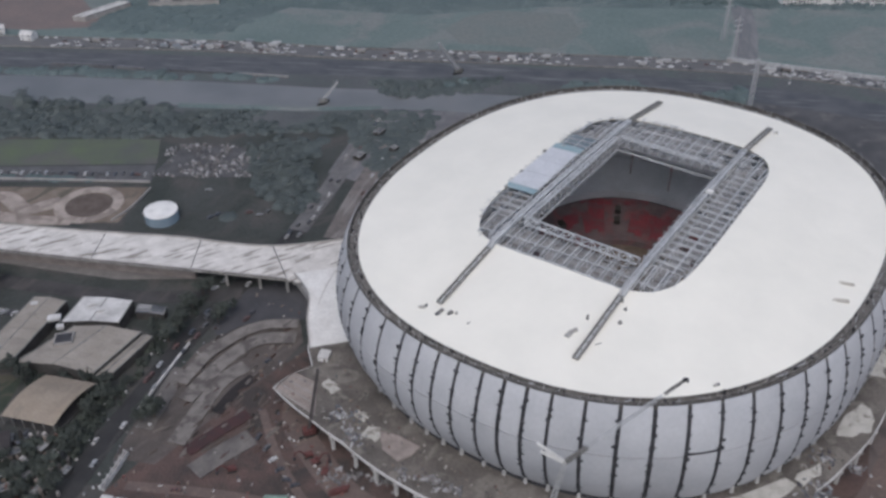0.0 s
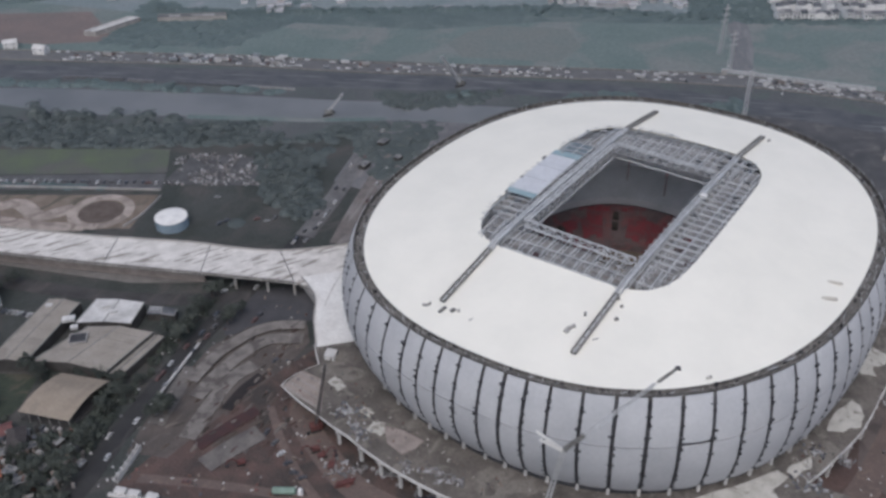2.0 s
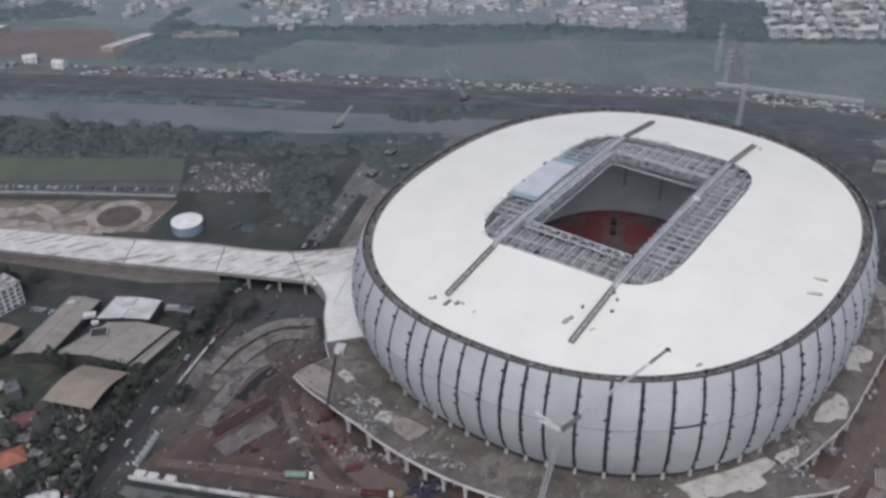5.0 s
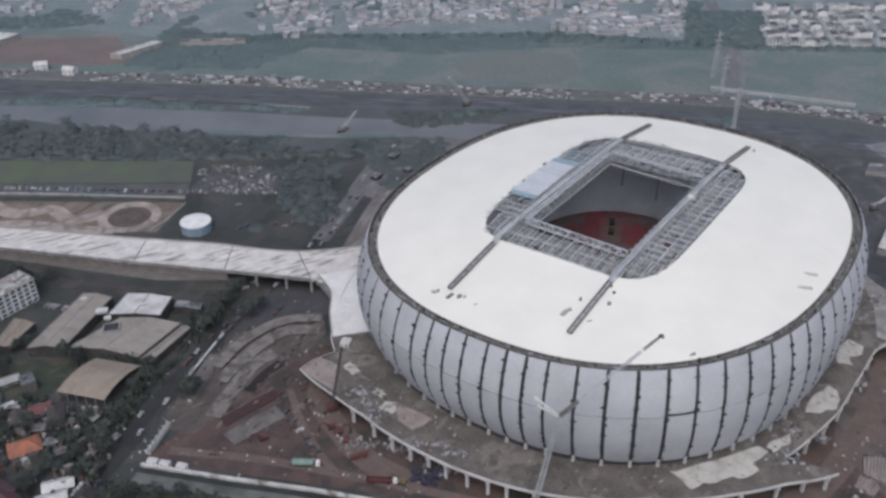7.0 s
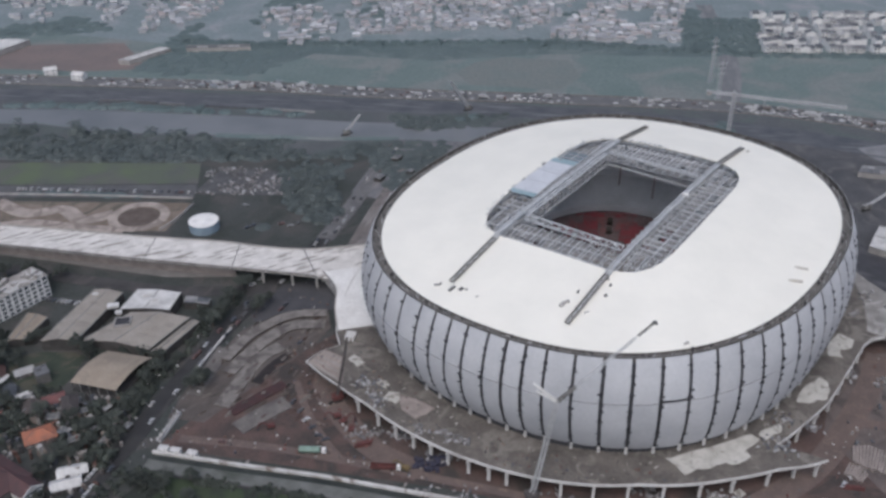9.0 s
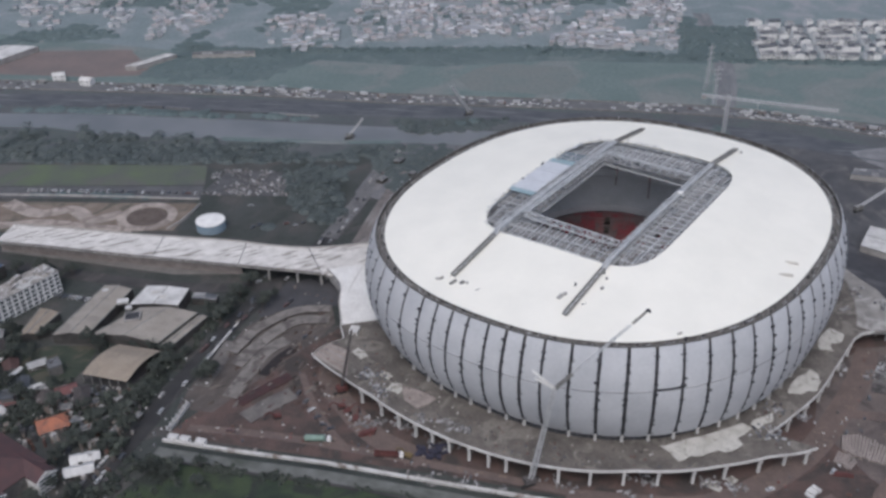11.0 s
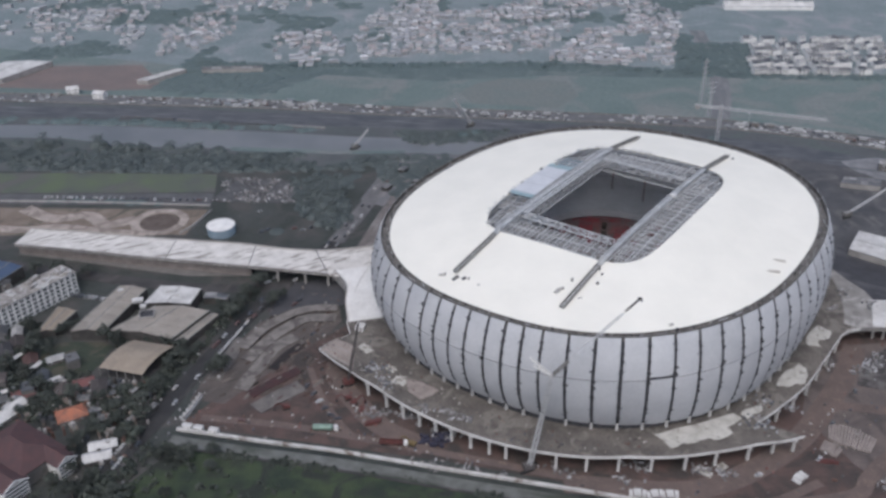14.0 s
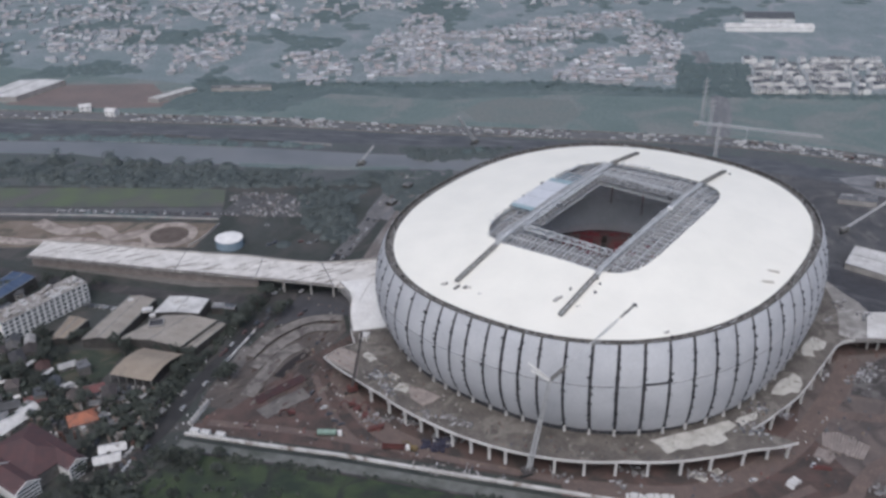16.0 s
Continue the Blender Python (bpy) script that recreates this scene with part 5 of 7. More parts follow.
br.box(0, 0, 15.5, 65, 16, 0.5)
for i in range(24):
    br.box(rng.uniform(-29, 29), rng.uniform(-6, 6), 16, rng.uniform(2, 7), rng.uniform(1.5, 5), rng.uniform(0.5, 2.4), rng.choice((0, 0, 0.3)))
part("roof", br, M_BLOCKROOF, block, "brown-grey cluttered flat roof")
add_windows(block, 64, 15, 5, 4.1, window_mesh(2.9, 2.2), 3.0, sides=(0, 1))
hall("tan_hall", "low hall with a tan roof beside the apartment block", [(-357, -40), (-347, -38), (-341, -16), (-355, -11)], 5, 1.0, M_TAN)
for x, y, sx, sy, r in ((-398, -22, 26, 14, 56), (-440, 0, 26, 16, 40)):
    house(sx, sy, 4, "flat", M_SHEET, M_WHITE, "grey-white flat-roofed block of flats", pose(x, y, 0, 0, 0, r), "flats", "apartment_block")

hall("blue_roofed_hall", "hall with a dark blue sheet roof behind the flats", [(-425, 14), (-408, 4), (-396, 34), (-416, 42)], 9, 1.0, mat("blue_sheet_roof", (0.05, 0.075, 0.13), (0.07, 0.095, 0.15), 6, 0.8, rough=0.6))
# maroon-roofed villa, orange roof, white roofs
villa = thing("villa", "large building with maroon hipped roof and white banded end walls", "house", pose(-321, -151, 0, 0, 0, -33))
w = Shape()
w.box(0, 0, 0, 38, 26, 9)
part("wall", w, M_RENDER, villa)
r = Shape()
hip(r, 38, 26, 9, 6, 1.0)
part("roof", r, M_MAROON, villa, "maroon tile roof")
for x0, x1, gy, wd in ((8, 29, 7, 10), (4, 22.5, -17.8, 13), (-16, -2, -18, 12)):
    w = Shape()
    w.box((x0 + x1) / 2, gy, 0, x1 - x0, wd, 9.2)
    wing = part("wing_wall", w, M_WHITE, villa, "white rendered wing")
    a, b = x1 + 0.8, wd / 2 + 0.8
    r = Shape()
    v = [(a, gy - b, 8.8), (a, gy, 12.4), (a, gy + b, 8.8), (x0 - 4, gy - b, 8.8), (x0 - 4, gy, 12.4), (x0 - 4, gy + b, 8.8)]
    r.add(v + [(p, q, c - 0.35) for p, q, c in v], [(0, 1, 4, 3), (1, 2, 5, 4), (6, 9, 10, 7), (7, 10, 11, 8), (0, 6, 7, 1), (1, 7, 8, 2), (0, 3, 9, 6), (2, 8, 11, 5)])
    part("gable_roof", r, M_MAROON, villa, "maroon gabled roof")
    for k in range(4):
        g = Shape()
        g.box(x1 + 0.06, gy, 0.9 + k * 2.25, 0.2, wd - 1.0, 0.95)
        part("window_band", g, M_GLASS, wing, "dark band of windows")
    g = Shape()
    for k in (-1, 1):
        g.bar((x1 + 0.7, gy + k * b, 8.7), (x1 + 0.7, gy, 12.3), 0.4, 0.5)
    part("barge_board", g, M_WHITE, wing, "white board along the gable")
house(15, 11, 1, "hip", M_ORANGE, M_RENDER, "house with a bright orange tile roof", pose(-308, -116, 0, 0, 0, 30), name="house")
house(12, 9, 1, "gable", M_FADED, M_RENDER, "house with a faded red tile roof", pose(-342, -98, 0, 0, 0, 20), name="house")
house(27, 11, 1, "gable", M_WHROOF, M_RENDER, "long low building with a white sheet roof", pose(-346, -117, 0, 0, 0, 62), name="long_house")
for y in (-141, -150):
    house(14, 7, 1, "gable", M_WHROOF, M_RENDER, "small building with a white sheet roof", pose(-282, y, 0, 0, 0, 20), "white-roofed buildings", "small_building")

for x, y, ln, a in ((-362, -66, 15, 62), (-346, -74, 11, 66), (-372, -84, 12, 20), (-330, -86, 9, 40), (-352, -96, 8, 30)):
    cn = thing("canopy", "narrow arched white canopy between houses", "canopy", pose(x, y, 0, 0, 0, a), "canopies")
    for k in range(5):
        s = Shape()
        y0, y1 = -1.6 + 0.64 * k, -1.6 + 0.64 * (k + 1)
        z0, z1 = 3.2 + 0.9 * math.sin(math.pi * k / 5), 3.2 + 0.9 * math.sin(math.pi * (k + 1) / 5)
        v = [(-ln / 2, y0, z0), (ln / 2, y0, z0), (ln / 2, y1, z1), (-ln / 2, y1, z1)]
        s.add(v + [(p, q, c - 0.1) for p, q, c in v], [(0, 1, 2, 3), (7, 6, 5, 4), (0, 4, 5, 1), (1, 5, 6, 2), (2, 6, 7, 3), (3, 7, 4, 0)])
        part("roof_sheet", s, M_WHROOF, cn)
    for px in (-ln / 2 + 0.3, 0, ln / 2 - 0.3):
        for py in (-1.5, 1.5):
            s = Shape()
            s.box(px, py, 0, 0.2, 0.2, 3.3)
            part("post", s, M_GUTTER, cn)
    placed.append((x, y, 3))
house(11, 8, 1, "gable", M_FADED, M_RENDER, "house with a faded red tile roof", pose(-311, -88, 0, 0, 0, 25), name="house")
placed.append((-311, -88, 6))

# crowded quarter west of the main road
for i in range(900):
    x, y = rng.uniform(-470, -262), rng.uniform(-260, 20)
    if x > -262 - (y + 120) * 0.1 and y < -60:
        continue
    if y < -140 and x > -300:
        continue
    if (y > -60 and x > -345) or (x > -292 and y > -145):
        continue
    k = rng.choice((0, 1, 2, 3, 4, 5, 5, 0))
    if clear(x, y, 5.6):
        placed.append((x, y, 5.6))
        put_house(k, x, y, rng.choice((25, 115, 30, 120, 205, 295)) + rng.uniform(-8, 8))
hall("site_hall", "white flat-roofed site hall on the east side", [(190, 66), (208, 94), (236, 76), (222, 40)], 5.0, 0.5, M_WHROOF, wall_mat=M_CONC)
hall("pale_shed", "low pale shed beside the site road", [(226, 179), (233, 190), (262, 186), (256, 171)], 4.5, 0.6, M_SHEET, wall_mat=M_CONC)
for x, y, k in ((292, 176, 2), (310, 205, 5), (276, 214, 3), (340, 170, 2), (300, 120, 5)):
    put_house(k, x, y, -20)
    placed.append((x, y, 9))

# ---- far town ----
def strew(sh, x, y, sx, sy, h, rise, turn):
    """One small house of the far town, as two islands."""
    c, s = math.cos(turn), math.sin(turn)
    t = lambda a, b, z: (x + a * c - b * s, y + a * s + b * c, z)
    a, b = sx / 2, sy / 2
    sh.add([t(-a, -b, 0), t(a, -b, 0), t(a, b, 0), t(-a, b, 0), t(-a, -b, h), t(a, -b, h), t(a, b, h), t(-a, b, h)], [(0, 1, 5, 4), (1, 2, 6, 5), (2, 3, 7, 6), (3, 0, 4, 7)], 1)
    a, b = a + 0.4, b + 0.4
    sh.add([t(-a, -b, h), t(a, -b, h), t(a, 0, h + rise), t(-a, 0, h + rise), t(-a, b, h), t(a, b, h)], [(0, 1, 2, 3), (3, 2, 5, 4), (0, 3, 4), (1, 5, 2)], 0)


def in_poly(x, y, poly):
    hit = False
    for (ax, ay), (bx, by) in zip(poly, poly[1:] + poly[:1]):
        if (ay > y) != (by > y) and x < (bx - ax) * (y - ay) / (by - ay) + ax:
            hit = not hit
    return hit


town, rng = Shape(), random.Random(33)
QUARTERS = [
    ([(-326, 618), (-268, 640), (-225, 584), (-223, 508), (-270, 490), (-306, 526)], 0.62, 0.1),
    ([(-225, 618), (-198, 742), (-158, 831), (-119, 812), (-115, 545), (-201, 526)], 0.7, 0.25),
    ([(-445, 538), (-468, 647), (-436, 760), (-396, 760), (-374, 633), (-412, 557)], 0.42, 0.3),
    ([(-608, 571), (-647, 678), (-603, 760), (-508, 726), (-484, 591), (-537, 584)], 0.34, 0.1),
    ([(-537, 893), (-373, 913), (-334, 795), (-487, 814)], 0.3, 0.2),
    ([(-698, 815), (-655, 894), (-596, 893), (-577, 778)], 0.3, 0.0),
    ([(-118, 725), (-52, 741), (32, 811), (173, 858), (168, 775), (103, 758), (10, 544), (-114, 538)], 0.72, 0.15),
    ([(12, 520), (80, 646), (193, 661), (154, 491), (91, 502)], 0.85, -0.12),
    ([(134, 757), (174, 811), (210, 724), (185, 603), (131, 661)], 0.7, 0.2),
    ([(-1300, 620), (-700, 600), (-450, 780), (-300, 700), (-240, 860), (240, 900), (300, 960), (900, 1000), (900, 1300), (-1300, 1300)], 0.16, 0.1)]
for quarter, share, lean in QUARTERS:
    xs, ys = [q[0] for q in quarter], [q[1] for q in quarter]
    gy = min(ys)
    while gy < max(ys):
        gx = min(xs)
        while gx < max(xs):
            x, y = gx + rng.uniform(-2.5, 2.5), gy + rng.uniform(-3, 3)
            gx += 8.0
            if not in_poly(x, y, quarter):
                continue
            dens = noise.noise((x * 0.012, y * 0.02, 3.0)) + 0.6 * noise.noise((x * 0.035, y * 0.05, 7.0))
            if rng.random() > share * (1.0 + 1.6 * dens):
                continue
            big = rng.random() < 0.05
            strew(town, x, y, rng.uniform(4.5, 8.5) * (2.6 if big else 1), rng.uniform(4, 7.5) * (1.3 if big else 1), rng.uniform(2.4, 5.0), rng.uniform(0.4, 1.6), lean + rng.choice((0, 0, math.pi / 2)) + rng.gauss(0, 0.1))
        gy += 10.0
tagged(part("far_houses", town, [M_CITYROOF, M_CITYWALL]), "far crowded low houses with grey and brown roofs, blued for haze", "houses", kind="stuff")

# rows of town houses beyond the field
row_house = thing("town_house", "narrow white terraced town house with a grey roof", "house", pose(240, 470, 0, 0, 0, 4), "terraces beyond the field")
w, r = Shape(), Shape()
walls_gable(w, 7, 11, 7, 2.2)
gable(r, 7, 11, 7, 2.2, 0.3)
part("wall", w, M_WHITE, row_house)
part("roof", r, M_SHEET, row_house)
add_windows(row_house, 7, 11, 2, 2.6, BIGWIN, 3.2, sides=(0,), framed=False)
for j in range(6):
    for i in range(22):
        x, y = 240 + i * 7.6 + j * 4, 470 + j * 23 + 2.0 * math.sin(i)
        if (i, j) != (0, 0) and i % 9 != 8 and rng.random() < 0.86:
            copy_thing(row_house, pose(x, y + rng.uniform(-2.5, 2.5), rng.choice((0, 0, -1.6)), 0, 0, 4 + (180 if j % 2 else 0) + rng.choice((0, 0, 0, 90))))
house(120, 16, 2, "gable", M_WHROOF, M_WHITE, "very long white factory building", pose(335, 745, 0, 0, 0, -2), name="factory", windows=False)
house(70, 26, 2, "gable", M_SHEET, M_WHITE, "long grey-roofed factory building", pose(350, 800, 0, 0, 0, -2), name="factory", windows=False)
hall("white_warehouse", "large warehouse with a white sheet roof", [(-640, 430), (-588, 440), (-556, 500), (-610, 500)], 6, 1.5, M_WHROOF, wall_mat=M_CONC)
hall("long_shed", "long low pale shed", [(-440, 438), (-428, 436), (-395, 474), (-408, 478)], 5, 0.8, M_WHROOF, wall_mat=M_CONC)
hall("long_shed", "long low pale shed", [(-380, 482), (-378, 474), (-310, 478), (-312, 486)], 5, 0.8, M_SHEET, wall_mat=M_CONC)
for x, y, r in ((-500, 410, 20), (-466, 396, -14)):
    house(12, 9, 2, "gable", M_WHROOF, M_WHITE, "white building with a pale gabled roof", pose(x, y, 0, 0, 0, r), "white tall buildings", "white_building")

for corners in ([(-144, 208), (-139, 206), (-135, 213), (-140, 215)], [(-156, 173), (-151, 171), (-147, 178), (-152, 180)], [(-131, 184), (-127, 182), (-124, 187), (-128, 189)]):
    hall("track_shed", "small grey shed beside the dirt track", corners, 3.2, 0.7, M_SHEET, "sheds by the dirt track")
# ---- water tank, pond ring ----
tank = thing("water_tank", "round blue-grey water tank with a white lid", "tank", pose(-272.5, 99.5, 0))
s = Shape()
s.drum(0, 0, 0, 10.5, 10.5, 6.6, 40)
part("shell", s, M_TANKB, tank)
s = Shape()
s.drum(0, 0, 6.6, 10.7, 10.7, 0.5, 40)
s.drum(0, 0, 7.1, 10.4, 1.0, 0.7, 40)
part("lid", s, M_WHITE, tank)
rim = Shape()
for r0, r1, z0, z1, m_ in ((15.2, 22, 0.1, 0.5, 0),):
    ring0 = [(-325 + r0 * math.cos(TAU * i / 48), 117 + r0 * math.sin(TAU * i / 48)) for i in range(49)]
    ring1 = [(-325 + r1 * math.cos(TAU * i / 48), 117 + r1 * math.sin(TAU * i / 48)) for i in range(49)]
    rim.band(ring0, ring1, z0, z1)
basin = Shape()
basin.drum(-325, 116, 0.05, 15, 15, 0.2, 40)
tagged(part("basin_floor", basin, mat("damp_basin_soil", (0.085, 0.068, 0.06), (0.12, 0.098, 0.085), 6, 1.0)), "dark brown floor of a dry basin", "basin", kind="structure")
tagged(part("sand_ring", rim, M_SAND), "pale sandy ring round a dry basin", "basin", kind="structure")
road("sand_path", [(-440, 140), (-410, 122), (-385, 128), (-365, 112), (-345, 122)], 12, 0.3, M_SAND, "pale winding sandy path")
road("sand_path", [(-480, 112), (-430, 104), (-400, 108), (-360, 100), (-330, 98)], 10, 0.25, M_SAND, "pale winding sandy path")
for pts, hgt in (([(-900, 158), (-600, 154), (-420, 151), (-292, 144)], 1.6), ([(-304, 97), (-296, 112), (-289, 136)], 1.4)):
    line = smooth_line(pts, 6)
    s = Shape()
    s.band(line, offset_line(line, 0.8), 0, hgt)
    tagged(part("lot_wall", s, M_CONC), "low grey wall round the lot", "wall", kind="structure")

# ---- cranes ----
def crawler(name, label, base, foot, tip, jib, steel, w=2.2, body=M_REDM, back=None):
    th = thing(name, label, "crane", group="cranes")
    b = Shape()
    b.box(base[0], base[1], 1.4, 6, 4, 2.6, 0.4)
    b.box(base[0] + 2, base[1] - 1, 2.0, 2, 2, 3.2, 0.4)
    part("cab", b, body, th)
    for d in (-2.2, 2.2):
        t = Shape()
        t.box(base[0] + d * 0.4, base[1] + d, 0.1, 7.5, 1.2, 1.4, 0.4)
        part("track", t, M_TYRE, th)
    s = Shape()
    s.lattice(foot, tip, w, 0.42, 0.24, 16, w * 0.7)
    part("boom", s, steel, th)
    if jib:
        s = Shape()
        for q in jib:
            s.lattice(tip, q, w * 0.4, 0.34, 0.18, 7, 0.5)
        part("jib", s, M_WHITE if back else steel, th)
    if back:
        s = Shape()
        tip, back = Vector(tip), Vector(back)
        for name, k0, k1, w0, w1, thick, n, paint, lab in (("jib_foot", 0, 0.2, 1.3, 1.1, 0.3, 6, M_RAIL, "grey lattice foot of the long jib"),
                                                            ("luffing_jib", 0.2, 0.82, 1.1, 0.9, 0.13, 22, M_STEEL, "long slender pale lattice jib rising over the roof's edge"),
                                                            ("jib_head", 0.84, 1, 0.8, 0.6, 0.17, 6, M_RAIL, "grey lattice head of the jib")):
            s = Shape()
            s.lattice(tip.lerp(back, k0), tip.lerp(back, k1), w0, thick, thick * 0.6, n, w1)
            part(name, s, paint, th, lab)
        s = Shape()
        s.box(back.x, back.y, back.z - 0.5, 1.7, 0.8, 1.0)
        s.box(back.x + 0.8, back.y, back.z - 1.2, 0.7, 0.7, 0.7)
        part("sheave_block", s, M_DARK, th, "dark sheave block at the jib's end")
    return th


crawler("crawler_crane", "pale lattice crawler crane before the stadium", (-57, -156), (-56.5, -156, 3), (-48.7, -160, 63.5), [(-59.5, -160, 74), (-58, -160, 69.5)], M_CRANE, 2.1, M_DCRANE, (-13, -167, 111.6))
crawler("crawler_crane", "dark thin crawler crane beside the podium", (-157, -86), (-157, -86, 3), (-149, -88, 44), [], M_DCRANE, 1.0)
crawler("crawler_crane", "pale crane leaning beyond the river", (-79, 316), (-79, 316, 3), (-95, 300, 33), [], M_CRANE, 2.4, M_GUTTER)
crawler("crawler_crane", "pale crane leaning on the river bank", (-186, 262), (-186, 262, 3), (-173.5, 260.5, 19), [], M_CRANE, 1.8, M_GUTTER)
crawler("crawler_crane", "pale green crane leaning over the east yard", (212, 126), (212, 126, 3), (246, 134, 24), [], M_CRANE, 1.1, M_GUTTER)
tower = thing("tower_crane", "pale tower crane behind the stadium", "crane", group="cranes")
s = Shape()
s.lattice((112, 161, 0), (112, 161, 79), 2.0, 0.3, 0.15, 32)
part("mast", s, M_CRANE, tower)
s = Shape()
s.lattice((93, 167, 77), (184, 135, 77), 1.6, 0.3, 0.15, 40)
part("jib", s, M_CRANE, tower)
s = Shape()
s.box(95, 166.3, 74.5, 3.4, 2.4, 3.0, -0.35)
part("counterweight", s, M_CONC, tower)
s = Shape()
s.box(132, 153.4, 75, 1.8, 1.8, 1.2, -0.35)
s.bar((132, 153.4, 75), (132, 153.4, 66), 0.2)
s.box(132, 153.4, 65, 1.0, 1.0, 1.4)
part("hoist", s, M_CRANE, tower, "hoist trolley with a hanging hook block")

for x, y, h in ((158, 379, 47), (155, 337, 39)):
    py = thing("pylon", "pale lattice power pylon in the field", "pylon", pose(x, y, 0, 0, 0, 20), "pylons")
    s = Shape()
    s.lattice((0, 0, 0), (0, 0, h), 3.6, 0.22, 0.12, 14, 0.8)
    part("mast", s, M_CRANE, py)
    for k in (0.68, 0.8, 0.92):
        s = Shape()
        s.lattice((-4, 0, h * k), (4, 0, h * k), 0.6, 0.16, 0.1, 5)
        part("cross_arm", s, M_CRANE, py)

# ---- vehicles and gear ----
M_TRAFFIC = mat("mixed_car_paint", (0.85, 0.85, 0.85), (1, 1, 1), 3, 0.5, rough=0.4, island=True, palette=[(0.6, 0.6, 0.6), (0.36, 0.37, 0.38), (0.14, 0.14, 0.15), (0.55, 0.54, 0.53), (0.3, 0.3, 0.31)])


M_ROADSIDE = mat("mixed_roadside_paint", (0.75, 0.75, 0.75), (1, 1, 1), 2, 0.4, island=True, palette=[(0.45, 0.44, 0.43), (0.2, 0.2, 0.21), (0.3, 0.28, 0.26), (0.14, 0.13, 0.13), (0.56, 0.55, 0.54)])


def wheel_mesh(r, w):
    s = Shape()
    n = 12
    ring = [(math.cos(TAU * i / n) * r, math.sin(TAU * i / n) * r) for i in range(n)]
    v = [(x, -w / 2, z) for x, z in ring] + [(x, w / 2, z) for x, z in ring]
    s.add(v, [tuple(range(n)), tuple(range(2 * n - 1, n - 1, -1))] + [(i, n + i, n + (i + 1) % n, (i + 1) % n) for i in range(n)])
    return s.mesh("wheel", M_TYRE)


SMALL_WHEEL, BIG_WHEEL = wheel_mesh(0.34, 0.24), wheel_mesh(0.55, 0.35)


def car(m, group):
    th = thing("car", "small parked or queuing car", "car", m, group)
    s = Shape()
    s.box(0, 0, 0.3, 4.4, 1.8, 0.6)
    s.box(-0.1, 0, 0.9, 2.9, 1.7, 0.18, taper=0.97)
    s.box(-0.2, 0, 1.42, 1.9, 1.45, 0.08)
    part("body", s, M_PAINT, th)
    s = Shape()
    s.box(-0.2, 0, 0.95, 2.7, 1.66, 0.5, taper=0.8)
    part("cabin_glass", s, M_GLASS, th)
    for x in (-1.35, 1.35):
        for y in (-0.85, 0.85):
            part("wheel", SMALL_WHEEL, M_TYRE, th, at=pose(x, y, 0.34))
    return th


def truck(m, group):
    th = thing("truck", "box truck with a pale cargo body", "truck", m, group)
    s = Shape()
    s.box(3.6, 0, 0.7, 2.0, 2.3, 1.2)
    s.box(3.45, 0, 1.9, 1.7, 2.2, 0.9, taper=0.9)
    cab = part("cab", s, M_PAINT, th)
    s = Shape()
    s.box(4.4, 0, 1.75, 0.12, 1.9, 0.7)
    part("windscreen", s, M_GLASS, cab)
    s = Shape()
    s.box(-1.0, 0, 1.0, 7.0, 2.45, 2.5)
    part("cargo_box", s, M_CARGO, th)
    s = Shape()
    s.box(0, 0, 0.6, 8.6, 0.9, 0.35)
    part("chassis", s, M_DARK, th)
    for x in (-3.2, -2.0, 3.4):
        for y in (-1.0, 1.0):
            part("wheel", BIG_WHEEL, M_TYRE, th, at=pose(x, y, 0.55))
    return th


def excavator(m, paint, label):
    th = thing("excavator", label, "excavator", m, "excavators on the site")
    for y in (-1.2, 1.2):
        s = Shape()
        s.box(0, y, 0.0, 4.2, 0.7, 0.9, taper=0.92)
        part("track", s, M_TYRE, th)
    s = Shape()
    s.box(-0.4, 0, 1.0, 3.6, 2.6, 1.3)
    s.box(0.9, 0.7, 2.2, 1.3, 1.1, 1.0, taper=0.9)
    part("body", s, paint, th)
    s = Shape()
    s.bar((1.2, -0.3, 1.8), (3.6, -0.3, 4.8), 0.5)
    s.bar((3.6, -0.3, 4.8), (6.0, -0.3, 4.0), 0.45)
    s.bar((6.0, -0.3, 4.0), (6.6, -0.3, 1.4), 0.4)
    arm = part("arm", s, paint, th)
    s = Shape()
    s.box(6.5, -0.3, 0.4, 1.1, 1.2, 1.1, taper=1.2)
    part("bucket", s, M_DARK, arm)
    return th


def far_truck(m):
    th = thing("truck", "pale truck queuing on the highway", "truck", m, "vehicles on the highway")
    s = Shape()
    s.box(3.6, 0, 0.7, 2.0, 2.3, 1.2)
    s.box(3.45, 0, 1.9, 1.7, 2.2, 0.9, taper=0.9)
    part("cab", s, M_PAINT, th)
    s = Shape()
    s.box(-1.0, 0, 1.0, 7.0, 2.45, 2.5)
    part("cargo_box", s, M_CARGO, th)
    s = Shape()
    s.box(0, 0, 0.5, 8.6, 0.9, 0.5)
    for x in (-3.2, -2.0, 3.4):
        s.box(x, 0, 0, 1.0, 2.3, 1.0)
    part("undercarriage", s, M_TYRE, th)
    return th


def far_car(m):
    th = thing("car", "small car queuing on the highway", "car", m, "vehicles on the highway")
    s = Shape()
    s.box(0, 0, 0.3, 4.4, 1.8, 0.6)
    s.box(-0.2, 0, 1.42, 1.9, 1.45, 0.08)
    part("body", s, M_PAINT, th)
    s = Shape()
    s.box(-0.2, 0, 0.9, 2.7, 1.66, 0.52, taper=0.8)
    part("cabin_glass", s, M_GLASS, th)
    return th


rng = random.Random(55)
first_far = {}
HWY = smooth_line([(-700, 405), (-401, 384), (-279, 374), (-160, 356), (0, 341), (150, 322), (250, 292), (300, 266), (500, 160)], 40)
first_car = first_truck = None
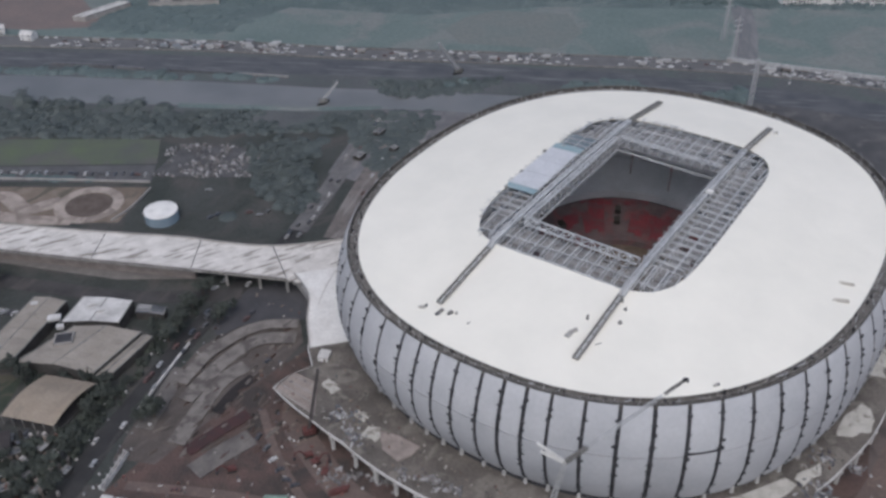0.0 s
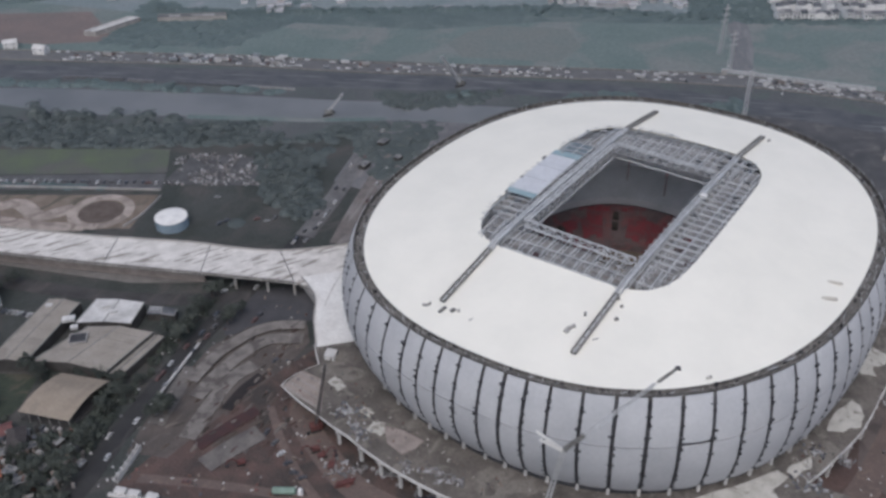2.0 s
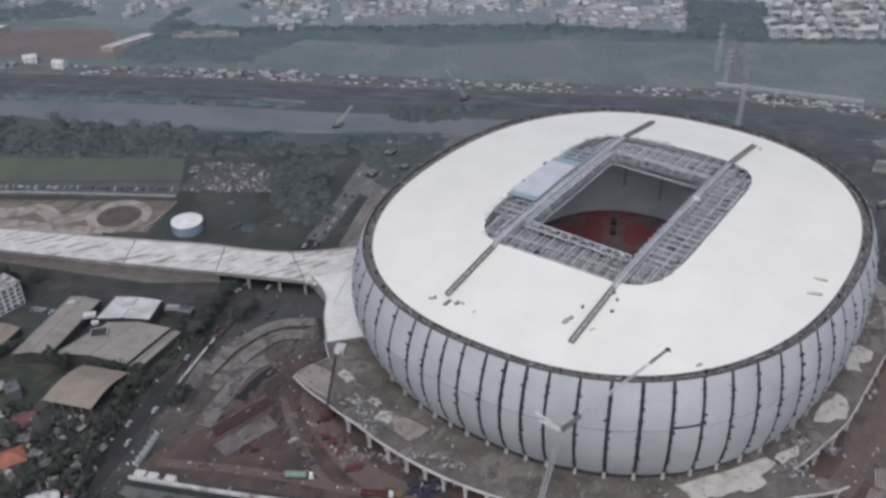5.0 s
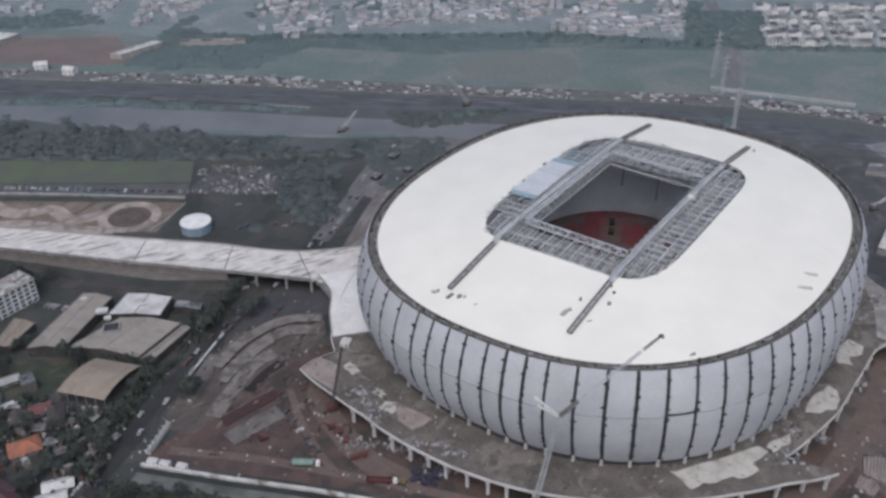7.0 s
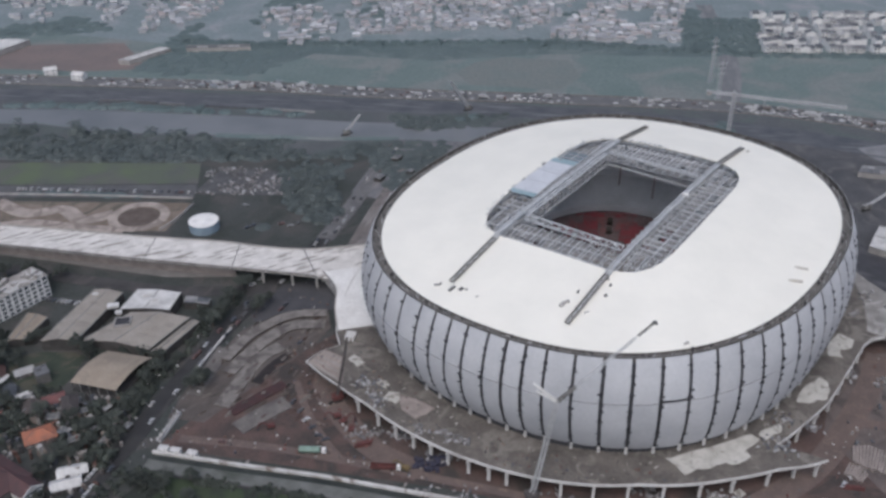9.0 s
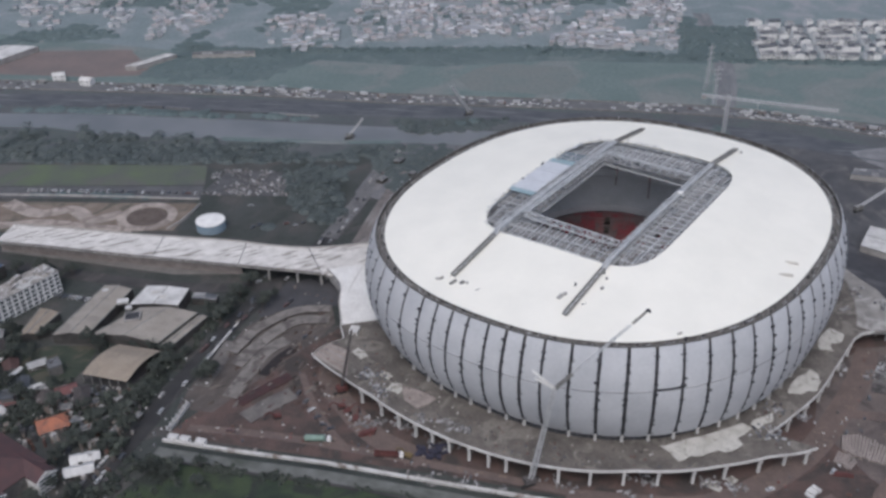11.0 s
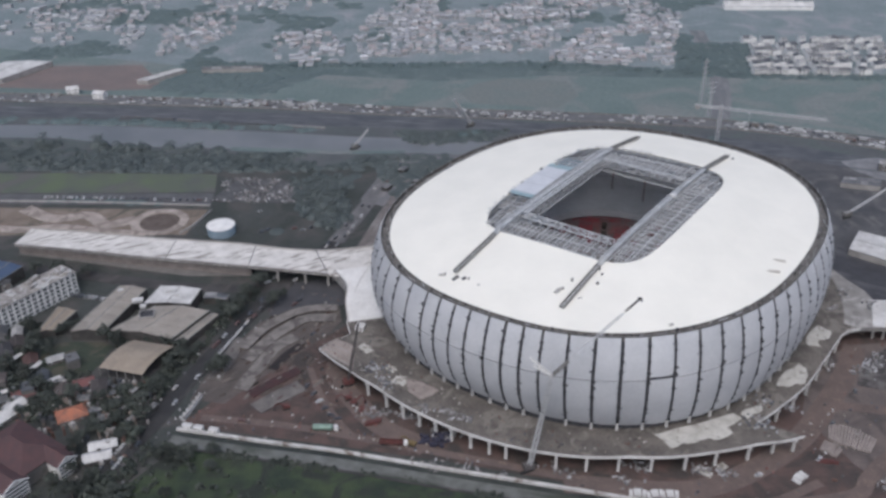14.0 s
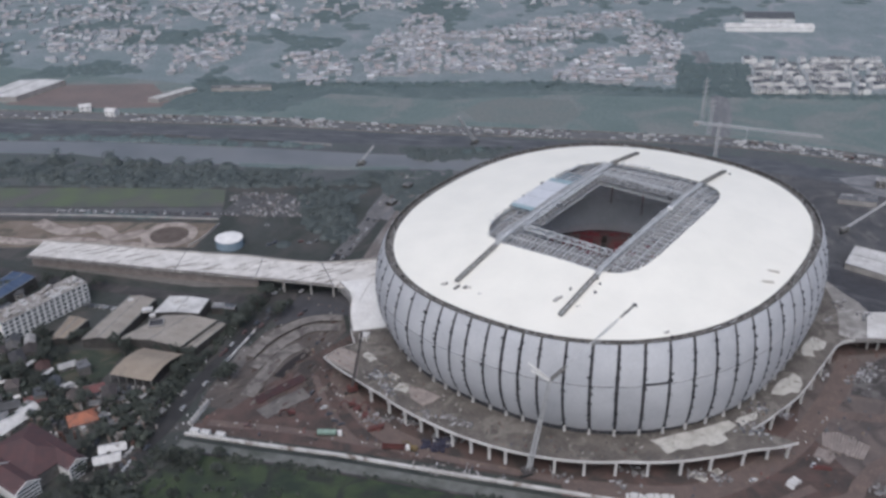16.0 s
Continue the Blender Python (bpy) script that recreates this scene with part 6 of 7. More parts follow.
traffic, far_seen = Shape(), 0


def put_vehicle(kind, m, group):
    global first_car, first_truck
    if kind == "car":
        if first_car is None:
            first_car = car(m, group)
            return
        tagged(copy_thing(first_car, m), group=group)
    else:
        if first_truck is None:
            first_truck = truck(m, group)
            return
        tagged(copy_thing(first_truck, m), group=group)


for i in range(3, len(HWY) - 2):
    p, q = Vector(HWY[i]), Vector(HWY[i + 1])
    d = (q - p).normalized()
    crowd = 0.22 + 0.5 * noise.noise((p.x * 0.02, p.y * 0.02, 8.0))
    for lane in (-8.8, -5.6, -2.6, 2.6, 5.6, 8.8):
        if rng.random() < crowd * (0.5 if abs(lane) > 9 else 1):
            o = p + Vector((-d.y, d.x)) * (lane + rng.uniform(-0.9, 0.9)) + d * rng.uniform(-4, 4)
            a = math.degrees(math.atan2(d.y, d.x)) + (180 if lane > 0 else 0) + rng.gauss(0, 3)
            kd = "truck" if rng.random() < 0.2 else "car"
            m = pose(o.x, o.y, 0.25, 0, 0, a)
            far_seen += 1
            if far_seen % 5 > 1:
                traffic.box(o.x, o.y, 0.55, 4.4, 1.8, 0.6, radians(a))
                traffic.box(o.x - d.x * 0.2, o.y - d.y * 0.2, 1.1, 2.6, 1.6, 0.55, radians(a), taper=0.8)
                continue
            if kd in first_far:
                copy_thing(first_far[kd], m)
            else:
                first_far[kd] = (far_truck if kd == "truck" else far_car)(m)
tagged(part("highway_traffic", traffic, M_TRAFFIC), "distant cars packed on the highway", "cars", kind="stuff")
MAIN_LINE = smooth_line(MAIN, 12)
for i in range(6, len(MAIN_LINE) - 2):
    p, q = Vector(MAIN_LINE[i]), Vector(MAIN_LINE[i + 1])
    d = (q - p).normalized()
    for lane in (-3.2, 3.0):
        if rng.random() < 0.24:
            o = p + Vector((-d.y, d.x)) * (lane + rng.uniform(-0.5, 0.5))
            put_vehicle("truck" if rng.random() < 0.02 else "car", pose(o.x, o.y, 0.22, 0, 0, math.degrees(math.atan2(d.y, d.x)) + (180 if lane > 0 else 0)), "vehicles on the main road")
for x, y, a in ((-172, -102, 40), (-168, -108, 30), (-181, -88, 70), (-176, -95, 60), (-164, -114, -10), (-160, -117, 20), (-213, -119, -10), (95, -148, 50), (112, -120, 60), (135, -92, 70), (150, -66, 60), (60, -160, 20)):
    put_vehicle("car", pose(x, y, 0.1, 0, 0, a), "vehicles on the site")
for x, y, a, k in ((-152, -104, 30, 1), (-147, -110, 80, 1), (-156, -100, 200, 1), (-190, -108, 200, 1), (-118, -138, 160, 0)):
    excavator(pose(x, y, 0.1, 0, 0, a), M_REDM if k else M_YELM, "red tracked excavator on bare earth" if k else "yellow tracked excavator on bare earth")

for x, y, a in ((-242, 100.5, 50), (-238, 104, 50), (-218, 106, 20), (-211, 103, 15), (-206, 107, 65), (-250, 134, 10), (-146, 128, 70), (-141, 150, 74), (-135, 172, 74)):
    put_vehicle("car", pose(x, y, 0.02 if x < -200 else 0.22, 0, 0, a), "vehicles beside the tank")
for x, y, a in ((-224.2, 26.5, 40), (-220, 33, 45), (-201.5, -1.3, 60), (-199.2, 3.8, 60), (-223.2, 1, 65), (-234.9, -23.6, 70), (-184.5, -35.7, 50), (-229, -12, 68), (-212, 14, 55)):
    put_vehicle("car", pose(x, y, 0.24, 0, 0, a), "vehicles below the bridge")
for k in range(13):
    put_vehicle("car", pose(-361 + k * 3.3 + rng.uniform(-0.5, 0.5), 12 - k * 0.75, 0.02, 0, 0, 60 + rng.uniform(-5, 5)), "cars parked behind the halls")
for k in range(26):
    put_vehicle("car", pose(-432 + k * 5.4 + rng.uniform(-1, 1), 160.5 - k * 0.22 + rng.uniform(-0.8, 0.8), 0.02, 0, 0, rng.choice((0, 90, 80, 95))), "cars parked along the lot wall")
s = Shape()
for k in range(110):
    p = rng.choice(MAIN_LINE[8:70])
    x, y = p[0] + rng.choice((-1, 1)) * rng.uniform(7.5, 16), p[1] + rng.uniform(-5, 5)
    if y < 10:
        s.box(x, y, 0.0, rng.uniform(0.5, 1.8), rng.uniform(0.4, 1.1), rng.uniform(0.3, 1.4), rng.uniform(0, 3))
tagged(part("roadside_clutter", s, M_ROADSIDE), "small stalls, crates and bins beside the road", "clutter", kind="stuff")
yard = Shape()
for k in range(260):
    x, y = rng.uniform(-345, -264), rng.uniform(-158, -86)
    yard.box(x, y, 0.0, rng.uniform(0.8, 3.4), rng.uniform(0.6, 2.2), rng.uniform(1.5, 5.0) if k % 3 else 2.6, rng.uniform(0, 3), taper=rng.uniform(0.8, 1))
tagged(part("yard_clutter", yard, M_SCRAP), "small lean-tos, sheets and crates crowded between trees", "clutter", kind="stuff")
# site cabins, tank, tarpaulin heap
cabin = thing("site_cabin", "white site cabin with a flat roof", "cabin", pose(-241.3, -125.2, 0, 0, 0, -11), "site cabins along the canal")
s = Shape()
s.box(0, 0, 0.2, 5.0, 2.8, 2.6)
part("body", s, M_WHITE, cabin)
s = Shape()
s.box(0, 0, 2.8, 5.3, 3.1, 0.2)
part("roof", s, M_WHROOF, cabin)
for dx in (-1.8, 1.6):
    part("window_frame", WIN[1], M_WHITE, part("window", WIN[0], M_GLASS, cabin, at=pose(dx * 0.8, -1.42, 1.6)))
for x, y, a in ((-234.8, -126.8, -12), (-226, -128.6, -15)):
    copy_thing(cabin, pose(x, y, 0, 0, 0, a))
gt = thing("tank_truck", "tank truck with a pale green cylinder and white cab", "truck", pose(-167, -126, 0.1, 0, 0, -3))
s = Shape()
n = 20
for x0, x1, r0, r1 in ((-5.5, -5.0, 0.9, 1.7), (-5.0, 5.0, 1.7, 1.7), (5.0, 5.5, 1.7, 0.9)):
    ring = [(math.cos(TAU * i / n), math.sin(TAU * i / n)) for i in range(n)]
    v = [(x0, r0 * a, 2.2 + r0 * b) for a, b in ring] + [(x1, r1 * a, 2.2 + r1 * b) for a, b in ring]
    s.add(v, [(i, (i + 1) % n, n + (i + 1) % n, n + i) for i in range(n)] + [tuple(range(n)), tuple(range(n, 2 * n))])
part("shell", s, M_TEAL, gt)
s = Shape()
s.box(1.0, 0, 0.55, 14.5, 1.0, 0.4)
part("chassis", s, M_DARK, gt)
s = Shape()
s.box(7.4, 0, 0.7, 2.2, 2.5, 1.5)
s.box(7.3, 0, 2.2, 1.9, 2.4, 1.0, taper=0.88)
cab = part("cab", s, M_WHITE, gt, "white cab")
s = Shape()
s.box(8.35, 0, 1.9, 0.12, 2.0, 0.8)
part("windscreen", s, M_GLASS, cab)
for x in (-4.2, -2.9, 3.2, 7.2):
    for y in (-1.0, 1.0):
        part("wheel", BIG_WHEEL, M_TYRE, gt, at=pose(x, y, 0.55))
rt = thing("trailer_truck", "long red trailer truck with a white cab on bare earth", "truck", pose(-128, -137.5, 0.1, 0, 0, -4))
s = Shape()
s.box(-1.0, 0, 1.1, 12.5, 2.6, 0.25)
for y in (-1.25, 1.25):
    s.box(-1.0, y, 1.3, 12.5, 0.12, 1.5)
for x in (-7.2, 5.2):
    s.box(x, 0, 1.3, 0.12, 2.6, 1.5)
part("cargo_bed", s, M_REDM, rt, "open red cargo bed")
s = Shape()
s.box(6.9, 0, 0.7, 2.1, 2.4, 1.4)
s.box(6.8, 0, 2.1, 1.8, 2.3, 0.95, taper=0.88)
cab = part("cab", s, M_WHITE, rt, "white cab")
s = Shape()
s.box(7.8, 0, 1.8, 0.12, 1.9, 0.8)
part("windscreen", s, M_GLASS, cab)
s = Shape()
s.box(0, 0, 0.6, 14.0, 0.9, 0.45)
part("chassis", s, M_DARK, rt)
for x in (-5.6, -4.3, -3.0, 3.4, 6.8):
    for y in (-1.0, 1.0):
        part("wheel", BIG_WHEEL, M_TYRE, rt, at=pose(x, y, 0.55))
for x, y, sx, a in ((-140, -121, 9, 20),):
    st = thing("beam_stack", "stack of rust-red steel beams on bare earth", "beam stack", pose(x, y, 0, 0, 0, a))
    for k in range(4):
        for dy in (-0.8, 0, 0.8):
            s = Shape()
            s.box(rng.uniform(-1, 1), dy, k * 0.6 + 0.1, sx * rng.uniform(0.7, 1), 0.7, 0.55, rng.uniform(-0.04, 0.04))
            part("beam", s, M_REDM, st)
heap = Shape()
for k in range(26):
    heap.box(rng.uniform(-8, 8), rng.uniform(-5, 5), 0.1, rng.uniform(1.5, 4), rng.uniform(1, 3), rng.uniform(0.6, 2.6), rng.uniform(0, 3))
tagged(part("material_heap", heap, M_BLUE, at=pose(-106, -134, 0, 0, 0, -15)), "heap of materials under blue tarpaulin", "heap", kind="stuff")

M_HEAP = mat("pale_debris", (0.7, 0.7, 0.7), (1, 1, 1), 2, 0.4, island=True, palette=[(0.27, 0.265, 0.27), (0.17, 0.166, 0.17), (0.4, 0.395, 0.4), (0.12, 0.117, 0.12), (0.23, 0.215, 0.21)])
M_HEAPB = mat("stacked_materials", (0.7, 0.7, 0.7), (1, 1, 1), 2, 0.4, island=True, palette=[(0.2, 0.205, 0.22), (0.14, 0.145, 0.16), (0.34, 0.34, 0.345), (0.1, 0.1, 0.115), (0.24, 0.22, 0.215), (0.42, 0.42, 0.42)])
M_GEARP = mat("pale_gear", (0.75, 0.75, 0.75), (1, 1, 1), 2, 0.4, island=True, palette=[(0.5, 0.49, 0.48), (0.3, 0.28, 0.27), (0.2, 0.1, 0.09), (0.62, 0.61, 0.6), (0.14, 0.13, 0.13)])
# loose scrap on the podium and round the site
scrap = Shape()
for k in range(700):
    th = radians(rng.uniform(-140, -20))
    x, y = oval(th, grow=rng.uniform(8.5, podium_r(math.degrees(th)) - 2))
    x, y = stad(x, y)
    if (x < -132 and y > -38) or (5 < x < 62 and -152 < y < -120):
        continue
    if rng.random() < 0.5 + 0.5 * noise.noise((x * 0.05, y * 0.05, 1.0)):
        scrap.box(x, y, DECK_Z, rng.uniform(0.3, 1.6) * rng.choice((1, 1, 1.6)), rng.uniform(0.2, 0.9), rng.uniform(0.15, 0.8), rng.uniform(0, 3))
tagged(part("deck_scrap", scrap, M_SCRAP), "loose building scrap and pallets on the podium deck", "scrap", kind="stuff")
scrap = Shape()
for k in range(1500):
    x, y = rng.uniform(-250, 220), rng.uniform(-205, 30)
    lx, ly = x * math.cos(radians(-AXIS)) - y * math.sin(radians(-AXIS)), x * math.sin(radians(-AXIS)) + y * math.cos(radians(-AXIS))
    if (lx / 155) ** 2 + (ly / 172) ** 2 < 1 or y < -128 - 0.235 * (x + 247) + 4 or (x < -200 and y > -70) or x < -245:
        continue
    if noise.noise((x * 0.03, y * 0.03, 4.0)) > -0.05:
        scrap.box(x, y, 0.1, rng.uniform(0.4, 2.6), rng.uniform(0.3, 1.3), rng.uniform(0.15, 1.2), rng.uniform(0, 3))
tagged(part("ground_scrap", scrap, M_SCRAP), "loose building scrap strewn over bare earth", "scrap", kind="stuff")
rub = Shape()
for k in range(800):
    x, y = rng.uniform(-292, -208), rng.uniform(151, 196)
    if noise.noise((x * 0.07, y * 0.07, 3.0)) < -0.02:
        continue
    rub.box(x, y, 0.1, rng.uniform(0.6, 3.4), rng.uniform(0.5, 2.2), rng.uniform(0.3, 1.8), rng.uniform(0, 3), taper=rng.uniform(0.5, 1))
tagged(part("rubble", rub, M_HEAP), "heaps of broken concrete and rubble", "rubble", kind="stuff")
for ring in ([(9, -140), (14, -139), (34, -132), (55, -123), (59, -127), (50, -134), (51, -139), (43, -144), (38, -143), (29, -147), (23, -147), (16, -151), (13, -145)],
             [(59, -124), (65, -119), (73, -115), (71, -122), (66, -124), (61, -128)],
             [(86, -99), (90, -92), (95, -86), (105, -79), (108, -83), (107, -90), (103, -97), (98, -97), (93, -100)],
             [(118, -53), (124, -45), (130, -39), (136, -46), (132, -53), (125, -55), (124, -62), (117, -60)]):
    s = Shape()
    s.prism([p for a, b in zip(ring, ring[1:] + ring[:1]) for p in (a, ((a[0] + b[0]) / 2 + rng.uniform(-0.8, 0.8), (a[1] + b[1]) / 2 + rng.uniform(-0.8, 0.8)))], DECK_Z, DECK_Z + 0.26)
    tagged(part("screed_slab", s, M_SCREED), "fresh pale concrete screed on the podium deck", "screed", "screeds")
for sx, sy, w, d, a in ((-126, -95, 9, 8, -30), (-132, -84, 7, 5, -40), (-148, -64, 10, 6, -50)):
    s = Shape()
    ring = [(-0.5, -0.45), (-0.2, -0.52), (0.12, -0.44), (0.5, -0.5), (0.54, -0.1), (0.46, 0.3), (0.2, 0.34), (0.16, 0.56), (-0.14, 0.5), (-0.3, 0.3), (-0.55, 0.36), (-0.47, 0.0)]
    s.prism([(x * w * rng.uniform(0.85, 1.12), y * d * rng.uniform(0.85, 1.12)) for x, y in ring], 0, 0.25)
    tagged(part("screed_slab", s, M_SCREED, at=pose(sx, sy, DECK_Z + 0.01, 0, 0, a)), "fresh pale concrete screed on the podium deck", "screed", "screeds")

# precast stacks, white container and fence on the east side
for cx, cy, a0, n, ln, w in ((118, -131, 62, 15, 17, 1.55), (104, -140, 50, 7, 9, 1.4)):
    st = thing("precast_stack", "wide fan of pale precast concrete beams on bare earth", "beam stack", pose(cx, cy, 0.1, 0, 0, a0), "precast stacks")
    for k in range(n):
        s = Shape()
        u = k - (n - 1) / 2
        s.box(rng.uniform(-0.8, 0.8) - 0.05 * u * u, u * w, 0, ln - 0.09 * u * u + rng.uniform(-1.2, 1.2), w * 0.75, rng.uniform(0.5, 1.3), u * 0.018 + rng.uniform(-0.02, 0.02))
        part("beam", s, M_PRECAST, st)
st = thing("beam_stack", "rust-red steel beams lying on bare earth", "beam stack", pose(98.5, -150, 0.1, 0, 0, -8))
for y, z, ln in ((-0.9, 0, 11), (0, 0, 10), (0.9, 0, 11.5), (-0.4, 0.7, 9), (0.6, 0.7, 8)):
    s = Shape()
    s.box(rng.uniform(-0.5, 0.5), y, z, ln, 0.7, 0.65)
    part("beam", s, M_REDM, st)
ct = thing("panel_stack", "low stack of white panels on bare earth", "panel stack", pose(80, -162, 0.1, 0, 0, 40), "white panel stacks")
for k in range(4):
    s = Shape()
    s.box(-3.2 + k * 2.1 + rng.uniform(-0.2, 0.2), rng.uniform(-0.4, 0.4), 0, 1.8, 4.6, rng.uniform(0.8, 1.5), rng.uniform(-0.05, 0.05))
    part("panel", s, M_WHROOF, ct)
for x, y, a in ((-4, -173.2, -10), (4.5, -173.8, 4), (12, -174, -6)):
    copy_thing(ct, pose(x, y, 0.1, 0, 0, a))
for x, y, w, d, a in ((32.5, -158, 9, 4, -40), (43, -154, 5, 4.5, 30)):
    s = Shape()
    s.prism([(-w / 2, -d / 2), (w / 2, -d / 2 * 0.7), (w / 2 * 0.9, d / 2), (-w / 2 * 0.8, d / 2)], 0, 0.7)
    tagged(part("loose_slab", s, M_SCREED, at=pose(x, y, 0.12, 0, 0, a)), "pale concrete slab lying on churned earth", "slab", "loose slabs")
fence = thing("site_fence", "white panel fence beside the site gate", "fence", pose(0, 0, 0))
fl = smooth_line([(-244.6, -119), (-242, -109), (-239.5, -98)], 3)
for p, q in zip(fl, fl[1:]):
    s = Shape()
    s.bar((*p, 1.6), (*q, 1.6), 0.3, 2.8)
    part("fence_panel", s, M_WHROOF, fence)
    s = Shape()
    s.bar((p[0] - 2.2, p[1] + 0.6, 1.2), (q[0] - 2.2, q[1] + 0.6, 1.2), 0.5, 0.7)
    part("rail", s, M_PALE, fence)
for p in fl:
    s = Shape()
    s.bar((p[0], p[1], 0.0), (p[0] - 2.4, p[1] + 0.6, 3.0), 0.45)
    part("post", s, M_PALE, fence)

for cx, cy, n, sp in ((31, -156, 26, 7), (44, -160, 20, 6), (150, -70, 40, 9), (160, -62, 30, 9), (118, -62, 24, 7), (128, -66, 20, 6), (124, -168, 22, 7), (-98, -128, 26, 8), (200, -70, 30, 14)):
    s = Shape()
    for k in range(n):
        s.box(rng.gauss(0, sp * 0.5), rng.gauss(0, sp * 0.35), 0, rng.uniform(0.8, 3.6), rng.uniform(0.6, 1.6), rng.uniform(0.3, 1.5), rng.uniform(0, 3), taper=rng.uniform(0.7, 1))
    tagged(part("spoil_heap", s, M_HEAP, at=pose(cx, cy, 0.1, 0, 0, rng.uniform(0, 90))), "heap of pale slabs and broken timber on bare earth", "heap", "heaps on the site", kind="stuff")

M_MAT = mat("tan_mat", (0.52, 0.49, 0.42), (0.44, 0.41, 0.36), 2, 0.5)
M_GEAR = mat("faded_grey_gear", (0.42, 0.41, 0.39), (0.3, 0.29, 0.28), 2, 0.5)
# timber slab and piles on the podium's west side
s = Shape()
s.prism([(-123, -94), (-114, -97), (-104, -104), (-108, -109), (-114, -112), (-121, -105)], DECK_Z, DECK_Z + 0.5)
tagged(part("formwork_slab", s, M_PRECAST), "flat slab of brownish timber formwork on the deck", "formwork")
for cx, cy, n, sp, m_ in ((-142, -84, 34, 9, M_HEAPB), (-136, -97, 30, 8, M_HEAPB), (-98, -124, 26, 7, M_HEAP), (-90, -128, 18, 5, M_HEAP), (-112, -120, 14, 6, M_HEAP), (76, -112, 18, 6, M_HEAPB), (68, -132, 26, 9, M_HEAPB), (88, -120, 16, 5, M_HEAP)):
    s = Shape()
    for k in range(n):
        s.box(rng.gauss(0, sp * 0.5), rng.gauss(0, sp * 0.3), 0, rng.uniform(0.8, 3.4), rng.uniform(0.5, 1.4), rng.uniform(0.2, 1.2), rng.uniform(0, 3), taper=rng.uniform(0.8, 1))
    tagged(part("deck_heap", s, m_, at=pose(cx, cy, DECK_Z + 0.02, 0, 0, -35)), "heap of building materials on the podium deck", "heap", "heaps on the deck", kind="stuff")
for cx, cy, n, sp, m_ in ((150, 22, 24, 8, M_HEAPB), (164, 44, 30, 9, M_HEAP), (160, -2, 16, 7, M_HEAP), (172, -16, 14, 6, M_HEAPB), (146, -20, 12, 6, M_HEAP)):
    s = Shape()
    for k in range(n):
        s.box(rng.gauss(0, sp * 0.5), rng.gauss(0, sp * 0.3), 0, rng.uniform(0.8, 3.4), rng.uniform(0.5, 1.4), rng.uniform(0.2, 1.6), rng.uniform(0, 3), taper=rng.uniform(0.8, 1))
    tagged(part("deck_heap", s, m_, at=pose(cx, cy, DECK_Z - 0.38, 0, 0, 55)), "heap of building materials on the dusty apron", "heap", "heaps on the deck", kind="stuff")
for k in range(3):
    s = Shape()
    line = smooth_line(([(-166, -60), (-164, -80), (-150, -104), (-134, -124)], [(-236, -116), (-190, -122), (-140, -134), (-80, -150)], [(60, -160), (90, -140), (115, -112), (138, -80)])[k], 20)
    for j in range(26):
        p = rng.choice(line)
        s.box(p[0] + rng.gauss(0, 5), p[1] + rng.gauss(0, 4), 0.25, rng.uniform(0.5, 1.8), rng.uniform(0.4, 1.0), rng.uniform(0.3, 1.3), rng.uniform(0, 3))
    tagged(part("loose_gear", s, M_GEARP), "small pale crates and barriers beside the mud track", "crates", kind="stuff")
for cx, cy, n, sp in ((-140, -112, 40, 10), (-124, -114, 30, 9), (-107, -154, 12, 6), (-88, -157, 14, 7), (-73, -161, 10, 5), (-40, -158, 18, 8), (-10, -164, 16, 8), (0, -154, 20, 8)):
    s = Shape()
    for k in range(n):
        s.box(rng.gauss(0, sp * 0.5), rng.gauss(0, sp * 0.3), 0, rng.uniform(0.6, 3.0), rng.uniform(0.4, 1.4), rng.uniform(0.2, 1.4), rng.uniform(0, 3), taper=rng.uniform(0.8, 1))
    tagged(part("spoil_heap", s, M_HEAP, at=pose(cx, cy, 0.1, 0, 0, -20)), "heap of pale slabs and broken timber on bare earth", "heap", "heaps on the site", kind="stuff")

# small gear on the white roof
M_DGEAR = mat("dark_equipment", (0.12, 0.12, 0.12), (0.2, 0.195, 0.19), 1.5, 0.4)
for x, y, w, d, a, dark in ((-41, -120, 2.6, 0.8, -20, 0), (-39.5, -118.5, 1.4, 0.8, 60, 1), (-31.8, -119, 4.6, 1.3, 45, 1), (-27.3, -117.3, 2.4, 1.5, 30, 1), (-24.8, -116.4, 1.2, 1.0, 10, 0), (23.9, -103.9, 4.2, 2.0, 50, 0), (25, -101, 1.8, 1.4, 10, 0), (26, -92.2, 1.8, 1.0, 70, 1), (33.9, -76.5, 1.6, 1.4, 0, 1), (39, -88, 1.5, 1.2, 30, 1), (37.5, -80, 1.2, 1.0, 0, 1), (85.1, -96.4, 2.6, 0.7, 20, 0), (37, 118, 1.6, 1.6, 0, 0), (-52, 28, 2, 1.2, 30, 0), (-58, 18, 1.8, 1.4, 30, 1), (-57, -8, 1.8, 1.0, 60, 1), (-56, -25, 2, 1, 20, 0)):
    s = Shape()
    s.box(0, 0, 0, w, d, 0.9)
    s.box(w * 0.2, 0, 0.9, w * 0.4, d * 0.7, 0.5)
    wx, wy = stad(x, y)
    tagged(part("roof_gear", s, M_DGEAR if dark else M_GEAR, at=pose(wx, wy, roof_z(x, y) - 0.1, 0, 0, a)), "small dark equipment lying on the white roof" if dark else "small grey equipment lying on the white roof", "equipment", "gear on the roof")
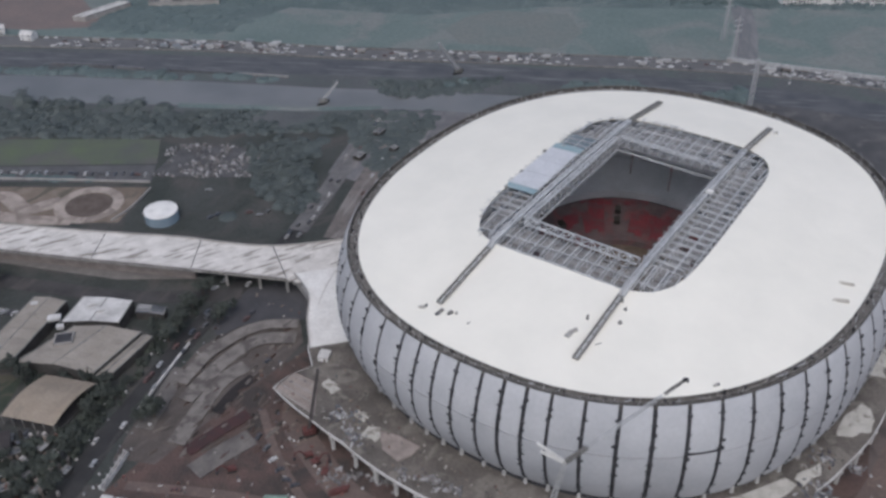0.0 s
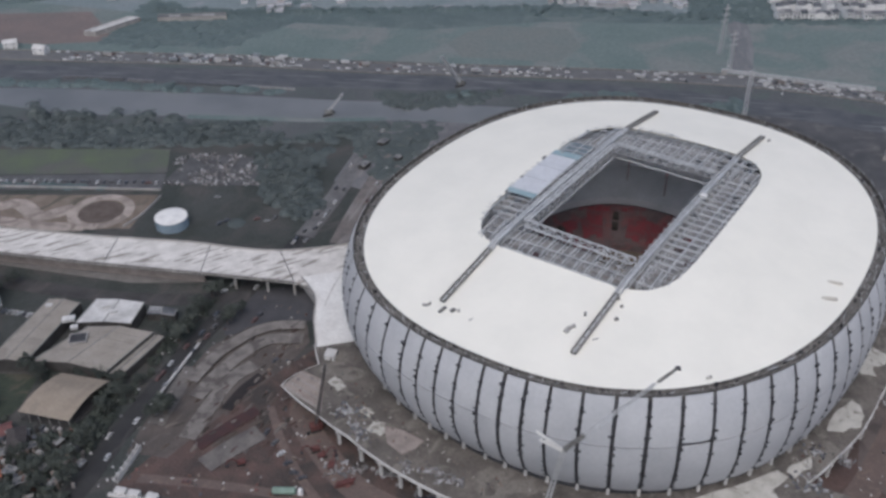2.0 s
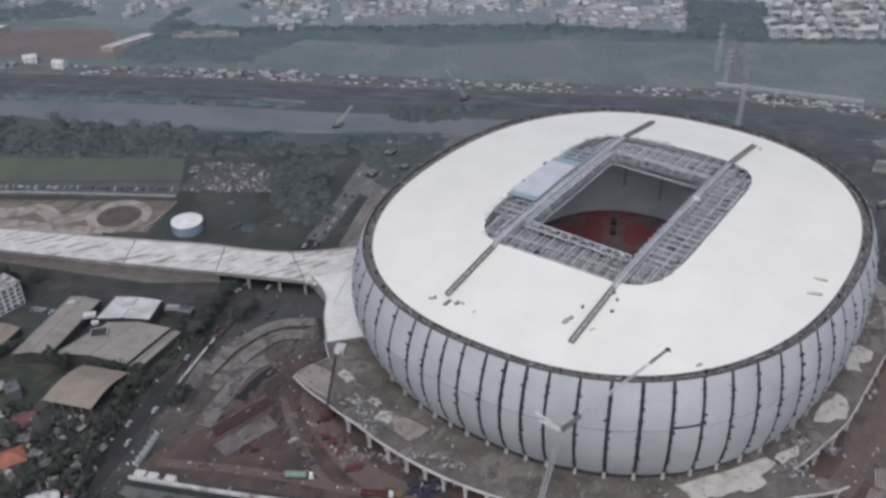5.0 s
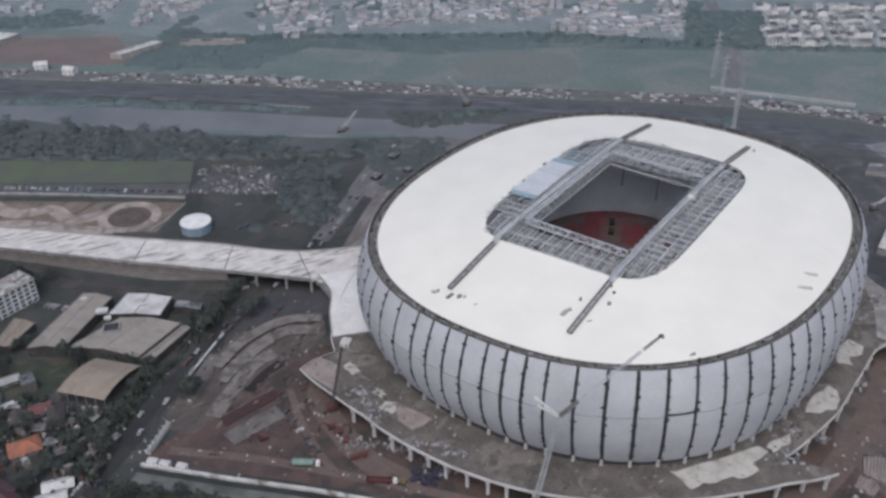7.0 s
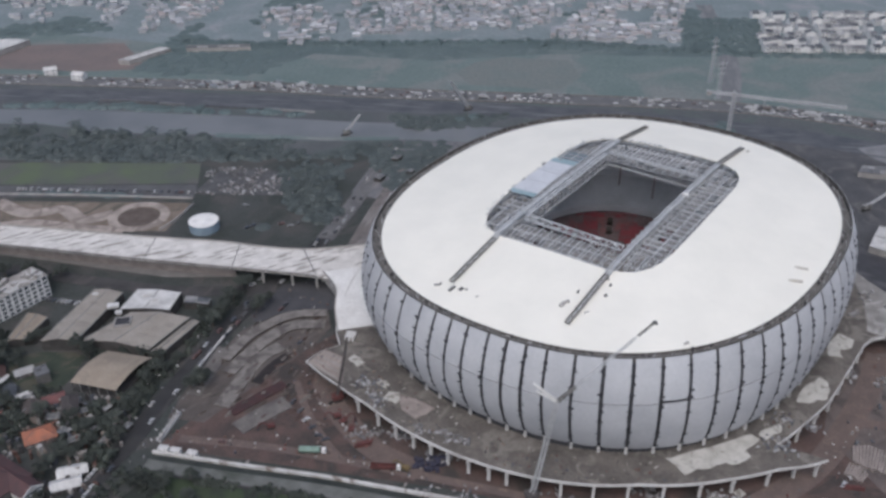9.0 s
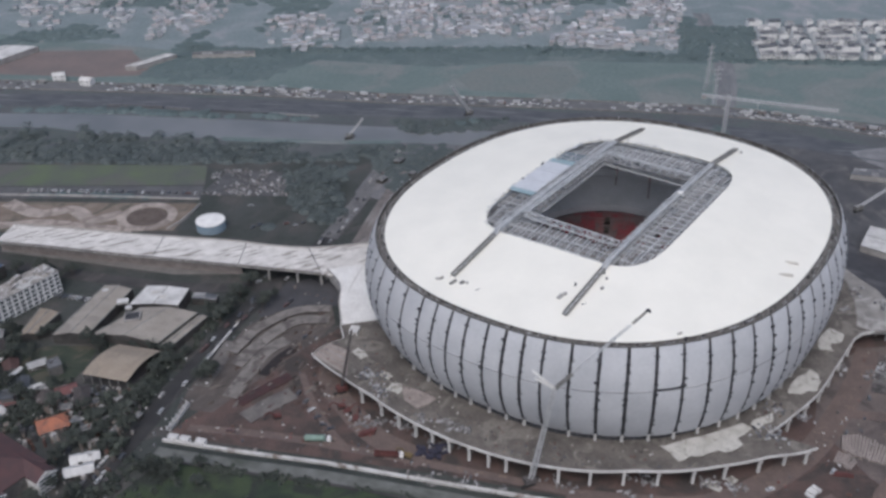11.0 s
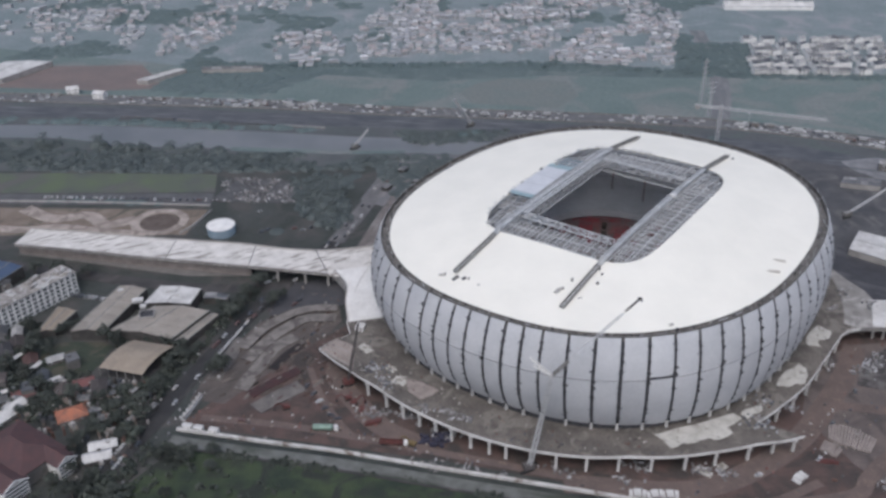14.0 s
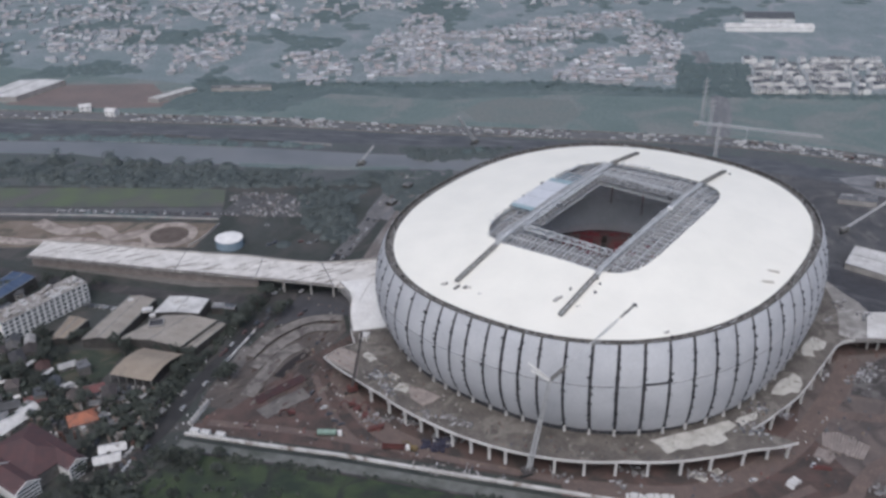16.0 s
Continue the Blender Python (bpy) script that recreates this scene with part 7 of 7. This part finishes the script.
for x, y, ln, a in ((-17, -119.5, 4.5, 52), (36, -104, 5, 30)):
    s = Shape()
    n = 6
    for k in range(n):
        x0, x1 = ln * k / n, ln * (k + 1) / n
        s.bar((x0, 0.25 * math.sin(k * 1.7), 0.15), (x1, 0.25 * math.sin((k + 1) * 1.7), 0.15), 0.4, 0.25)
    wx, wy = stad(x, y)
    tagged(part("rope_line", s, M_DGEAR, at=pose(wx, wy, roof_z(x, y) + 0.1, 0, 0, a)), "long slack dark rope lying on the white roof", "rope", "ropes on the roof")
for x, y, w, d, a in ((108.6, -4.5, 8.0, 1.8, 14), (110.2, -17.5, 7.5, 2.2, 24)):
    s = Shape()
    for k in range(4):
        s.box((k - 1.5) * w / 4, 0, 0, w / 4 - 0.15, d, 0.35)
    wx, wy = stad(x, y)
    tagged(part("walk_mat", s, M_MAT, at=pose(wx, wy, roof_z(x, y) + 0.02, 0, 0, a + AXIS)), "pale tan walking mat laid on the white roof", "mat", "mats on the roof")
wx, wy = stad(34.7, 19)
s = Shape()
TROLLEY_Z = roof_z(33, 72) + 1.9 + 1.6 * (1 - (19 / 72) ** 2) + 0.12
s.box(0, 0, 0, 3.4, 2.2, 1.6)
tagged(part("beam_trolley", s, M_WHITE, at=pose(wx, wy, TROLLEY_Z, 0, 0, AXIS)), "white trolley on the roof beam", "trolley")

# ---- trees ----
def clump(sh, x, y, z, r, rnd, flat=0.8, leaves=11, size=0.62, lift=0.5):
    """A loose tuft of small leaf sprays, denser towards its shell."""
    v, f = [], []
    gs, un = rnd.gauss, rnd.uniform
    for k in range(leaves):
        a, h = un(0, 6.2832), un(-0.5, 1.0)
        c = math.sqrt(max(1 - h * h, 0.0))
        nx, ny = c * math.cos(a), c * math.sin(a)
        d = r * un(0.45, 1.0)
        cx, cy, cz = x + nx * d, y + ny * d, z + h * flat * d
        nx, ny, nz = nx + gs(0, 0.45), ny + gs(0, 0.45), h + lift + gs(0, 0.3)
        q = r * size * un(0.6, 1.2)
        nz = nz if abs(nz) > 0.25 else 0.25
        a = un(0, 6.2832)
        for s in (0.0, 1.6, 3.1, 4.8):
            ux, uy = math.cos(a + s), math.sin(a + s)
            uz = -(nx * ux + ny * uy) / nz
            m = q / math.sqrt(1 + uz * uz)
            v.append((cx + ux * m, cy + uy * m, cz + uz * m))
        f.append((4 * k, 4 * k + 1, 4 * k + 2, 4 * k + 3))
    sh.add(v, f)


def tree(seed, h, spread, m):
    rnd = random.Random(seed)
    th = thing("tree", "dense dark green broadleaf tree", "tree", m, "trees")
    t = Shape()
    fork = h * 0.38
    t.drum(0, 0, -0.2, h * 0.035, h * 0.022, fork + 0.2, 8)
    crown = Shape()
    for k in range(6):
        a = TAU * k / 6 + rnd.uniform(-0.4, 0.4)
        reach = spread * rnd.uniform(0.35, 0.7)
        tip = (reach * math.cos(a), reach * math.sin(a), h * rnd.uniform(0.6, 0.85))
        t.bar((0, 0, fork * rnd.uniform(0.75, 1.0)), tip, h * 0.016)
        for j in range(5):
            clump(crown, tip[0] + rnd.gauss(0, spread * 0.22), tip[1] + rnd.gauss(0, spread * 0.22), tip[2] + rnd.gauss(0, h * 0.07), spread * rnd.uniform(0.16, 0.32), rnd, 0.8, 26, 0.42)
    for j in range(160):
        a, r, z = rnd.uniform(0, TAU), spread * rnd.uniform(0.3, 1.02) ** 0.7, h * rnd.uniform(0.5, 1.0)
        r *= math.sqrt(max(1 - ((z / h - 0.68) / 0.36) ** 2, 0.05))
        p = Vector((r * math.cos(a), r * math.sin(a), z))
        u, v = Vector((rnd.uniform(-1, 1), rnd.uniform(-1, 1), rnd.uniform(-0.4, 0.4))) * 0.7, Vector((rnd.uniform(-1, 1), rnd.uniform(-1, 1), rnd.uniform(-0.4, 0.6))) * 0.7
        crown.add([p, p + u, p + u + v, p + v], [(0, 1, 2, 3)])
    part("trunk", t, M_BARK, th)
    part("crown", crown, M_LEAF, th)
    return th


rng = random.Random(77)
kinds = {}


def put_tree(x, y):
    k = rng.randrange(5)
    m = pose(x, y, 0, 0, 0, rng.uniform(0, 360))
    if k not in kinds:
        kinds[k] = tree(100 + k, (7, 9, 11, 8, 6)[k], (3.6, 4.4, 5.4, 5.0, 3.2)[k], m)
    else:
        copy_thing(kinds[k], m)


# small sheet-roofed sheds among the trees
for x, y, w, d, a in ((-299, -90, 7, 5, 20), (-273, -100, 6, 4.5, 60), (-296, -113, 7, 5, -15), (-286, -105, 5, 4, 40), (-273, -120, 6, 4, 65), (-264.5, -109, 4.5, 3.5, 70), (-306, -102, 8, 5, 10), (-292, -97.5, 5, 4, 30), (-314, -87.5, 7, 5, 25), (-328, -86, 8, 5, 15), (-281, -112, 5, 4, 50), (-303, -95.5, 4.5, 3.5, -20), (-280, -95, 5, 3.6, 62), (-289, -119, 6, 4, 35)):
    c, q = math.cos(radians(a)), math.sin(radians(a))
    hall("garden_shed", "small sheet-roofed shed among the trees", [(x + u * w / 2 * c - v * d / 2 * q, y + u * w / 2 * q + v * d / 2 * c) for u, v in ((-1, -1), (-1, 1), (1, 1), (1, -1))], 2.8, 0.6, M_SHEET, "sheds among the trees")
    placed.append((x, y, w / 2 + 0.4))
spots = 0
# the dark belt of trees between the sheds, the villa and the road
for x0, x1, y0, y1, n in ((-266, -250, -96, -54, 16), (-308, -276, -112, -92, 12), (-300, -284, -176, -128, 14), (-282, -262, -128, -96, 11), (-350, -320, -100, -82, 10), (-352, -340, -60, -46, 5), (-345, -335, -36, -20, 4), (-310, -270, -52, -50, 6)):
    for k in range(n):
        x, y = rng.uniform(x0, x1), rng.uniform(y0, y1)
        if all((x - a) ** 2 + (y - b) ** 2 > 26 for a, b, c in placed[12:]) and min(math.hypot(x - a, y - b) for a, b in MAIN_LINE) > 9.5 and not in_poly(x, y, [(-308, -80), (-297, -51), (-263, -57), (-277, -89)]) and not in_poly(x, y, [(-296, -138), (-274, -136), (-272, -156), (-294, -158)]):
            placed.append((x, y, 1.6))
            put_tree(x, y)
            spots += 1
for cx, cy, n, sp in ((-223, -15, 5, 2.2), (-218, -4, 6, 2.4), (-213, 8, 6, 2.4), (-209, 17, 5, 2.2), (-236, -72, 9, 3.4), (-248, -147, 4, 4), (-235, -151, 3, 4), (-221, -155, 2, 4)):
    for k in range(n):
        x, y = rng.gauss(cx, sp), rng.gauss(cy, sp)
        if min(math.hypot(x - a, y - b) for a, b in MAIN_LINE) > 8.5:
            put_tree(x, y)
            spots += 1
for i in range(3200):
    zone = rng.random()
    if zone < 0.42:
        x, y, r = rng.uniform(-470, -262), rng.uniform(-250, 40), 2.0
        if (x > -266 and y > -170) or (y > -12 and x > -352):
            continue
    elif zone < 0.55:
        x, y, r = rng.uniform(-330, 120), rng.uniform(-260, -175), 3.0
        if y > -150 - 0.235 * (x + 247) - 6 or noise.noise((x * 0.03, y * 0.03, 2.0)) < 0.05:
            continue
    elif zone < 0.8:
        continue
    elif zone < 0.9:
        x, y, r = rng.uniform(-262, -195), rng.uniform(-60, 24), 2.0
        d = min(math.hypot(x - a, y - b) for a, b in MAIN_LINE)
        if d < 8 or d > 16 or x > min(MAIN_LINE, key=lambda p: abs(p[1] - y))[0]:
            continue
    else:
        continue
    if clear(x, y, r) and not in_poly(x, y, LAWN) and spots < 300:
        placed.append((x, y, r))
        put_tree(x, y)
        spots += 1

# far woods, hedges and river-bank scrub
woods = Shape()
# Bank foliage, also lightened and blued for haze.
M_BANKWOODS = mat("hazed_bank_leaves", (0.068, 0.082, 0.083), (0.088, 0.102, 0.1), 24.0, 3.0, grain=0.12)


def grove(poly, step, r0, r1, cut=-2.0, low=0.5, flat=0.9):
    xs, ys = [p[0] for p in poly], [p[1] for p in poly]
    y = min(ys)
    while y < max(ys):
        x = min(xs)
        while x < max(xs):
            px, py = x + rng.uniform(-step, step) * 0.6, y + rng.uniform(-step, step) * 0.6
            if in_poly(px, py, poly) and noise.noise((px * 0.012, py * 0.012, 9.0)) + 0.35 * noise.noise((px * 0.05, py * 0.05, 2.0)) > cut:
                r = rng.uniform(r0, r1) * (1.5 if rng.random() < 0.08 else 1)
                h = r * rng.uniform(low * 0.7, low + 0.35)
                wide, n, turn = step * rng.uniform(0.75, 1.1), 7, rng.uniform(0, 6.28)
                for k0, k1, z0, z1 in ((1.0, 0.62, 0.0, 0.72), (0.62, 0.0, 0.72, 1.0)):
                    ring = [(math.cos(turn + TAU * i / n), math.sin(turn + TAU * i / n)) for i in range(n)]
                    base = [(px + wide * k0 * a, py + wide * k0 * b, h * z0) for a, b in ring]
                    if k1:
                        woods.add(base + [(px + wide * k1 * a, py + wide * k1 * b, h * z1) for a, b in ring], [(i, (i + 1) % n, n + (i + 1) % n, n + i) for i in range(n)])
                    else:
                        woods.add(base + [(px, py, h)], [(i, (i + 1) % n, n) for i in range(n)])
                for j in range(2):
                    q = r * rng.uniform(0.4, 0.75)
                    clump(woods, px + rng.gauss(0, r * 0.6), py + rng.gauss(0, r * 0.6), h * rng.uniform(0.8, 1.05), q, rng, flat * 0.6, int(5 + 3 * q), min(0.5, 0.75 / q + 0.12), 3.0)
            x += step
        y += step


grove([(-900, 216), (-300, 210), (-205, 214), (-140, 236), (-190, 248), (-310, 248), (-447, 258), (-900, 268)], 5.5, 2.0, 4.0, -0.35)
grove([(-640, 268), (-310, 254), (-310, 262), (-640, 280)], 8, 4.0, 7.0, 0.05, 0.8)
grove([(-234, 190), (-211, 206), (-190, 180), (-174, 128), (-186, 104), (-200, 112), (-218, 130)], 5, 2.5, 4.5, -0.5)
grove([(-255, 148), (-215, 146), (-200, 108), (-235, 100), (-250, 120)], 7, 1.2, 2.4, 0.1)
grove([(-205, 214), (-205, 185), (-200, 160), (-190, 150), (-178, 205), (-160, 236)], 7, 2.0, 3.6, 0.0)
grove([(-152, 304), (-143, 278), (-115, 270), (-92, 277), (-70, 279), (-44, 300), (-44, 306)], 5, 1.6, 3.0, -0.45, 0.4, 0.6)
grove([(-172, 238), (-150, 246), (-100, 247), (-96, 230), (-112, 200), (-120, 160), (-134, 150), (-150, 176), (-160, 206)], 6, 1.2, 2.8, 0.33, 0.6)
tagged(part("bank_woods", woods, M_BANKWOODS), "dense grey-green woods along the river bank, blued for haze", "woods", kind="stuff")
woods = Shape()
grove([(-100, 300), (60, 300), (60, 282), (-96, 288)], 8, 2, 3.5, 0.0)
grove([(60, 300), (150, 278), (150, 255), (60, 276)], 7, 3, 5, -0.2)
grove([(-900, 345), (-420, 322), (-200, 300), (-200, 308), (-420, 332), (-900, 356)], 8, 2, 4, -0.1)
grove([(152, 472), (236, 460), (268, 580), (178, 590)], 5.5, 1.8, 3.2, -0.9, 0.35, 0.5)
grove([(-400, 500), (-300, 492), (20, 500), (142, 470), (230, 455), (600, 440), (600, 452), (230, 468), (142, 486), (16, 512), (-300, 506), (-400, 520)], 5, 1.8, 3.4, -0.4, 0.4, 0.6)
grove([(-300, 496), (20, 502), (142, 474), (142, 462), (20, 484), (-120, 478), (-240, 470), (-300, 476)], 6.5, 1.8, 3.2, -0.05, 0.4, 0.6)
grove([(-420, 410), (-300, 400), (-230, 480), (-262, 600), (-330, 620), (-400, 560)], 7, 1.8, 3.2, 0.08, 0.3, 0.5)
grove([(-1300, 520), (-600, 520), (-460, 560), (-460, 640), (-1300, 700)], 8, 2.0, 3.6, 0.05, 0.3, 0.5)
grove([(-1300, 640), (-460, 620), (-200, 600), (196, 560), (205, 730), (900, 1100), (-1300, 1300)], 9.0, 1.8, 3.6, 0.14, 0.3, 0.5)
grove([(-430, 153), (-300, 146), (-300, 150), (-430, 157)], 5, 1.0, 1.8, -0.1)
tagged(part("far_woods", woods, M_WOODS), "far green woods, hedges and river-bank scrub, paled and blued for haze", "woods", kind="stuff")
woods = Shape()
for i in range(5200):
    x, y = rng.uniform(-470, -258), rng.uniform(-260, 8)
    if in_poly(x, y, LAWN) or (y > -10 and x > -350) or (x > -266 and y > -170) or not clear(x, y, 1.2) or noise.noise((x * 0.03, y * 0.03, 5.0)) < -0.3:
        continue
    r = rng.uniform(1.4, 3.6)
    for j in range(3):
        clump(woods, x + rng.gauss(0, r * 0.5), y + rng.gauss(0, r * 0.5), r * rng.uniform(0.4, 1.3), r * rng.uniform(0.5, 0.9), rng, 0.9, 14, 0.5)
for i in range(700):
    k = rng.randrange(len(MAIN_LINE))
    x, y = MAIN_LINE[k][0] + rng.choice((-1, 1)) * rng.uniform(9, 15), MAIN_LINE[k][1] + rng.uniform(-6, 6)
    if x > MAIN_LINE[k][0] and y > -140:
        continue
    if y > 20 or (x > -236 and y < -90) or min(math.hypot(x - a, y - b) for a, b in MAIN_LINE) < 8.2 or not clear(x, y, 1.0):
        continue
    r = rng.uniform(1.0, 2.6)
    for j in range(3):
        clump(woods, x + rng.gauss(0, r * 0.5), y + rng.gauss(0, r * 0.5), r * rng.uniform(0.4, 1.2), r * rng.uniform(0.5, 0.9), rng, 0.9)
for i in range(2600):
    x, y = rng.uniform(-330, 330), rng.uniform(-330, -140)
    if y > -141 - 0.235 * (x + 247) - 10 or x < -262 - (y + 141) * 0.5 * -1 - 26 or noise.noise((x * 0.022, y * 0.022, 6.0)) < -0.12:
        continue
    r = rng.uniform(0.7, 2.2)
    for j in range(2):
        clump(woods, x + rng.gauss(0, r * 0.5), y + rng.gauss(0, r * 0.5), r * rng.uniform(0.2, 0.8), r * rng.uniform(0.5, 0.9), rng, 0.8)
BANK = smooth_line(offset_line(CANAL, -13), 30)
for i in range(1500):
    k = rng.randrange(len(BANK))
    x, y = BANK[k][0] + rng.uniform(-3, 3), BANK[k][1] + rng.gauss(0, 1.4)
    if noise.noise((x * 0.05, y * 0.05, 11.0)) < -0.1:
        continue
    clump(woods, x, y, rng.uniform(0.3, 0.9), rng.uniform(0.6, 1.5), rng, 0.8)
tagged(part("garden_scrub", woods, M_SCRUB), "dark scrub and shrubs between houses and on banks", "shrubs", kind="stuff")
